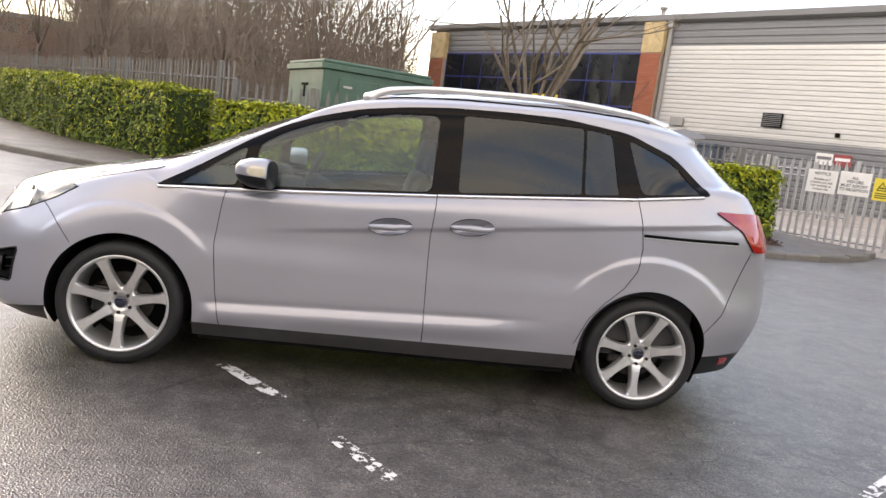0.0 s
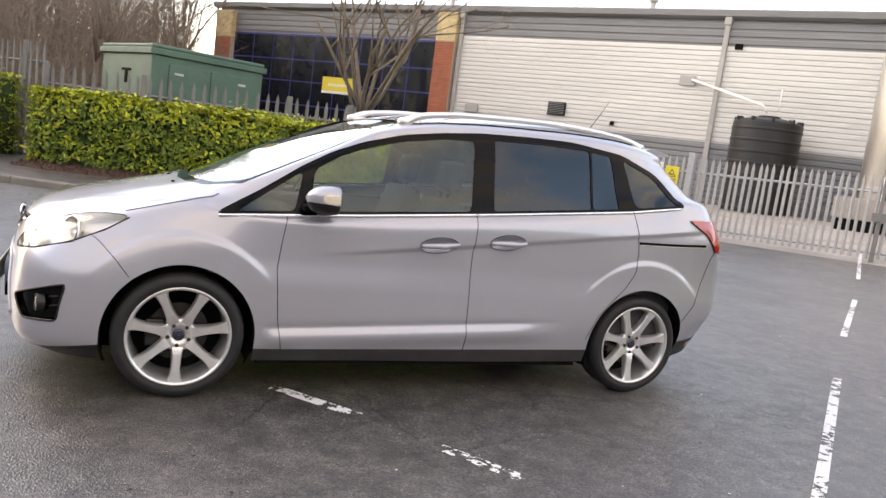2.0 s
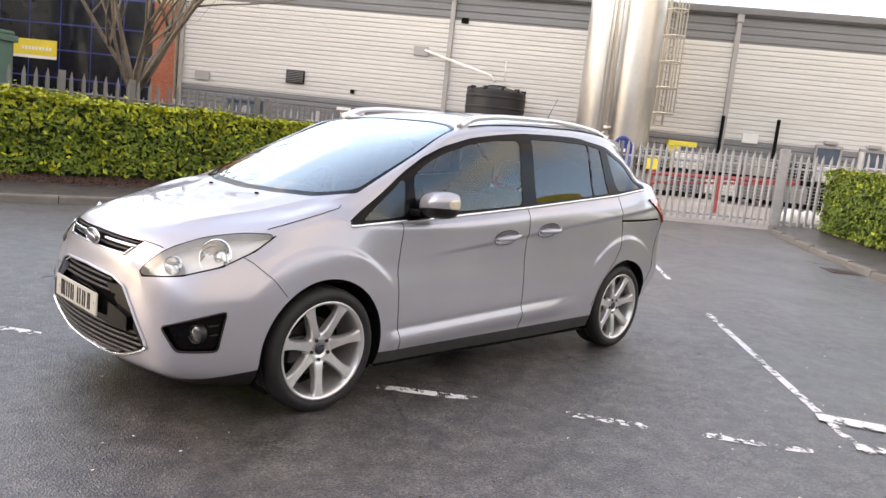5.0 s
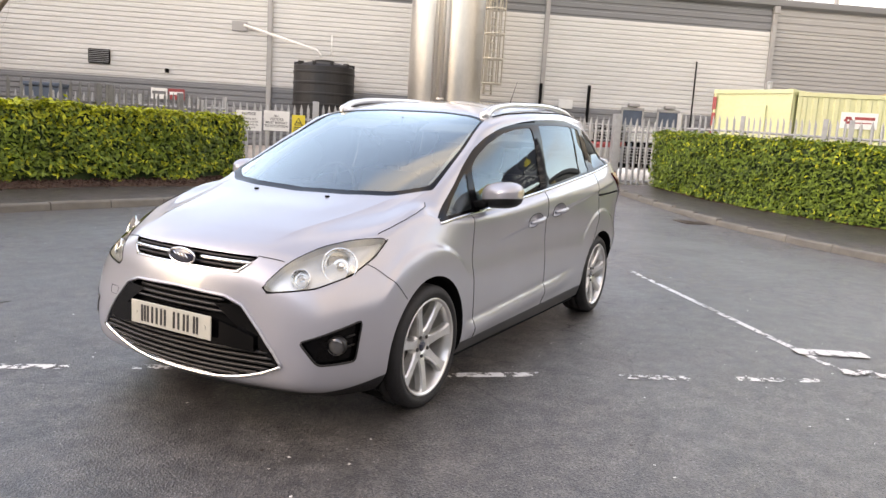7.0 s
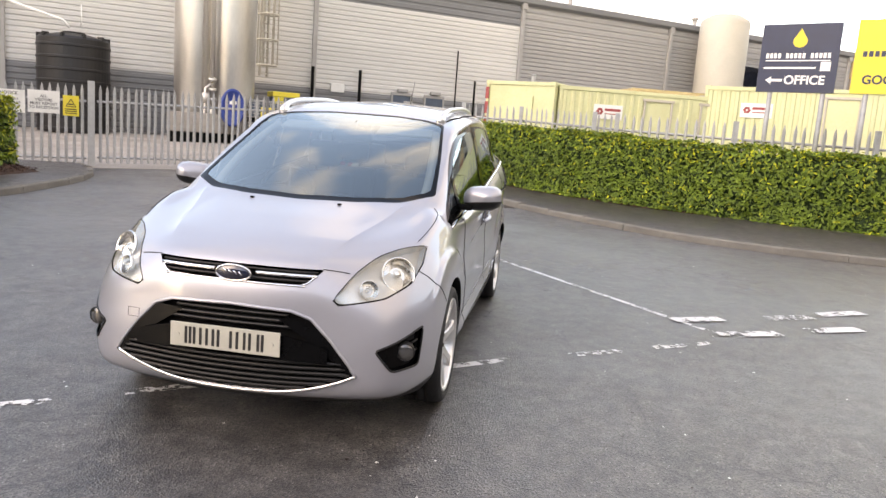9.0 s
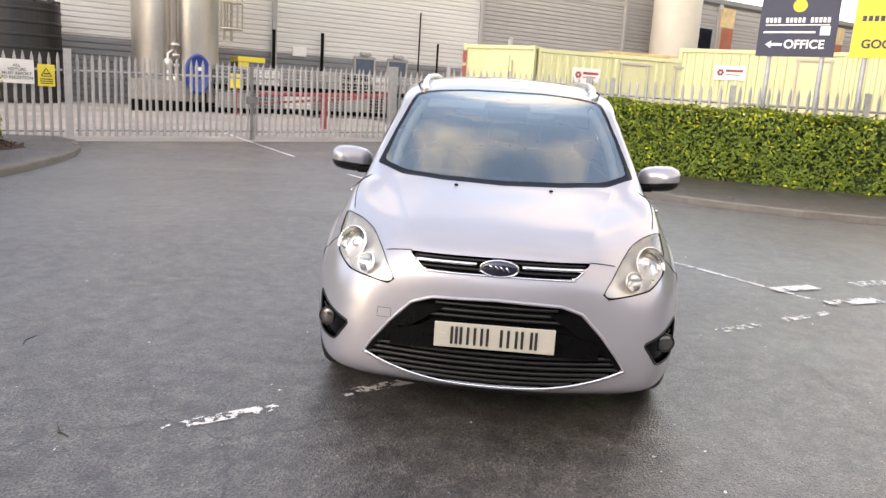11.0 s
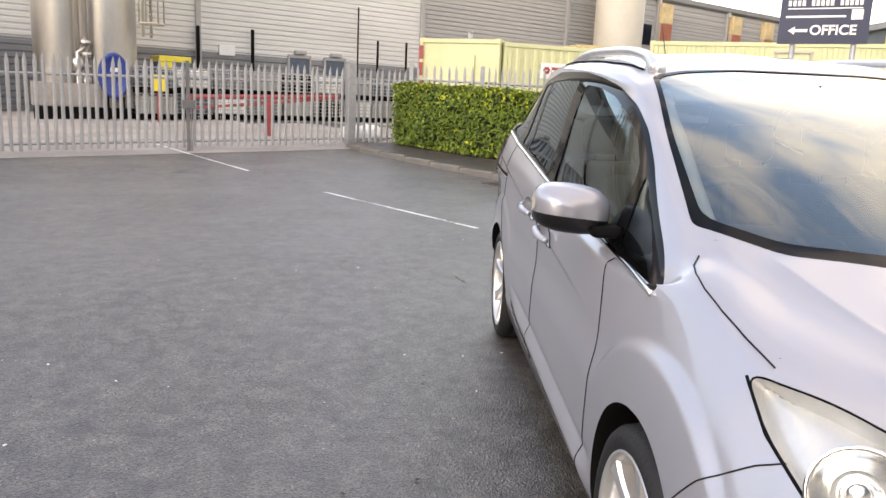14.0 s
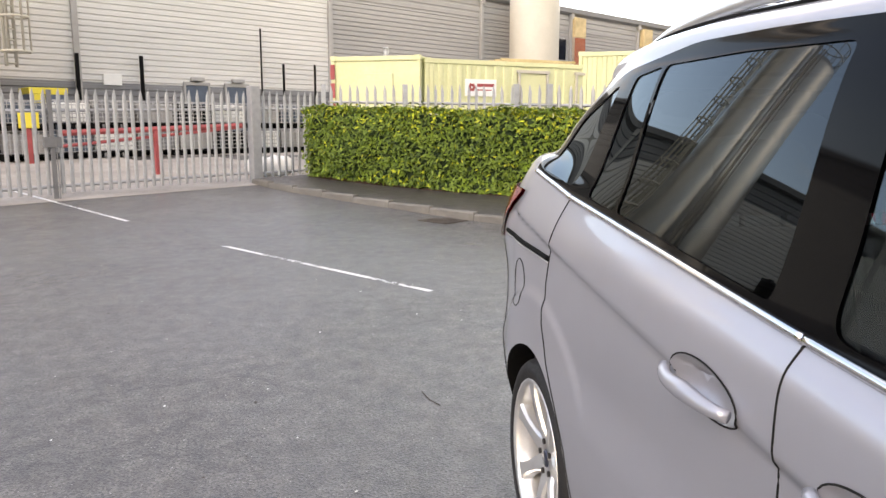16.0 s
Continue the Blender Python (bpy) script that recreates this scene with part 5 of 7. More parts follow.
# undergrowth of the wood: saplings and a haze of crossing twigs, each a tapered three-sided rod
def rods(name, p, q, r0, r1, mat):
    """Many tapered three-sided rods from p to q as one mesh."""
    d = q - p
    d /= np.linalg.norm(d, axis=1, keepdims=True)
    a = np.cross(d, np.where(np.abs(d[:, 2:3]) > .8, [[1.0, 0, 0]], [[0, 0, 1.0]]))
    a /= np.linalg.norm(a, axis=1, keepdims=True)
    b = np.cross(d, a)
    ring = [a * math.cos(k * math.tau / 3) + b * math.sin(k * math.tau / 3) for k in range(3)]
    vs = np.stack([p + c * r0[:, None] for c in ring] + [q + c * r1[:, None] for c in ring], 1).reshape(-1, 3)
    k = np.arange(len(p))[:, None] * 6
    fs = np.concatenate([k + np.array([[i, (i + 1) % 3, 3 + (i + 1) % 3, 3 + i]]) for i in range(3)])
    me = bpy.data.meshes.new(name)
    me.from_pydata(vs.tolist(), [], fs.tolist())
    me.materials.append(mat)
    return new(name, me)


wr = np.random.default_rng(8)
WN = 12000
ux = wr.uniform(-36, 4, WN)
uy = 17.5 + wr.uniform(0, 24, WN) - np.minimum(0, ux + 4) * .35 + np.where(ux > -3, 6, 0)
uh = wr.uniform(1.2, 6.0, WN)
tall = wr.random(WN) < .5
uy, uh = np.where(tall, uy + wr.uniform(6, 26, WN), uy), np.where(tall, wr.uniform(5, 10.5, WN), uh)
bearing = (ux + .2) / (uy + 4.78)
keep = (bearing < .02 + .03 * wr.random(WN)) & ((bearing > -.385) | (wr.random(WN) < .25))
ux, uy, uh = ux[keep], uy[keep], uh[keep]
foot = np.stack([ux, uy, 0 * ux], 1)
knee = foot + np.stack([wr.normal(0, .3, len(ux)), wr.normal(0, .3, len(ux)), uh * .5], 1)
head = knee + np.stack([wr.normal(0, .7, len(ux)), wr.normal(0, .7, len(ux)), uh * .5], 1)
one = np.ones(len(ux))
P, Q, R0, R1 = [foot, knee], [knee, head], [one * .014, one * .010], [one * .010, one * .004]
for k in range(8):
    f = wr.uniform(.2, .98, len(ux))[:, None]
    at = np.where(f < .5, foot + (knee - foot) * f * 2, knee + (head - knee) * (f * 2 - 1))
    way = np.stack([wr.normal(0, .75, len(ux)), wr.normal(0, .4, len(ux)), wr.uniform(-.05, .9, len(ux))], 1)
    way /= np.linalg.norm(way, axis=1, keepdims=True)
    P.append(at)
    Q.append(at + way * (uh * wr.uniform(.10, .26, len(ux)))[:, None])
    R0.append(one * .008)
    R1.append(one * .0035)
tagged(rods("undergrowth", np.concatenate(P), np.concatenate(Q), np.concatenate(R0), np.concatenate(R1), M_TWIG), "tangled brown winter undergrowth and saplings", "undergrowth", kind="stuff")

# leaf-covered floor of the wood
bm = bmesh.new()
wx = np.linspace(-70, 9, 40)
rows = [[bm.verts.new((x, 13.2 - min(0, x + 3.2) * 1.30 + d, .05 + .12 * noise.noise(Vector((x * .3, d * .3, 0))) + (0 if d == 0 else .1))) for d in (0, 1.5, 4, 9, 18, 40)] for x in wx]
for p, q in zip(rows, rows[1:]):
    for k in range(5):
        bm.faces.new((p[k], q[k], q[k + 1], p[k + 1]))
bmesh.ops.recalc_face_normals(bm, faces=bm.faces)
tagged(part("woodland_floor", bm, M_SOIL, smooth=True), "brown leaf-covered floor of the winter wood", "ground", kind="structure")
# far brick building beyond the wood
far = empty("brick_building", Matrix.Translation((-38.5, 62, 0)) @ pose(0, 0, 0, 0, 0, -8), "red brick office building with dark window bands", "building")
bm = bmesh.new()
box(bm, -14, 12, 0, 10, 0, 6.3)
part("wall", bm, material("dark_red_brick", (0.20, 0.065, 0.045), 0.85, 0, 0.3, 3, 0.4, 60), far)
bm = bmesh.new()
box(bm, -14.5, 12.5, -.5, 10.5, 6.3, 6.7, .05)
part("roof", bm, M_CLADD, far)
for z in (1.3, 3.2, 5.15):
    for k in range(12):
        bm = bmesh.new()
        box(bm, -13.5 + 2.1 * k, -12.0 + 2.1 * k, -.06, .02, z, z + .9)
        part("window", bm, M_DGLASS, far)
# parked car behind the fence
pc = empty("parked_car", Matrix.Translation((-1.0, 22.5, 0)) @ pose(0, 0, 0, 0, 0, -50), "silver saloon parked by the glazed front", "car")
bm = bmesh.new()
prism(bm, [(-2.1, .3), (-2.15, .7), (-1.3, .92), (-.6, 1.38), (.6, 1.42), (1.4, 1.0), (2.1, .92), (2.15, .35)], -.85, .85)
bmesh.ops.bevel(bm, geom=list(bm.edges), offset=.06, segments=2, affect="EDGES")
part("body", bm, M_PAINT, pc, "", True)
bm = bmesh.new()
prism(bm, [(-1.1, .95), (-.55, 1.33), (.55, 1.36), (1.2, 1.0)], -.86, .86)
part("glass", bm, M_DGLASS, pc)
for x in (-1.35, 1.35):
    for y in (-.86, .62):
        bm = bmesh.new()
        cyl(bm, (x, y, .31), (x, y + .22, .31), .31, n=24)
        part("wheel", bm, M_TYRE, pc)

# unseen blocks added behind the walk to cut low sky light and darken reflections
M_BLOCKDARK = material("unseen_block_dark", (0.05, 0.06, 0.075), 0.55, 0, 0.15, 0.8)
M_BLOCKGREY = material("unseen_block_grey", (0.165, 0.168, 0.175), 0.5, 0.1, 0.12, 0.8)


def industrial_unit(m, x0, x1, height, doors, label):
    """A long added block, out of view, with a slab roof and panels; its face looks towards local -y."""
    unit = empty("industrial_unit", m, label, "building", "industrial units")
    bm = bmesh.new()
    box(bm, x0, x1, 0, 18, 0, height)
    part("wall", bm, M_BLOCKDARK, unit)
    bm = bmesh.new()
    box(bm, x0 - .5, x1 + .5, -.4, 18.4, height, height + .5, .05)
    part("roof", bm, M_BLOCKGREY, unit)
    pitch = (x1 - x0) / doors
    for k in range(doors):
        bm = bmesh.new()
        box(bm, x0 + pitch * (k + .35), x0 + pitch * (k + .35) + 4.5, -.06, .02, 0, 4.2)
        part("block_panel", bm, M_BLOCKGREY, unit)


industrial_unit(Matrix.Translation((0, -31, 0)) @ pose(0, 0, 0, 0, 0, 178), -60, 55, 8.2, 10, "unseen dark block added across the car park against low sky light")
industrial_unit(Matrix.Translation((-27, -4, 0)) @ pose(0, 0, 0, 0, 0, 88), -26, 24, 9.0, 5, "unseen dark block added at the end of the car park against low sky light")

for s0, mat, lab in ((-9.2, M_WHITE, "white notice on the inner fence"), (-8.5, M_REDP, "red and white notice on the inner fence")):
    sg = sign("fence_notice", .66, .45, YARD @ Matrix.Translation((s0, FU - .2, 2.38)), mat, lab)
    bm = bmesh.new()
    box(bm, -.28, .28, -.004, -.001, -.02, .10)
    part("plain_bar", bm, M_TYPE if mat is M_WHITE else M_WTYPE, sg)
bm = bmesh.new()
box(bm, -.6, .6, -.5, .5, .1, 1.35, .05)
box(bm, -.66, .66, -.56, .56, 1.35, 1.5, .04)
yb = part("yard_bin", bm, M_DOORG, m=Matrix.Translation(yard(-12.4, 24.2) + Vector((0, 0, .75))) @ pose(0, 0, 0, 0, 0, -55.5))
tagged(yb, "dark wheeled waste bin near the warehouse", "bin")
for x in (-.45, .45):
    bm = bmesh.new()
    cyl(bm, (x, -.3, -.35), (x, .3, -.35), .4, n=16)
    part("bin_stand", bm, M_DARK, yb)

# ---- the car: nose towards -x, standing over the origin ----
# Belts run from the nose's middle round one side to the tail's middle, from the sill up to the roof: (x, y, z) at fourteen stations.
BELTS = []


def belt(xs, ys, zs):
    BELTS.append(np.stack([xs, ys, zs], 1).astype(float))


belt([-2.13, -2.094, -1.985, -1.775, -1.394, -1.00, -0.35, 0.20, 0.85, 1.394, 1.75, 2.02, 2.13, 2.16],
     [0, .38, .685, .82, .84, .85, .855, .86, .86, .85, .80, .68, .38, 0],
     [.175, .175, .18, .185, .185, .19, .195, .195, .20, .205, .215, .24, .25, .25])
belt([-2.215, -2.185, -2.095, -1.815, -1.394, -1.00, -0.35, 0.20, 0.85, 1.394, 1.75, 2.06, 2.20, 2.23],
     [0, .38, .72, .865, .885, .885, .885, .885, .885, .885, .86, .72, .38, 0],
     [.245, .245, .25, .265, .27, .265, .268, .275, .285, .30, .33, .36, .38, .38])
belt([-2.245, -2.218, -2.12, -1.825, -1.394, -1.00, -0.35, 0.20, 0.85, 1.394, 1.75, 2.07, 2.23, 2.26],
     [0, .38, .73, .88, .90, .90, .90, .90, .905, .915, .905, .81, .40, 0],
     [.42, .42, .42, .43, .43, .41, .41, .42, .45, .47, .50, .53, .54, .54])
belt([-2.24, -2.208, -2.105, -1.825, -1.394, -1.00, -0.35, 0.20, 0.85, 1.394, 1.75, 2.07, 2.24, 2.27],
     [0, .38, .71, .87, .91, .905, .90, .90, .905, .925, .915, .825, .40, 0],
     [.61, .61, .61, .62, .65, .62, .62, .63, .65, .68, .69, .69, .70, .70])
belt([-2.21, -2.178, -2.055, -1.805, -1.394, -1.00, -0.35, 0.20, 0.85, 1.394, 1.75, 2.05, 2.22, 2.25],
     [0, .38, .655, .83, .895, .90, .905, .91, .915, .92, .905, .835, .40, 0],
     [.745, .745, .75, .77, .82, .80, .82, .85, .88, .88, .86, .86, .86, .86])
belt([-2.165, -2.127, -1.972, -1.752, -1.394, -1.06, -0.35, 0.20, 0.85, 1.394, 1.75, 2.005, 2.185, 2.215],
     [0, .37, .60, .765, .845, .885, .905, .91, .91, .91, .905, .862, .42, 0],
     [.835, .832, .842, .875, .945, .93, .95, .99, 1.03, 1.04, 1.02, 1.01, 1.01, 1.01])
belt([-2.02, -1.98, -1.84, -1.65, -1.36, -1.21, -0.35, 0.20, 0.85, 1.394, 1.70, 1.915, 2.08, 2.11],
     [0, .35, .555, .70, .785, .845, .862, .868, .862, .857, .847, .785, .41, 0],
     [.905, .902, .912, .945, 1.015, .965, 1.02, 1.075, 1.14, 1.20, 1.24, 1.24, 1.22, 1.22])
belt([-1.72, -1.69, -1.59, -1.46, -1.28, -1.10, -0.35, 0.20, 0.85, 1.394, 1.66, 1.84, 1.98, 2.01],
     [0, .33, .50, .62, .70, .79, .825, .835, .83, .81, .77, .66, .38, 0],
     [.985, .982, .985, 1.005, 1.055, 1.06, 1.125, 1.175, 1.23, 1.28, 1.30, 1.31, 1.30, 1.30])
belt([-1.41, -1.39, -1.33, -1.25, -1.14, -0.90, -0.31, 0.20, 0.85, 1.35, 1.58, 1.75, 1.87, 1.895],
     [0, .33, .50, .62, .71, .745, .775, .79, .785, .765, .73, .62, .36, 0],
     [1.055, 1.06, 1.068, 1.085, 1.115, 1.20, 1.285, 1.33, 1.37, 1.39, 1.39, 1.39, 1.395, 1.395])
belt([-0.83, -0.82, -0.79, -0.75, -0.70, -0.58, -0.20, 0.22, 0.85, 1.28, 1.48, 1.64, 1.76, 1.785],
     [0, .30, .46, .585, .66, .69, .715, .73, .725, .71, .67, .58, .34, 0],
     [1.325, 1.325, 1.325, 1.325, 1.335, 1.385, 1.455, 1.50, 1.53, 1.525, 1.50, 1.49, 1.50, 1.50])
belt([-0.16, -0.17, -0.21, -0.27, -0.31, -0.27, -0.06, 0.25, 0.85, 1.22, 1.40, 1.56, 1.67, 1.69],
     [0, .28, .43, .54, .605, .635, .655, .665, .66, .645, .62, .54, .32, 0],
     [1.565, 1.562, 1.55, 1.532, 1.515, 1.52, 1.555, 1.585, 1.612, 1.605, 1.59, 1.578, 1.58, 1.58])
belt([0.05, 0.05, 0.03, 0.02, 0.02, 0.05, 0.13, 0.30, 0.80, 1.10, 1.25, 1.38, 1.45, 1.47],
     [0, .20, .34, .43, .47, .49, .50, .51, .50, .49, .47, .40, .25, 0],
     [1.618, 1.616, 1.608, 1.599, 1.592, 1.596, 1.61, 1.627, 1.657, 1.654, 1.646, 1.636, 1.636, 1.636])
belt([0.28, 0.29, 0.31, 0.33, 0.36, 0.40, 0.46, 0.55, 0.80, 0.95, 1.05, 1.12, 1.17, 1.20],
     [0, 0, 0, 0, 0, 0, 0, 0, 0, 0, 0, 0, 0, 0],
     [1.646, 1.648, 1.65, 1.653, 1.657, 1.662, 1.668, 1.675, 1.686, 1.686, 1.682, 1.678, 1.671, 1.667])

NU, NV = 440, 300
net = np.array(BELTS)                                         # belts x stations x 3
ku = np.cumsum(np.r_[0, np.linalg.norm(np.diff(net[3], axis=0), axis=1)])
kv = np.cumsum(np.r_[0, np.linalg.norm(np.diff(net, axis=0), axis=2).max(1) ** 0.85])
across = hermite(kv, net, np.linspace(0, kv[-1], NV))          # NV x stations x 3
GRID = np.moveaxis(hermite(ku, np.moveaxis(across, 1, 0), np.linspace(0, ku[-1], NU), True), 0, 1)   # NV x NU x 3
GRID[:, [0, -1], 1] = 0.0
GRID[:, :, 1] = np.maximum(GRID[:, :, 1], 0.0)
WHEEL_F, WHEEL_B, WHEEL_R, ARCH_R, HUB_Z = -1.402, 1.414, 0.323, 0.372, 0.323


def sculpt(g):
    """Flared arches, the shoulder crease and the crease low on the doors."""
    x, y, z = g[..., 0], g[..., 1], g[..., 2]
    side = smooth01((y - 0.74) / 0.1)
    for wx in (WHEEL_F, WHEEL_B):
        r = np.hypot(x - wx, z - HUB_Z)
        rim = 0.505 if wx < 0 else 0.530                           # the flare ends in a ledge that catches the sky
        upper = smooth01((z - HUB_Z - 0.27) / 0.17)
        y = y + side * upper * ((0.014 if wx < 0 else 0.010) * (1 - smooth01((r - rim) / 0.035)) - 0.004 * np.exp(-np.maximum(r - rim, 0) / 0.25) - 0.008)
    zc = 0.882 + 0.122 * x                                     # shoulder crease: a crisp edge over a tucked-in flank
    span = smooth01((x + 0.80) / 0.5) * smooth01((1.95 - x) / 0.3)
    y = y + side * span * 0.007 * np.where(z > zc, np.exp(-np.maximum(z - zc, 0) / 0.085), 1 - 1.7 * smooth01((zc - z) / 0.020) + 0.7 * smooth01((zc - z) / 0.22))
    zl = 0.425 + 0.045 * x                                     # low crease: undercut above a ledge that faces the sky
    span = smooth01((x + 1.02) / 0.10) * smooth01((0.92 - x) / 0.5)
    d = zl - z
    ledge = np.where(d < 0, -0.006 * np.exp(np.minimum(d, 0) / 0.014), -0.006 + 0.024 * np.clip(d / 0.050, 0, 1) ** 0.8 - 0.018 * smooth01((d - 0.06) / 0.09))
    y = y + side * span * ledge
    out = g.copy()
    out[..., 1] = y
    d = g[..., 1] - (0.40 + (x + 2.05) * 0.26)                  # a crease down each side of the hood
    span = smooth01((-1.28 - x) / 0.12) * smooth01((x + 2.06) / 0.15) * smooth01((z - 0.84) / 0.04)
    out[..., 2] = z + span * 0.009 * np.where(d < 0, np.exp(np.minimum(d, 0) / 0.10), np.exp(-np.maximum(d, 0) / 0.03))
    return out


GRID = sculpt(GRID)
GU, GV = np.gradient(GRID, axis=1), np.gradient(GRID, axis=0)
NORM = np.cross(GU, GV)
NORM /= np.linalg.norm(NORM, axis=2, keepdims=True) + 1e-12
if NORM[30, NU // 2, 1] < 0:
    NORM = -NORM
NORM[:, [0, -1], 1] = 0
NORM[-1] = (0, 0, 1)
NORM /= np.linalg.norm(NORM, axis=2, keepdims=True) + 1e-12

MIDS = (GRID[:-1, :-1] + GRID[1:, :-1] + GRID[:-1, 1:] + GRID[1:, 1:]) / 4
LABEL = np.full(MIDS.shape[:2], "body", dtype=object)
SIDE, TOP, FRONT, SLANT = np.array([[1, 0, 0], [0, 0, 1.]]), np.array([[1, 0, 0], [0, 1., 0]]), np.array([[0, 1, 0], [0, 0, 1.]]), np.array([[.5, .866, 0], [0, 0, 1.]])


def rounded(poly, n=6, r=0.02):
    """A closed outline with its corners rounded."""
    out, k = [], len(poly)
    for i in range(k):
        a, b, c = (np.array(poly[j % k], float) for j in (i - 1, i, i + 1))
        p, q = b + (a - b) * min(0.45, r / (np.linalg.norm(a - b) + 1e-9)), b + (c - b) * min(0.45, r / (np.linalg.norm(c - b) + 1e-9))
        for w in np.linspace(0, 1, n):
            out.append((1 - w) ** 2 * p + 2 * w * (1 - w) * b + w * w * q)
    return np.array(out)


def inside(poly, pts):
    x, y = pts[..., 0], pts[..., 1]
    hit = np.zeros(x.shape, bool)
    for (x0, y0), (x1, y1) in zip(poly, np.roll(poly, -1, axis=0)):
        if y0 != y1:
            hit ^= ((y0 > y) != (y1 > y)) & (x < (x1 - x0) * (y - y0) / (y1 - y0) + x0)
    return hit


def region(label, poly, view, where, over=None, free=()):
    """Gives the cells inside an outline (seen along one view) to a part, and lays the border vertices on the outline."""
    poly = np.array(poly, float)
    pick = inside(poly, MIDS @ view.T) & where(MIDS)
    if over:
        pick &= np.isin(LABEL, over)
    LABEL[pick] = label
    near = np.zeros(GRID.shape[:2], int)
    for dj in (0, 1):
        for di in (0, 1):
            near[dj:dj + pick.shape[0], di:di + pick.shape[1]] += pick
    cells = np.full(GRID.shape[:2], 4)
    cells[[0, -1]] = 2
    cells[:, [0, -1]] = 2
    edge = (near > 0) & (near < cells)
    js, is_ = np.nonzero(edge)
    seg0, seg1 = poly, np.roll(poly, -1, axis=0)
    for j, i in zip(js, is_):
        p = view @ GRID[j, i]
        d = seg1 - seg0
        w = np.clip(((p - seg0) * d).sum(1) / ((d * d).sum(1) + 1e-12), 0, 1)
        q = seg0 + w[:, None] * d
        best = q[np.argmin(((q - p) ** 2).sum(1))]
        jac = np.stack([view @ GU[j, i], view @ GV[j, i]], 1)
        if abs(np.linalg.det(jac)) < 1e-7:
            continue
        a, b = np.linalg.solve(jac, best - p)
        if abs(a) < 1.3 and abs(b) < 1.3:
            step = GU[j, i] * a + GV[j, i] * b
            if i in (0, NU - 1):
                step[1] = 0
            GRID[j, i] += step


def flank(m):
    return m[..., 1] > 0.5


dlo = rounded([(-1.285, .953), (-.543, 1.007), (.176, 1.072), (1.264, 1.181), (1.70, 1.246), (1.47, 1.435), (1.20, 1.53), (.82, 1.566), (.50, 1.558),
               (.2, 1.542), (-.037, 1.514), (-.273, 1.474), (-.504, 1.405), (-.674, 1.333), (-.841, 1.238), (-1.05, 1.095)], 4, 0.05)
region("window_surround", dlo, SIDE, flank)
region("front_quarter_glass", rounded([(-1.165, .976), (-.875, 1.003), (-.835, 1.200), (-.865, 1.192)]), SIDE, flank)
region("front_door_glass", rounded([(-.79, 1.008), (.140, 1.087), (.152, 1.490), (-.05, 1.475), (-.27, 1.438), (-.5, 1.368), (-.66, 1.298), (-.775, 1.222)], 5, 0.04), SIDE, flank)
region("rear_door_glass", rounded([(.285, 1.102), (.957, 1.171), (.945, 1.525), (.6, 1.523), (.281, 1.51)]), SIDE, flank)
region("rear_vent_glass", rounded([(.973, 1.172), (1.164, 1.192), (1.105, 1.508), (.960, 1.524)]), SIDE, flank)
region("rear_quarter_glass", rounded([(1.295, 1.208), (1.63, 1.25), (1.45, 1.405), (1.20, 1.50)], 5, 0.04), SIDE, flank)
low = ["body"]
FRONT_DOOR = [(-.902, 1.06), (-.93, .87), (-.948, .7), (-.921, .433), (-.889, .264), (.183, .275), (.165, .70), (.161, .857), (.177, 1.15)]
REAR_DOOR = [(.183, .275), (1.0, .286), (1.02, .36), (1.076, .505), (1.15, .60), (1.25, .70), (1.309, .80), (1.322, .92), (1.31, 1.0), (1.255, 1.26), (.177, 1.15), (.161, .857), (.165, .70)]
region("front_door", FRONT_DOOR, SIDE, flank, low)
region("rear_door", REAR_DOOR, SIDE, flank, low)
HANDLES = ((-.055, .885), (.375, .93))
for hx, hz in HANDLES:                                           # openings for the handle cups
    region("handle_opening", [(hx + .113 * math.cos(a), hz + .045 * math.sin(a) + .092 * .113 * math.cos(a)) for a in np.linspace(0, math.tau, 40, endpoint=False)], SIDE, flank, ["front_door", "rear_door"])
region("sill", [(-1.3, .1), (1.3, .1), (1.3, .290), (.183, .277), (-1.3, .262)], SIDE, lambda m: (m[..., 1] > 0.5) & (np.abs(m[..., 0]) < 1.3), low)
region("tailgate_glass", rounded([(-.1, 1.27), (.50, 1.28), (.44, 1.52), (-.1, 1.53)], 5, 0.06), FRONT, lambda m: m[..., 0] > 1.5, low)
HOOD = [(-2.3, -.1), (-2.155, 0), (-2.12, .37), (-2.07, .45), (-1.85, .63), (-1.645, .735), (-1.40, .772), (-1.29, .762), (-1.215, .70), (-1.33, .56), (-1.40, .33), (-1.425, -.1)]
region("hood", HOOD, TOP, lambda m: (m[..., 0] < -1.1) & (m[..., 2] > .815), low)
region("windscreen_surround", rounded([(-1.42, -.2), (-1.42, 0), (-1.395, .33), (-1.32, .55), (-1.15, .722), (-.75, .672), (-.315, .604), (-.232, .465), (-.180, .25), (-.170, -.2)], 4, 0.03), TOP,
       lambda m: (m[..., 2] > .95) & (m[..., 0] < 0), ["body", "hood"])
region("windscreen", rounded([(-1.362, -.2), (-1.362, 0), (-1.338, .33), (-1.268, .54), (-1.128, .690), (-.75, .652), (-.335, .589), (-.245, .45), (-.190, .25), (-.180, -.2)], 4, 0.05), TOP,
       lambda m: (m[..., 2] > .95) & (m[..., 0] < 0), ["windscreen_surround"])
HEADLAMP = rounded([(-.69, .695), (-.665, .668), (-.45, .70), (-.30, .752), (-.205, .825), (-.147, .905), (-.30, .897), (-.45, .865), (-.585, .80)], 7, 0.055)
region("headlamp_lens", HEADLAMP, SLANT, lambda m: (m[..., 0] < -1.5) & (m[..., 1] > .25))
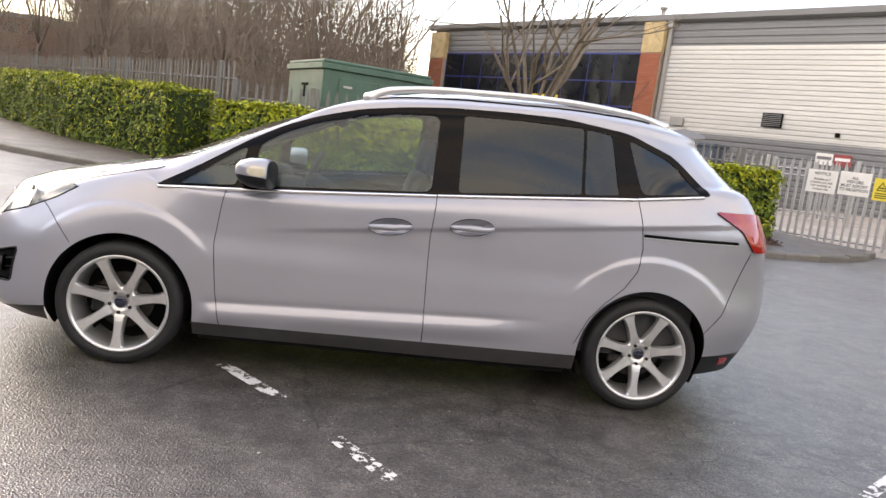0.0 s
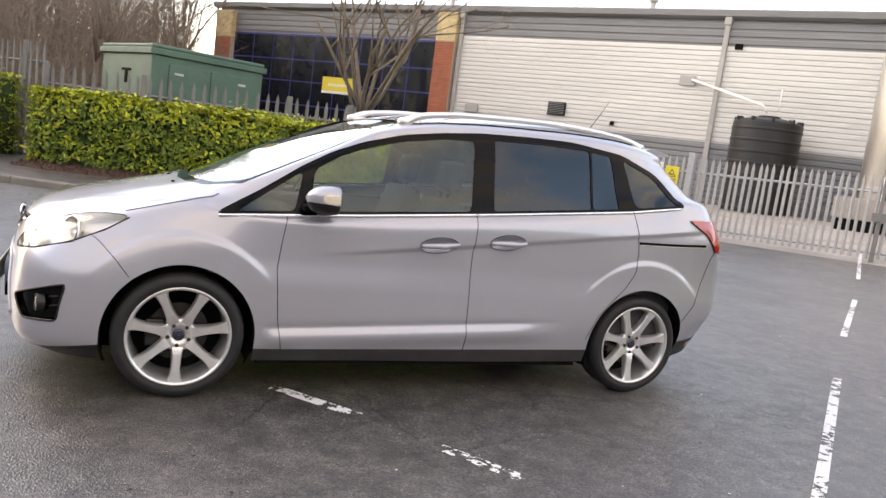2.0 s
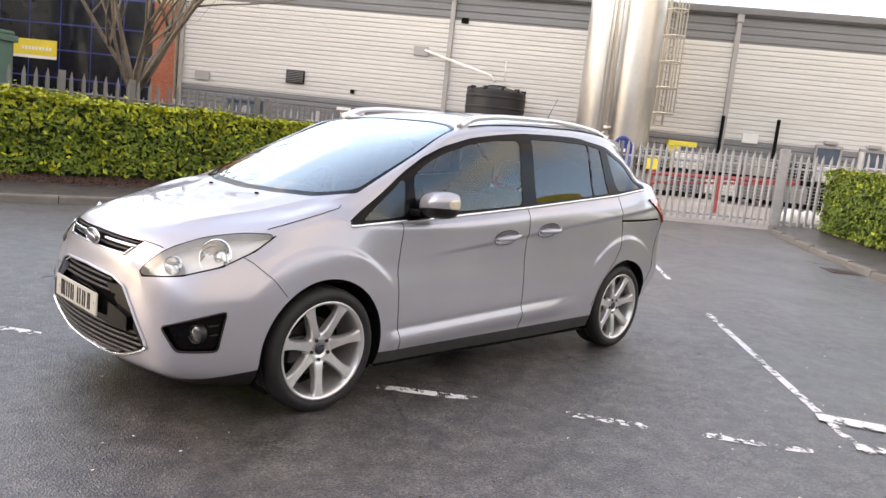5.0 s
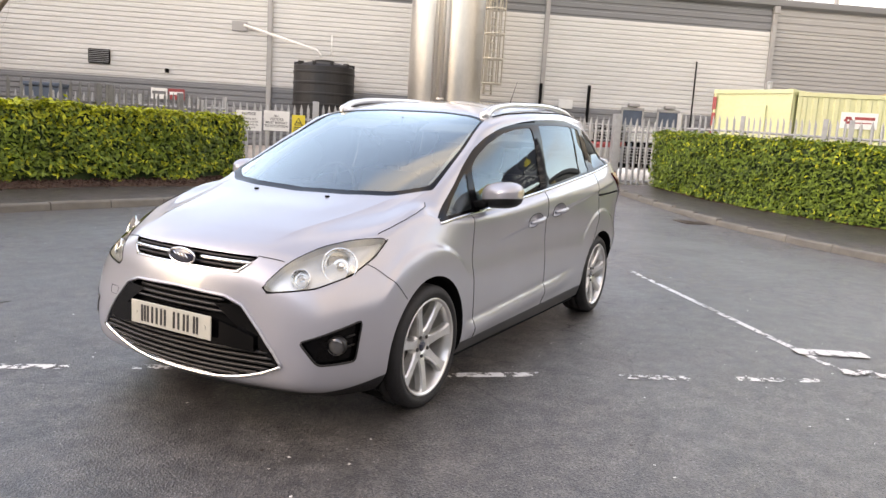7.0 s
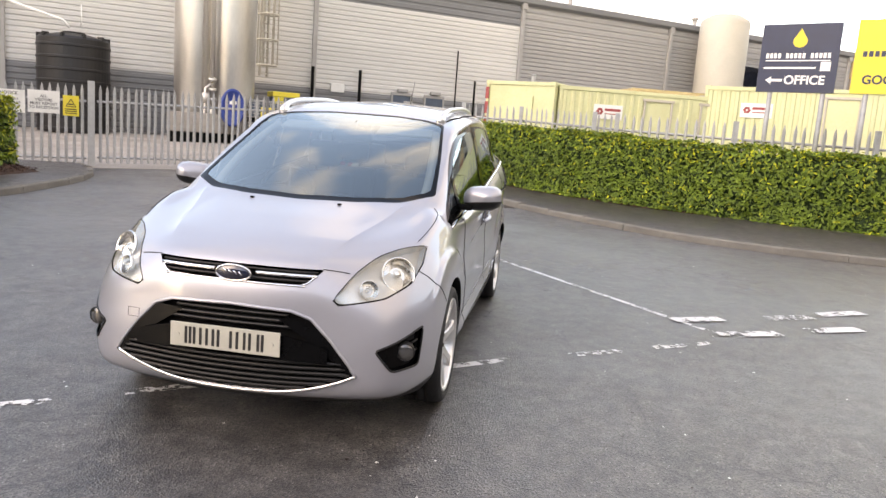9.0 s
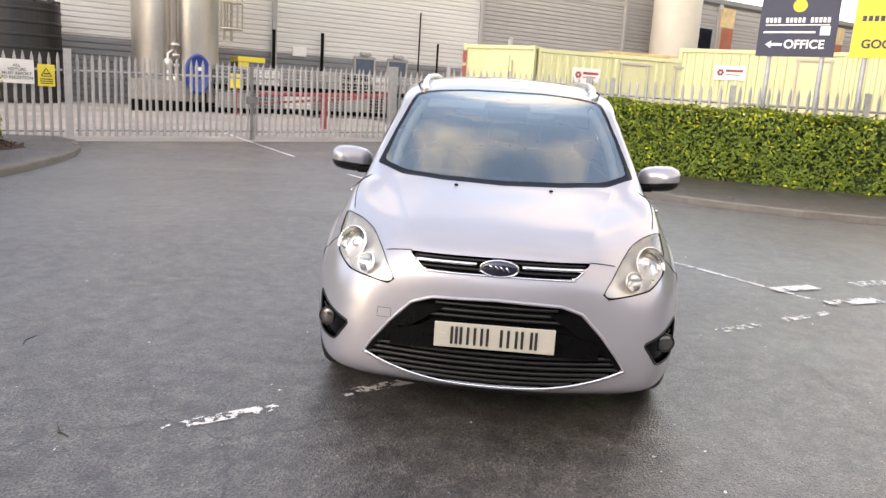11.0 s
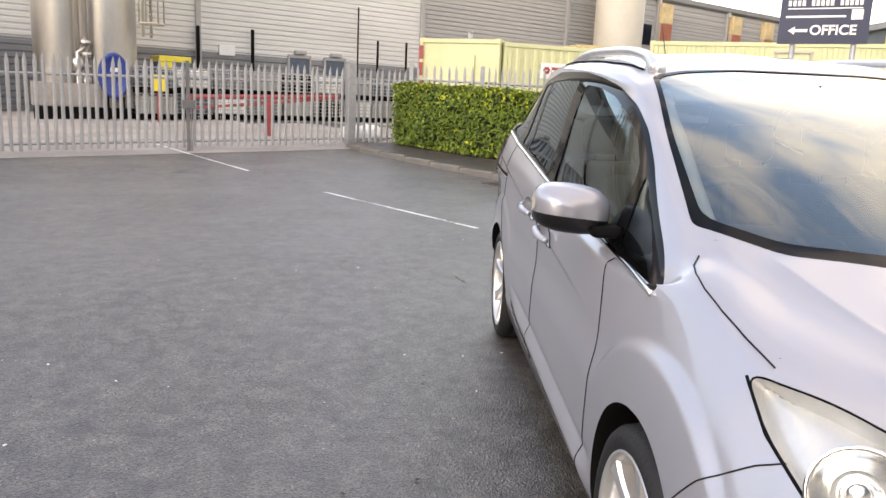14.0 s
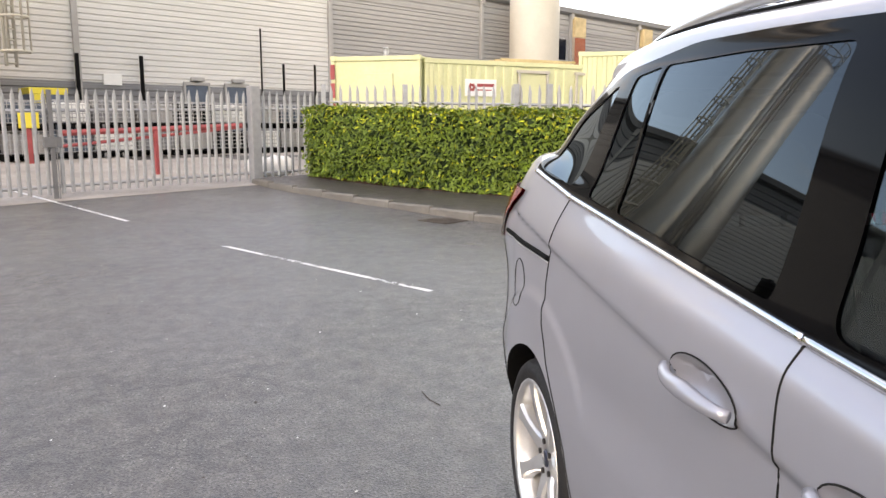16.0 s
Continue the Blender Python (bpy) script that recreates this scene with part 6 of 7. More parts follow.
FOG = rounded([(-.505, .468), (-.238, .558), (-.262, .372), (-.42, .365)], 4, 0.02)
region("fog_recess", FOG, SLANT, lambda m: (m[..., 0] < -1.5) & (m[..., 1] > .4), low)
UPPER = rounded([(-.3, .818), (.405, .815), (.335, .748), (-.3, .738)], 4, 0.015)
region("upper_grille", UPPER, FRONT, lambda m: m[..., 0] < -1.9)
MOUTH = [(.285, .628), (.375, .600), (.470, .505), (.550, .405), (.588, .345)]      # the side edge of the lower grille
LOWER = rounded([(-.3, .638)] + MOUTH + [(.47, .285), (.25, .248), (-.3, .235)], 4, 0.02)
region("lower_grille", LOWER, FRONT, lambda m: m[..., 0] < -1.7, low)
region("front_lip", [(-2.3, .1), (-1.6, .1), (-1.6, .300), (-1.78, .272), (-2.06, .222), (-2.3, .195)], SIDE, lambda m: m[..., 0] < -1.5, low)
region("rear_valance", [(1.6, .1), (2.4, .1), (2.4, .375), (1.6, .335)], SIDE, lambda m: m[..., 0] > 1.6, low)
region("tail_lamp", rounded([(1.705, 1.166), (1.99, 1.172), (2.075, 1.10), (2.075, .965), (1.955, .970), (1.875, 1.075)], 4, 0.02), SIDE, lambda m: (m[..., 0] > 1.6) & (m[..., 1] > .52))
for wx in (WHEEL_F, WHEEL_B):
    ring = [(wx + ARCH_R * math.cos(a), HUB_Z + ARCH_R * math.sin(a)) for a in np.linspace(0, math.tau, 72, endpoint=False)]
    region("gone", ring, SIDE, lambda m: m[..., 1] > 0.45)
for wx in (WHEEL_F, WHEEL_B):
    region("gone", [(wx - ARCH_R, 0), (wx + ARCH_R, 0), (wx + ARCH_R, HUB_Z), (wx - ARCH_R, HUB_Z)], SIDE, lambda m: (m[..., 1] > 0.45) & (np.abs(m[..., 0] - wx) < ARCH_R))

car = empty("car", Matrix.Identity(4), "silver-lilac people carrier parked on wet tarmac over faded bay lines", "car")


def shell(name, label, mat, sides=(1, -1), offset=0.0, note="", parent=None, fair=""):
    """The cells of one part as a smooth mesh; sides: the left (-1) and the right half (1) of the car."""
    js, is_ = np.nonzero(LABEL == label)
    quads = np.stack([js * NU + is_, js * NU + is_ + 1, (js + 1) * NU + is_ + 1, (js + 1) * NU + is_], 1)
    used, back = np.unique(quads, return_inverse=True)
    quads = back.reshape(-1, 4)
    v, n = GRID.reshape(-1, 3)[used], NORM.reshape(-1, 3)[used]
    if fair:                                                     # glass is one even curve: smooth its normals
        x, y, z = v.T
        one = np.ones_like(x)
        if fair == "side":
            base = np.stack([one, x, z, x * x, x * z], 1)
            n = np.stack([base @ np.linalg.lstsq(base, n[:, k], rcond=None)[0] for k in range(3)], 1)
        else:
            base, odd = np.stack([one, x, x * x, y * y, x * y * y], 1), np.stack([y, x * y, y ** 3], 1)
            n = np.stack([(odd if k == 1 else base) @ np.linalg.lstsq(odd if k == 1 else base, n[:, k], rcond=None)[0] for k in range(3)], 1)
        n = n / np.linalg.norm(n, axis=1, keepdims=True)
    v = v + n * offset
    vs, ns, fs = [], [], []
    for s in sides:
        k = np.array([1, s, 1])
        fs.append((quads if s > 0 else quads[:, ::-1]) + sum(len(a) for a in vs))
        vs.append(v * k)
        ns.append(n * k)
    vs, ns, fs = np.concatenate(vs), np.concatenate(ns), np.concatenate(fs)
    a, b, c = (vs[fs[:, i]] for i in (0, 1, 2))
    if (np.cross(b - a, c - a) * ns[fs[:, 0]]).sum() < 0:
        fs = fs[:, ::-1]
    me = bpy.data.meshes.new(name)
    me.from_pydata(vs.tolist(), [], fs.tolist())
    me.materials.append(mat)
    me.polygons.foreach_set("use_smooth", [True] * len(me.polygons))
    me.normals_split_custom_set_from_vertices(ns.tolist())
    ob = new(name, me)
    ob.parent = parent or car
    return tagged(ob, note)


def on_skin(view, pts, side=1, lift=0.0, where=None):
    """Places on the car's skin that show at the given (u, v) of a view."""
    flat = GRID.reshape(-1, 3)
    ok = where(flat) if where else flat[:, 1] > -1
    src, nrm = flat[ok], NORM.reshape(-1, 3)[ok]
    gu, gv = GU.reshape(-1, 3)[ok], GV.reshape(-1, 3)[ok]
    pr = src @ view.T
    out = []
    for p in pts:
        k = np.argmin(((pr - p) ** 2).sum(1))
        jac = np.stack([view @ gu[k], view @ gv[k]], 1)
        step = np.zeros(3)
        if abs(np.linalg.det(jac)) > 1e-7:
            a, b = np.clip(np.linalg.solve(jac, np.asarray(p) - pr[k]), -1.5, 1.5)
            step = gu[k] * a + gv[k] * b
        q = src[k] + step + nrm[k] * lift
        out.append(Vector((q[0], q[1] * side, q[2])))
    return out


def dense(pts, step=0.02, closed=False):
    pts = [np.array(p, float) for p in pts]
    if closed:
        pts.append(pts[0])
    out = []
    for a, b in zip(pts, pts[1:]):
        n = max(1, int(np.linalg.norm(b - a) / step))
        out += [a + (b - a) * k / n for k in range(n)]
    return out if closed else out + [pts[-1]]


shell("body", "body", M_PAINT)
shell("hood", "hood", M_PAINT)
shell("windscreen", "windscreen", M_SCREEN, offset=-0.003, note="clear laminated windscreen", fair="top")
shell("windscreen_surround", "windscreen_surround", M_BLACKTRIM, note="black windscreen border")
shell("tailgate_glass", "tailgate_glass", M_PRIVACY, note="dark tinted rear screen")
shell("front_lip", "front_lip", M_PLASTIC, (1,), note="black plastic bumper lip")
shell("front_lip", "front_lip", M_PLASTIC, (-1,), note="black plastic bumper lip")
shell("rear_valance", "rear_valance", M_PLASTIC, note="black plastic rear valance")
for s in (-1, 1):
    for nm, key, mat, off, note in (
            ("front_door", "front_door", M_PAINT, 0, ""), ("rear_door", "rear_door", M_PAINT, 0, ""), ("sill", "sill", M_SILL, 0, "dark grey plastic sill"),
            ("window_surround", "window_surround", M_BLACKTRIM, 0, "gloss black window surround"),
            ("quarter_glass", "front_quarter_glass", M_GLASS, -.004, ""), ("front_door_glass", "front_door_glass", M_GLASS, -.004, "lightly tinted glass"),
            ("rear_door_glass", "rear_door_glass", M_PRIVACY, -.004, "dark privacy glass"), ("vent_glass", "rear_vent_glass", M_PRIVACY, -.004, "dark privacy glass"),
            ("rear_quarter_glass", "rear_quarter_glass", M_PRIVACY, -.004, "dark privacy glass"), ("tail_lamp", "tail_lamp", M_RED, .013, "red rear lamp")):
        shell(nm, key, mat, (s,), off, note, fair="side" if "glass" in key else "")


def seam(name, pts, view, side, r=0.0014, mat=None, lift=0.0, where=None, closed=False, flat=1.0, parent=None, fair=0):
    bm = bmesh.new()
    line = np.array(on_skin(view, dense(pts, 0.012, closed), side, lift + 0.0006, where), float)
    for _ in range(fair):                                        # a stiff strip bridges small hollows
        line[1:-1] = line[:-2] * .25 + line[1:-1] * .5 + line[2:] * .25
    tube(bm, line, r, 6, closed, flat)
    return part(name, bm, mat or M_GAP, parent or car, smooth=True)


wide = lambda p: p[:, 1] > 0.5                                  # noqa: E731
for s in (-1, 1):
    seam("door_gap", [p for p in FRONT_DOOR[:5]][1:], SIDE, s, 0.0020, where=wide)
    seam("door_gap", [(-.915, .97), (-.93, .87)], SIDE, s, 0.0020, where=wide)
    seam("door_gap", [(.183, .275), (.165, .70), (.161, .857), (.174, 1.07)], SIDE, s, 0.0020, where=wide)
    seam("door_gap", [(1.02, .36), (1.076, .505), (1.15, .60), (1.25, .70), (1.309, .80), (1.322, .92), (1.31, 1.0), (1.27, 1.18)], SIDE, s, 0.0020, where=wide)
    seam("bumper_gap", [(-1.655, .62), (-1.72, .70), (-1.80, .775), (-1.84, .80)], SIDE, s, 0.0016, lift=.0008, where=wide)
    seam("bumper_gap", [(1.74, .48), (1.83, .60), (1.90, .80), (1.95, .965)], SIDE, s, 0.0020, where=wide)
    seam("slide_rail", [(1.318, .995), (1.6, 1.0), (1.86, 1.01)], SIDE, s, 0.011, M_DARK, -.002, where=wide, flat=0.8)
    seam("slide_rail_edge", [(1.318, .983), (1.6, .988), (1.86, .998)], SIDE, s, 0.0018, M_ALLOY, .001, where=wide)
    seam("waist_moulding", [(-1.258, .949), (-.90, .976), (-.543, 1.004), (.170, 1.070)], SIDE, s, 0.009, M_CHROME, 0.003, wide, fair=60)
    seam("waist_moulding", [(.179, 1.071), (.80, 1.132), (1.262, 1.179)], SIDE, s, 0.009, M_CHROME, 0.003, wide, fair=60)
    seam("waist_moulding", [(1.268, 1.180), (1.64, 1.234)], SIDE, s, 0.009, M_CHROME, 0.003, wide, fair=60)
    if s > 0:
        seam("fuel_flap", [(1.64 + .075 * math.cos(a), .86 + .08 * math.sin(a)) for a in np.linspace(0, math.tau, 20, endpoint=False)], SIDE, s, 0.0018, where=wide, closed=True)
    seam("hood_gap", [(-1.69, .742), (-1.60, .760), (-1.50, .773), (-1.41, .778), (-1.34, .774), (-1.29, .762), (-1.255, .738)], TOP, s, 0.0019, lift=.0010, where=lambda p: p[:, 2] > .85)
    seam("hood_gap", [(.395, .8165), (.44, .812), (.48, .807), (.512, .801)], FRONT, s, 0.0020, lift=.0008, where=lambda p: (p[:, 2] > .79) & (p[:, 0] < -1.7))
    seam("headlamp_rim", HEADLAMP, SLANT, s, 0.0022, M_DARK, where=lambda p: (p[:, 0] < -1.4) & (p[:, 1] > .2), closed=True)
    seam("headlamp_seal", [(-.688, .69), (-.665, .668), (-.45, .70), (-.30, .752), (-.205, .825), (-.155, .895)], SLANT, s, 0.0036, M_DARK, -.0005, where=lambda p: (p[:, 0] < -1.4) & (p[:, 1] > .2))
    seam("roof_gap", [(-.20, .60), (.1, .645), (.6, .655), (1.1, .635), (1.35, .60)], TOP, s, 0.006, M_DARK, where=lambda p: p[:, 2] > 1.4)
    bm = bmesh.new()                                             # red reflector low on the rear corner
    cells = [[bm.verts.new(on_skin(SIDE, [(1.925 + .02 * i, .285 + .022 * j)], s, .004, wide)[0]) for i in range(4)] for j in range(3)]
    for a, b in zip(cells, cells[1:]):
        for k in range(3):
            bm.faces.new((a[k], a[k + 1], b[k + 1], b[k]))
    bmesh.ops.recalc_face_normals(bm, faces=bm.faces)
    bmesh.ops.solidify(bm, geom=list(bm.faces), thickness=.004)
    part("rear_reflector", bm, M_RED, car, "small red bumper reflector")
    for wx in (WHEEL_F, WHEEL_B):                               # wheel arch lips and liners
        bm = bmesh.new()
        a = np.linspace(-0.42, math.pi + 0.42, 60)
        ring = [(wx + ARCH_R * math.cos(t), HUB_Z + ARCH_R * math.sin(t)) for t in a]
        edge = on_skin(SIDE, ring, s, 0, wide)
        for k, t in enumerate(a):
            edge[k] = Vector((ring[k][0], edge[k].y, max(ring[k][1], 0.17)))
        rows = [edge] + [[Vector((wx + (p.x - wx) * f, s * y if y else p.y - s * 0.02, HUB_Z + (p.z - HUB_Z) * f)) for p in edge] for f, y in ((0.985, 0), (1.03, .80), (1.05, .52), (0.3, .50))]
        rows = [[bm.verts.new(p) for p in row] for row in rows]
        for ra, rb in zip(rows, rows[1:]):
            for k in range(len(a) - 1):
                bm.faces.new((ra[k], ra[k + 1], rb[k + 1], rb[k]))
        part("wheel_arch_liner", bm, M_DARK, car, "black wheel arch liner", True)

# upper grille, lower grille, plate and badge
def nose(y, z, lift=0.0):
    return on_skin(FRONT, [(abs(y), z)], 1 if y >= 0 else -1, lift, lambda p: p[:, 0] < -1.7)[0]


for nm, key in (("upper_grille", "upper_grille"), ("lower_grille", "lower_grille")):
    shell(nm, key, M_DARK, offset=-0.03, note="black grille recess")


def nose_bar(name, z, half, r, mat, lift, drop=0.0, flat=1.0, bow=0.0):
    bm = bmesh.new()
    ys = np.linspace(-half, half, 41)
    tube(bm, [nose(y, z + drop * (1 - (y / half) ** 2) * -1 + bow * (y / half) ** 2, lift) for y in ys], r, 8, flat=flat)
    return part(name, bm, mat, car, smooth=True)


for y0, y1 in ((-.37, -.10), (.10, .37)):
    bm = bmesh.new()
    tube(bm, [nose(y, .785, 0.0) for y in np.linspace(y0, y1, 16)], 0.010, 8, flat=0.9)
    part("grille_bar", bm, M_CHROME, car, "bright chrome bar", True)
nose_bar("grille_bar", .765, .36, .007, M_PLASTIC, -.012)
nose_bar("grille_bar", .805, .38, .006, M_PLASTIC, -.012)
bm = bmesh.new()
tube(bm, [nose(y, z, 0.002) for y, z in dense(list(UPPER[UPPER[:, 0] > 0]) , 0.02) if z < .80] , 0.005, 6)
tube(bm, [nose(-y, z, 0.002) for y, z in dense(list(UPPER[UPPER[:, 0] > 0]), 0.02) if z < .80], 0.005, 6)
tube(bm, [nose(y, .741, 0.002) for y in np.linspace(-.335, .335, 31)], 0.005, 6)
part("grille_rim", bm, M_CHROME, car, smooth=True)
nose_bar("grille_bar", .608, .27, .007, M_PLASTIC, -.010)
nose_bar("grille_bar", .582, .31, .008, M_PLASTIC, -.006)
nose_bar("grille_bar", .556, .34, .008, M_PLASTIC, -.006)
for z, half in ((.40, .52), (.375, .54), (.35, .56), (.322, .52), (.296, .47), (.270, .36)):
    nose_bar("grille_bar", z, half, .009, M_PLASTIC, -.004, drop=0.008)
bm = bmesh.new()                                                 # chrome lip under the lower grille
ys = np.linspace(-.585, .585, 61)
tube(bm, [nose(y, .232 + .115 * (abs(y) / .585) ** 2.6, 0.003) for y in ys], 0.0085, 8)
part("grille_lip", bm, M_CHROME, car, "bright chrome lower lip", True)
bm = bmesh.new()                                                 # bumper bar that carries the plate
ys = np.linspace(-.46, .46, 41)
for a, b in zip(ys, ys[1:]):
    lo = lambda y: .422 - .02 * (abs(y) / .46)                   # noqa: E731
    hi = lambda y: .545 - .075 * (abs(y) / .46) ** 2             # noqa: E731
    bm.faces.new([bm.verts.new(p) for p in (nose(a, lo(a), .004), nose(b, lo(b), .004), nose(b, hi(b), .004), nose(a, hi(a), .004))])
bmesh.ops.remove_doubles(bm, verts=bm.verts, dist=1e-4)
bmesh.ops.recalc_face_normals(bm, faces=bm.faces)
bmesh.ops.solidify(bm, geom=list(bm.faces), thickness=-0.018)
part("bumper_bar", bm, M_BLACKTRIM, car, "gloss black plate carrier")
for s in (-1, 1):                                                # side struts of the lower grille
    bm = bmesh.new()
    prev = None
    for w in np.linspace(0, 1, 14):
        z0 = .60 + (.345 - .60) * w
        y0 = float(np.interp(-z0, [-q[1] for q in MOUTH], [q[0] for q in MOUTH]))
        row = [bm.verts.new(nose(s * (y0 - k * (0.13 * (1 - w) + .015)), z0 - k * 0.01, 0.003)) for k in (0, .33, .66, 1)]
        if prev:
            for k in range(3):
                bm.faces.new((prev[k], prev[k + 1], row[k + 1], row[k]))
        prev = row
    bmesh.ops.recalc_face_normals(bm, faces=bm.faces)
    part("grille_strut", bm, M_BLACKTRIM, car, "gloss black grille corner", True)
bm = bmesh.new()                                                 # bright edge round the mouth
rim_line = dense([(0, .640), (.285, .630)] + MOUTH[1:], 0.02)
tube(bm, [nose(-y, z, 0.003) for y, z in rim_line[::-1]] + [nose(y, z, 0.003) for y, z in rim_line[1:]], 0.0075, 8)
part("mouth_rim", bm, M_PAINT, car, "rounded body-coloured lip round the lower grille", True)
px = nose(0, .485).x - 0.028
bm = bmesh.new()
box(bm, px - .012, px - .004, -.262, .262, .4285, .5405, 0.003)
plate = part("number_plate", bm, M_PLATE, car, "cream-white plate with plain dark bars")
for y0 in (.185, .165, .145, .115, .085, .055, .030, -.03, -.06, -.095, -.12, -.16, -.18):   # plain upright bars
    bm = bmesh.new()
    box(bm, px - .0145, px - .012, y0 - .006, y0 + .006, .445, .524)
    part("plate_bar", bm, M_INK, plate)
for y0 in (.225, -.225):
    bm = bmesh.new()
    cyl(bm, (px - .012, y0, .4845), (px - .016, y0, .4845), 0.009, n=12)
    part("plate_screw", bm, M_PLATE, plate)
bx = nose(0, .777).x
bm = bmesh.new()
lathe(bm, [(0.0, .012), (.062, .012), (.07, .006), (.074, 0)], 40, Matrix.Translation((bx - .012, 0, .777)) @ Matrix.Rotation(radians(-90), 4, "Y") @ Matrix.Diagonal((.5, 1.15, 1, 1)))
badge = part("badge", bm, M_BADGE, car, "dark blue oval badge with chrome edge", True)
bm = bmesh.new()
tube(bm, [(bx - .018, .083 * math.cos(a), .777 + .036 * math.sin(a)) for a in np.linspace(0, math.tau, 40, endpoint=False)], 0.005, 6, True)
for k in range(4):
    tube(bm, [(bx - .025, -.045 + .024 * k, .768 + .004 * k), (bx - .025, -.028 + .024 * k, .786 + .002 * k)], 0.0035, 6)
part("badge_rim", bm, M_CHROME, badge, smooth=True)

seam("tow_eye_cover", [(.468, .515), (.530, .515), (.530, .556), (.468, .556)], FRONT, 1, 0.0010, where=lambda p: p[:, 0] < -1.7, closed=True)

# headlamps, fog lamps
for s in (-1, 1):
    lamp = shell("headlamp", "headlamp_lens", M_LAMPGREY, (s,), -0.045, "clear halogen headlamp with chrome reflectors")
    lens = shell("lens", "headlamp_lens", M_LENS, (s,), 0.001, "clear lens", lamp)
    lens.visible_shadow = False
    bm = bmesh.new()                                             # inner wall of the housing
    ring = dense(HEADLAMP, 0.02, True)
    lamp_zone = lambda q: (q[:, 0] < -1.4) & (q[:, 1] > .2)      # noqa: E731
    ra, rb = ([bm.verts.new(p) for p in on_skin(SLANT, ring, s, d, lamp_zone)] for d in (-.002, -.048))
    for k in range(len(ring)):
        j = (k + 1) % len(ring)
        bm.faces.new((ra[k], ra[j], rb[j], rb[k]))
    part("housing_wall", bm, M_LAMPGREY, lamp, "", True)
    for (h, z), r in (((-.355, .800), .084), ((-.52, .742), .046)):
        p = on_skin(SLANT, [(h, z)], s, -0.016, lambda q: (q[:, 0] < -1.4) & (q[:, 1] > .2))[0]
        bm = bmesh.new()
        m = look(p, p + Vector((-0.82, s * 0.45, 0.30)))
        lathe(bm, [(r, 0.006), (r * .94, .012), (r * .9, .004), (r * .8, -.012), (r * .5, -.03), (r * .3, -.036), (r * .28, -.018), (r * .2, -.01), (0.001, -.008)], 28, m @ Matrix.Rotation(math.pi, 4, "Y"))
        part("reflector", bm, M_REFLECT, lamp, "round chrome reflector", True)
    fog = shell("fog_recess", "fog_recess", M_BLACKTRIM, (s,), -0.02, "black fog lamp surround")
    bm = bmesh.new()
    p = on_skin(SLANT, [(-.345, .452)], s, 0.0, lambda q: (q[:, 0] < -1.4) & (q[:, 1] > .4))[0]
    m = look(p, p + Vector((-1, s * 0.25, 0))) @ Matrix.Rotation(math.pi, 4, "Y")
    lathe(bm, [(.043, -.03), (.043, .003), (.040, .006), (.038, .002)], 28, m)
    part("fog_bezel", bm, M_PLASTIC, fog, "dark plastic ring", True)
    bm = bmesh.new()
    lathe(bm, [(.038, .0), (.03, .006), (.015, .009), (.001, .010)], 24, m)
    part("fog_lamp", bm, M_FOGGLASS, fog, "round fog lamp", True)
    for dz in (0.0, .045):
        seam("fog_louvre", [(-.300, .440 + dz), (-.262, .449 + dz)], SLANT, s, 0.0045, M_PLASTIC, -.012, where=lambda q: (q[:, 0] < -1.4) & (q[:, 1] > .4), parent=fog)
    seam("fog_rim", FOG, SLANT, s, 0.005, M_PLASTIC, where=lambda q: (q[:, 0] < -1.4) & (q[:, 1] > .4), closed=True)


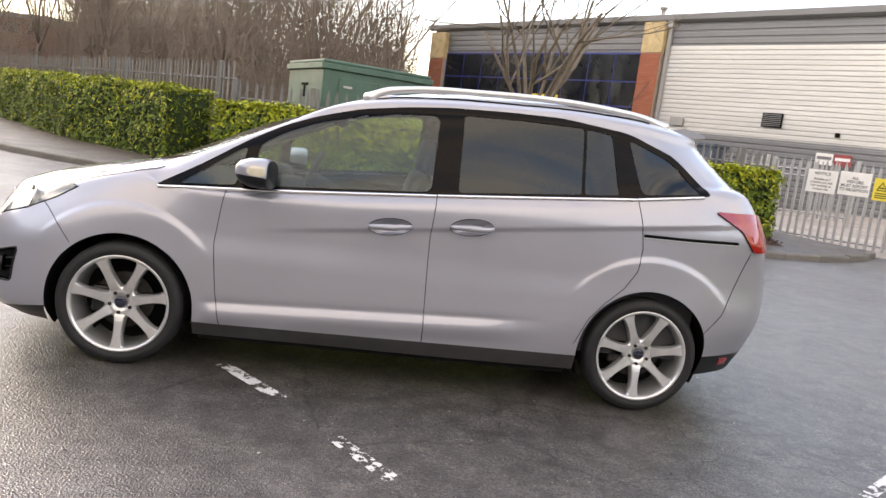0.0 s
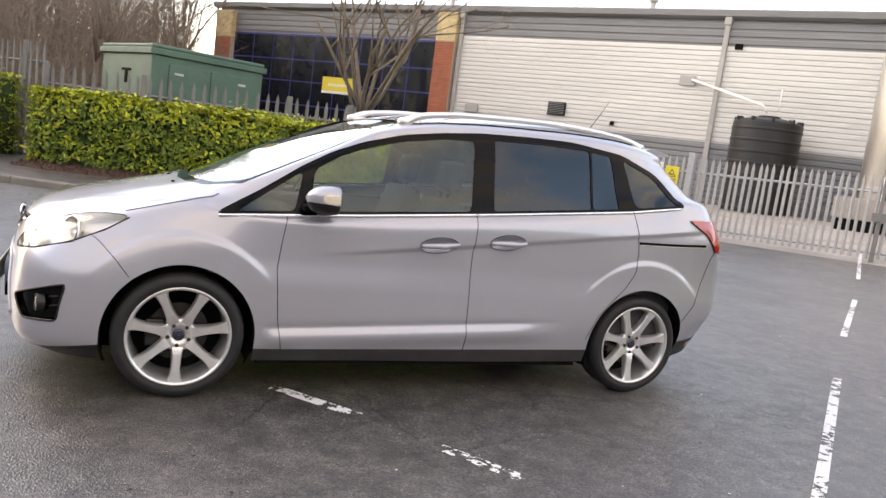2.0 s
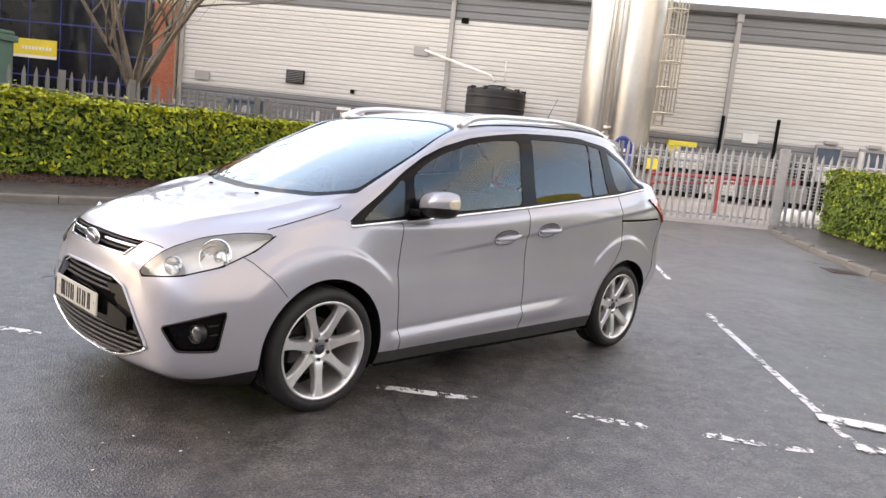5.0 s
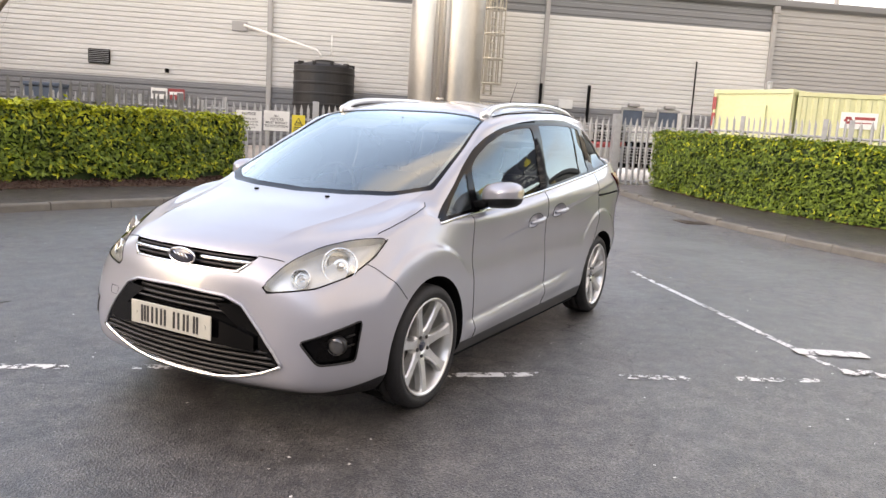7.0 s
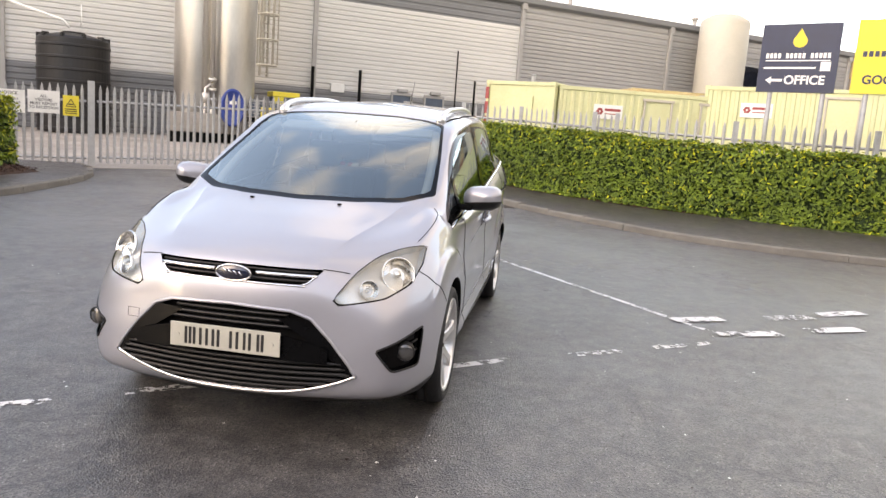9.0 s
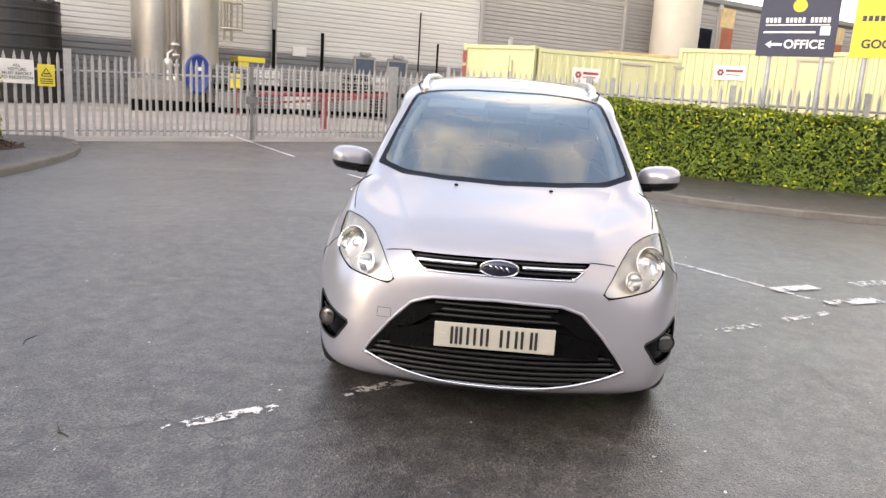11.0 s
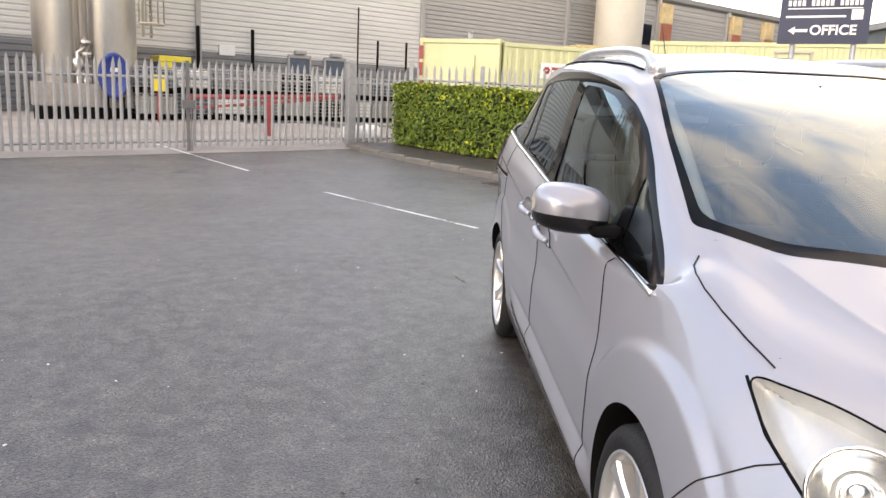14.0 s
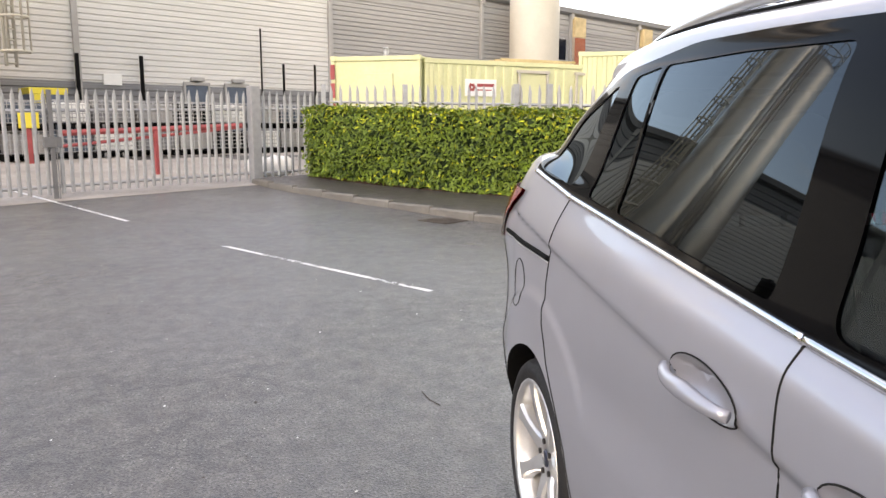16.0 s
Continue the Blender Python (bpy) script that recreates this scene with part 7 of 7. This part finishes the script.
# wheels
def wheel(x, s, turn):
    m = Matrix.Translation((x, s * 0.79, HUB_Z)) @ (Matrix.Rotation(radians(-90 * s), 4, "X"))
    hub = empty("wheel", m, "seven-spoke silver alloy wheel with black tyre", "")
    hub.parent = car
    bm = bmesh.new()
    R = WHEEL_R
    prof = [(.243, -.10), (.260, -.108), (.285, -.113), (.308, -.105), (R - .004, -.090), (R, -.06), (R, -.035), (R - .007, -.033), (R - .007, -.027), (R, -.025), (R, .025), (R - .007, .027), (R - .007, .033), (R, .035), (R, .06), (R - .004, .090), (.312, .100), (.308, .1055), (.296, .110), (.292, .113), (.276, .113), (.272, .1105), (.262, .109), (.252, .101), (.243, .092)]
    lathe(bm, prof, 64)
    for f in bm.faces:
        f.smooth = True
    part("tyre", bm, M_TYRE, hub, "black low-profile tyre", True)
    bm = bmesh.new()
    lathe(bm, [(.234, -.10), (.234, .05), (.240, .085), (.251, .098), (.257, .106), (.255, .110), (.247, .109), (.239, .098), (.231, .06), (.226, -.10)], 72)
    rim = part("rim", bm, M_ALLOY, hub, "silver alloy rim", True)
    for k in range(7):
        a = radians(turn + k * 360 / 7)
        bm = bmesh.new()
        rows = []
        for r, w, h, t in ((.055, .034, .064, .05), (.078, .030, .072, .05), (.10, .0255, .078, .05), (.14, .0225, .085, .05), (.175, .0225, .091, .045), (.205, .0255, .095, .04), (.225, .031, .097, .04), (.243, .041, .099, .035)):
            rows.append([bm.verts.new((r, y, z)) for y, z in ((-w * 1.06, h - t), (-w, h - .010), (-w * .78, h), (w * .78, h), (w, h - .010), (w * 1.06, h - t))])
        for p, q in zip(rows, rows[1:]):
            for i in range(5):
                bm.faces.new((p[i], p[i + 1], q[i + 1], q[i]))
        bm.faces.new(rows[-1])
        bmesh.ops.recalc_face_normals(bm, faces=bm.faces)
        bmesh.ops.rotate(bm, matrix=Matrix.Rotation(a, 3, "Z"), verts=bm.verts)
        part("spoke", bm, M_ALLOY, rim)
    bm = bmesh.new()
    lathe(bm, [(.086, .02), (.085, .060), (.076, .067), (.032, .067), (.031, .063), (.001, .063)], 40)
    part("hub_plate", bm, M_ALLOY, rim, "", True)
    bm = bmesh.new()
    lathe(bm, [(.030, .058), (.029, .069), (.024, .072), (.001, .072)], 28)
    part("hub_cap", bm, M_BADGE, rim, "dark blue centre cap", True)
    for k in range(5):
        a = radians(turn + 36 + 72 * k)
        bm = bmesh.new()
        cyl(bm, (.054 * math.cos(a), .054 * math.sin(a), .05), (.054 * math.cos(a), .054 * math.sin(a), .0735), 0.0105, n=6)
        part("wheel_nut", bm, M_BRAKE, rim)
    bm = bmesh.new()
    lathe(bm, [(.001, -.02), (.15, -.02), (.15, -.005), (.001, -.005)], 40)
    part("brake_disc", bm, M_BRAKE, hub, "worn steel brake disc")
    bm = bmesh.new()
    box(bm, -.16, -.07, -.07, .07, -.05, .03, 0.01)
    part("brake_caliper", bm, M_PLASTIC, hub)
    bm = bmesh.new()
    lathe(bm, [(.001, -.09), (.235, -.09)], 40)
    part("backing_plate", bm, M_DARK, hub)
    return hub


wheel(WHEEL_F, -1, 12)
wheel(WHEEL_B, -1, 12)
wheel(WHEEL_F, 1, 12)
wheel(WHEEL_B, 1, 33)

# underbody and cabin
bm = bmesh.new()
box(bm, -2.0, 2.0, -.55, .55, .17, .30)
box(bm, -1.0, 1.0, -.84, .84, .17, .30)
box(bm, -1.66, -1.55, -.78, -.45, .10, .19)
box(bm, -1.66, -1.55, .45, .78, .10, .19)
part("underbody", bm, M_DARK, car, "dark underbody")
for s in (-1, 1):
    bm = bmesh.new()
    box(bm, -1.0, 1.7, s * .80 - .02, s * .80 + .02, .30, .98)
    part("door_card", bm, M_DASH, car, "dark inner door trim")
bm = bmesh.new()
box(bm, -1.32, -.78, -.76, .76, .62, .98, 0.06)
box(bm, -1.0, -.72, .18, .58, .90, 1.06, 0.05)
box(bm, -1.0, -.60, -.12, .12, .45, 1.02, 0.04)
part("dashboard", bm, M_DASH, car, "dark grey dashboard", True)
bm = bmesh.new()
cc = Matrix.Translation((-.60, .38, 1.0)) @ Matrix.Rotation(radians(-66), 4, "Y")
ring = [cc @ Vector((.185 * math.cos(a), .185 * math.sin(a), 0)) for a in np.linspace(0, math.tau, 36, endpoint=False)]
tube(bm, ring, 0.015, 8, True)
for a in (0, math.pi, -math.pi / 2):
    tube(bm, [cc @ Vector((.03 * math.cos(a), .03 * math.sin(a), -.02)), cc @ Vector((.18 * math.cos(a), .18 * math.sin(a), 0))], 0.014, 6)
tube(bm, [cc @ Vector((0, 0, 0)), cc @ Vector((0, 0, -.25))], 0.05, 10)
part("steering_wheel", bm, M_DASH, car, "black steering wheel", True)


def seat(x, y, w=0.5):
    bm = bmesh.new()
    box(bm, x - .25, x + .25, y - w / 2, y + w / 2, .42, .58, 0.05)
    box(bm, -.07, .07, -w / 2, w / 2, 0, .62, 0.05, Matrix.Translation((x + .24, y, .52)) @ Matrix.Rotation(radians(16), 4, "Y"))
    box(bm, -.05, .05, -.13, .13, 0, .2, 0.045, Matrix.Translation((x + .41, y, 1.15)) @ Matrix.Rotation(radians(10), 4, "Y"))
    cyl(bm, (x + .40, y - .06, 1.08), (x + .41, y - .06, 1.2), .008, n=8)
    cyl(bm, (x + .40, y + .06, 1.08), (x + .41, y + .06, 1.2), .008, n=8)
    return part("seat", bm, M_SEAT, car, "dark cloth seat with headrest", True)


seat(-.25, .38), seat(-.25, -.38), seat(.62, .40, .45), seat(.62, 0, .4), seat(.62, -.40, .45)
bm = bmesh.new()
box(bm, -.06, .06, -.13, .13, -.03, .03, 0.02, Matrix.Translation((-.42, 0, 1.40)) @ Matrix.Rotation(radians(20), 4, "Y"))
cyl(bm, (-.40, 0, 1.41), (-.33, 0, 1.50), .012, n=8)
box(bm, -.36, -.27, -.05, .05, 1.42, 1.465, .015)
part("rear_view_mirror", bm, M_DASH, car, "black interior mirror", True)
js, is_ = np.nonzero(np.isin(LABEL, ["body"]) & (MIDS[..., 2] > 1.5))
LINE = LABEL.copy()
LABEL[js, is_] = "roof_under"
shell("headliner", "roof_under", M_LINER, offset=-0.03, note="pale grey headliner")
LABEL[:] = LINE

for s in (-1, 1):                                                # sun visors and pale pillar trims behind the windscreen
    bm = bmesh.new()
    box(bm, -.075, .075, -.19, .19, -.011, .011, .009, Matrix.Translation((-.30, s * .34, 1.452)) @ Matrix.Rotation(radians(-19.5), 4, "Y"))
    part("sun_visor", bm, M_LINER, car, "pale grey sun visor", True)
    bm = bmesh.new()
    tube(bm, [(p[0], s * p[1], p[2]) for p in spline([(-1.10, .640, 1.055), (-.92, .632, 1.165), (-.72, .612, 1.275), (-.50, .585, 1.375), (-.33, .555, 1.45)], 20)], .026, 8)
    part("pillar_trim", bm, M_LINER, car, "pale grey windscreen pillar trim", True)

# roof rails
for s in (-1, 1):
    rail = [(-.25, .565, 1.535), (-.16, .57, 1.585), (0.0, .575, 1.618), (.4, .58, 1.648), (.8, .575, 1.662), (1.15, .565, 1.650), (1.33, .555, 1.63), (1.47, .545, 1.588)]
    pts = spline(rail, 50)
    bm = bmesh.new()
    rr = [0.016 + 0.016 * math.exp(-k / 2.5) + 0.014 * math.exp(-(49 - k) / 3.0) for k in range(50)]
    tube(bm, [(p[0], s * p[1], p[2]) for p in pts], rr, 10, flat=1.15)
    for (x, z) in ((-.20, 1.545), (1.42, 1.575)):
        box(bm, x - .075, x + .075, s * .56 - .022, s * .56 + .022, z - .03, z + .02, .012)
    part("roof_rail", bm, M_ALLOY, car, "silver roof rail", True)
    bm = bmesh.new()                                             # door mirror
    c = Vector((-.765, s * .950, 1.085))
    rings = []
    for k, (fx, sy, sz) in enumerate(((-.078, .02, .012), (-.072, .055, .032), (-.05, .088, .054), (-.01, .104, .066), (.035, .108, .070), (.078, .104, .067), (.088, .095, .06))):
        ring = []
        for a in np.linspace(0, math.tau, 28, endpoint=False):
            ca, sa = math.cos(a), math.sin(a)
            q = (abs(ca) ** 3 + abs(sa) ** 3) ** (-1 / 3)
            ring.append(bm.verts.new(c + Vector((fx + .03 * (ca * q) * -1 * 1 * (.5), s * (ca * q * sy * 1.13), sa * q * sz * 1.1 + .012 * ca))))
        rings.append(ring)
    for a, b in zip(rings, rings[1:]):
        for k in range(28):
            f = bm.faces.new((a[k], a[(k + 1) % 28], b[(k + 1) % 28], b[k]))
    bm.faces.new(rings[0])
    bm.faces.new(rings[-1])
    bmesh.ops.recalc_face_normals(bm, faces=bm.faces)
    skin = [[v.co.copy() for v in ring] for ring in rings]
    split, lean = c + Vector((0, 0, -.021)), Vector((.06, s * -.10, 1)).normalized()
    bmesh.ops.bisect_plane(bm, geom=bm.verts[:] + bm.edges[:] + bm.faces[:], plane_co=split, plane_no=lean)
    for f in bm.faces:
        under = (f.calc_center_median() - split).dot(lean) < 0
        f.material_index = 1 if under or f.normal.x > .95 and f.calc_center_median().x > c.x + .07 else 0
    mirror = part("door_mirror", bm, [M_PAINT, M_PLASTIC], car, "silver door mirror with black base", True)
    bm = bmesh.new()
    box(bm, -.04, .045, min(s * .80, s * .90), max(s * .80, s * .90), 1.015, 1.050, .012)
    bmesh.ops.translate(bm, vec=(-.80, 0, -.005), verts=bm.verts)
    part("mirror_arm", bm, M_DARK, mirror)
    bm = bmesh.new()                                             # indicator lens wrapped round the outer tip
    def on_tip(u, v):
        i, j = int(u), math.floor(v)
        fu, fv = u - i, v - j
        r0, r1 = skin[i], skin[i + 1]
        q = (r0[j % 28].lerp(r0[(j + 1) % 28], fv)).lerp(r1[j % 28].lerp(r1[(j + 1) % 28], fv), fu)
        return c + (q - c) * 1.014

    mid = bm.verts.new(on_tip(4.25, .3))
    last = None
    for fr in (.4, .75, 1.0):
        ring = [bm.verts.new(on_tip(4.25 + 1.2 * fr * math.copysign(abs(math.cos(a)) ** .7, math.cos(a)), .3 + 1.4 * fr * math.copysign(abs(math.sin(a)) ** .7, math.sin(a)))) for a in np.linspace(0, math.tau, 24, endpoint=False)]
        for k in range(24):
            if last is None:
                bm.faces.new((mid, ring[k], ring[(k + 1) % 24]))
            else:
                bm.faces.new((last[k], ring[k], ring[(k + 1) % 24], last[(k + 1) % 24]))
        last = ring
    bmesh.ops.recalc_face_normals(bm, faces=bm.faces)
    part("indicator", bm, M_AMBER, mirror, "pale amber indicator", True)
    # door handles
    for hx, hz in HANDLES:
        at = lambda dx, dz, lift: on_skin(SIDE, [(hx + dx, hz + dz + .092 * dx)], s, lift, wide)[0]   # noqa: E731
        bm = bmesh.new()
        prev = None
        for q in np.linspace(0, 1, 8):                           # recessed cup
            row = [bm.verts.new(at(.115 * math.cos(a) * (1 - q) * 1.0, .046 * math.sin(a) * (1 - q), -.046 * (1 - (1 - q) ** 2) + .0035)) for a in np.linspace(0, math.tau, 24, endpoint=False)]
            if prev:
                for k in range(24):
                    bm.faces.new((prev[k], prev[(k + 1) % 24], row[(k + 1) % 24], row[k]))
            prev = row
        bmesh.ops.remove_doubles(bm, verts=bm.verts, dist=1e-5)
        bmesh.ops.recalc_face_normals(bm, faces=bm.faces)
        cup = part("handle_cup", bm, M_PAINT, car, "recessed handle cup", True)
        bm = bmesh.new()
        tube(bm, [at(.115 * math.cos(a), .046 * math.sin(a), .002) for a in np.linspace(0, math.tau, 32, endpoint=False)], .0018, 6, True)
        part("handle_rim", bm, M_GAP, cup, smooth=True)
        bm = bmesh.new()
        tube(bm, [at(d, .002, .008 + .026 * max(0, 1 - (d / .12) ** 4)) for d in np.linspace(-.112, .112, 17)], [.011 + .007 * (1 - abs(k - 8) / 8) for k in range(17)], 10, flat=1.0)
        part("handle", bm, M_PAINT, cup, "body-coloured pull handle", True)
bm = bmesh.new()
cyl(bm, (1.33, 0, 1.635), (1.40, 0, 1.665), .022, .012, 12)
cyl(bm, (1.37, 0, 1.655), (1.53, 0, 1.905), .004, .002, 6)
part("aerial", bm, M_PLASTIC, car, "black whip aerial", True)
for s in (-1, 1):
    bm = bmesh.new()
    p = on_skin(TOP, [(-1.455, .25)], s, .0, lambda q: q[:, 2] > .8)[0]
    box(bm, p.x - .010, p.x + .010, p.y - .010, p.y + .010, p.z - .002, p.z + .008, .003)
    part("washer_jet", bm, M_DARK, car, "black washer jet")
bm = bmesh.new()                                                 # roof spoiler and third lamp at the tail
prism(bm, [(1.52, 1.592), (1.60, 1.605), (1.72, 1.585), (1.735, 1.57), (1.66, 1.555), (1.55, 1.56)], -.52, .52)
part("roof_spoiler", bm, M_PAINT, car)

# ---- small loose pieces, kerb stones ----
for base, stones, side in KERBS:
    lengths = {}
    for mid, length, ang in stones:
        key = round(length, 2)
        if key not in lengths:
            b2 = bmesh.new()
            prism(b2, [(0.0, -.1), (.015, .09), (.035, .115), (.125, .115), (.125, -.1)], -key / 2 + .006, key / 2 - .006)
            bmesh.ops.transform(b2, matrix=Matrix(((0, 1, 0, 0), (1, 0, 0, 0), (0, 0, 1, 0), (0, 0, 0, 1))), verts=b2.verts)
            bmesh.ops.recalc_face_normals(b2, faces=b2.faces)
            me = bpy.data.meshes.new("kerb_stone")
            b2.to_mesh(me)
            b2.free()
            me.materials.append(M_KERB)
            lengths[key] = me
        ob = new("kerb_stone", lengths[key])
        ob.parent = base
        ob.matrix_basis = pose(mid[0], mid[1], gz(mid[0]) + random.uniform(-.004, .004), 0, 0, ang + random.uniform(-.3, .3))

# drain, twigs and litter on the tarmac
drain = empty("drain_grate", Matrix.Translation((9.92, -.12, gz(9.92) + .004)) @ pose(0, 0, 0, 0, 0, 38), "rusty iron road gully grate beside the kerb", "drain")
bm = bmesh.new()
for a, b, c, d in ((-.27, .27, -.25, -.21), (-.27, .27, .21, .25), (-.27, -.23, -.21, .21), (.23, .27, -.21, .21)):
    box(bm, a, b, c, d, -.03, .008, .002)
M_IRON = material("rusty_iron", (0.075, 0.06, 0.048), 0.7, 0.3, 0.4, 20, 0.5, 80)
part("frame", bm, M_IRON, drain)
for k in range(8):
    bm = bmesh.new()
    box(bm, -.22 + .06 * k, -.19 + .06 * k, -.21, .21, -.02, .006)
    part("bar", bm, M_IRON, drain)
bm = bmesh.new()
box(bm, -.23, .23, -.21, .21, -.03, .0005)
part("pit", bm, M_DARK, drain)
rl = random.Random(21)


def scatter(name, n, sizes, mat, label, spots):
    bm = bmesh.new()
    for k in range(n):
        x, y = spots(rl)
        r = rl.uniform(*sizes)
        a = rl.uniform(0, 6.28)
        vs = [bm.verts.new((x + r * rl.uniform(.5, 1) * math.cos(a + q), y + r * rl.uniform(.5, 1) * math.sin(a + q), gz(x) + .004 + r * rl.uniform(0, .35))) for q in (0, 1.3, 2.5, 3.9, 5.1)]
        bm.faces.new(vs)
    return tagged(part(name, bm, mat), label, "litter", kind="stuff")


M_CRUMB = material("dead_leaf_brown", (0.035, 0.026, 0.02), 0.9, 0, 0.4, 20)
around = lambda r: (r.gauss(.5, 5.5), r.gauss(-.2, 4.2))          # noqa: E731
scatter("pale_litter", 420, (.003, .012), M_LITTER, "scattered pale chips and scraps on tarmac", around)
scatter("dark_litter", 420, (.004, .014), M_CRUMB, "scattered dark leaf crumbs on tarmac", around)
kl, kr = path_points(KERB_L, .3), path_points(KERB_R, .3)


def gutter_spot(r):
    p = (kl if r.random() < .5 else kr)[r.randrange(60)]
    return p[0] + r.gauss(0, .15) - .12, p[1] + r.gauss(0, .15) - .12


scatter("gutter_litter", 220, (.01, .03), M_CRUMB, "dead leaves gathered along the kerbs", gutter_spot)
for (x0, y0), ln, a in (((2.75, 1.0), .22, 20), ((-2.6, 1.75), .16, 50), ((-1.6, 2.6), .15, 10), ((-4.4, .5), .14, 70)):
    bm = bmesh.new()
    tube(bm, [(0, 0, .004), (ln * .4, .012, .005), (ln, -.01, .004)], [.003, .0025, .0015], 5)
    tagged(part("fallen_twig", bm, M_CRUMB, m=pose(x0, y0, gz(x0), 0, 0, a)), "thin dark fallen twig on tarmac", "twig", "fallen twigs")
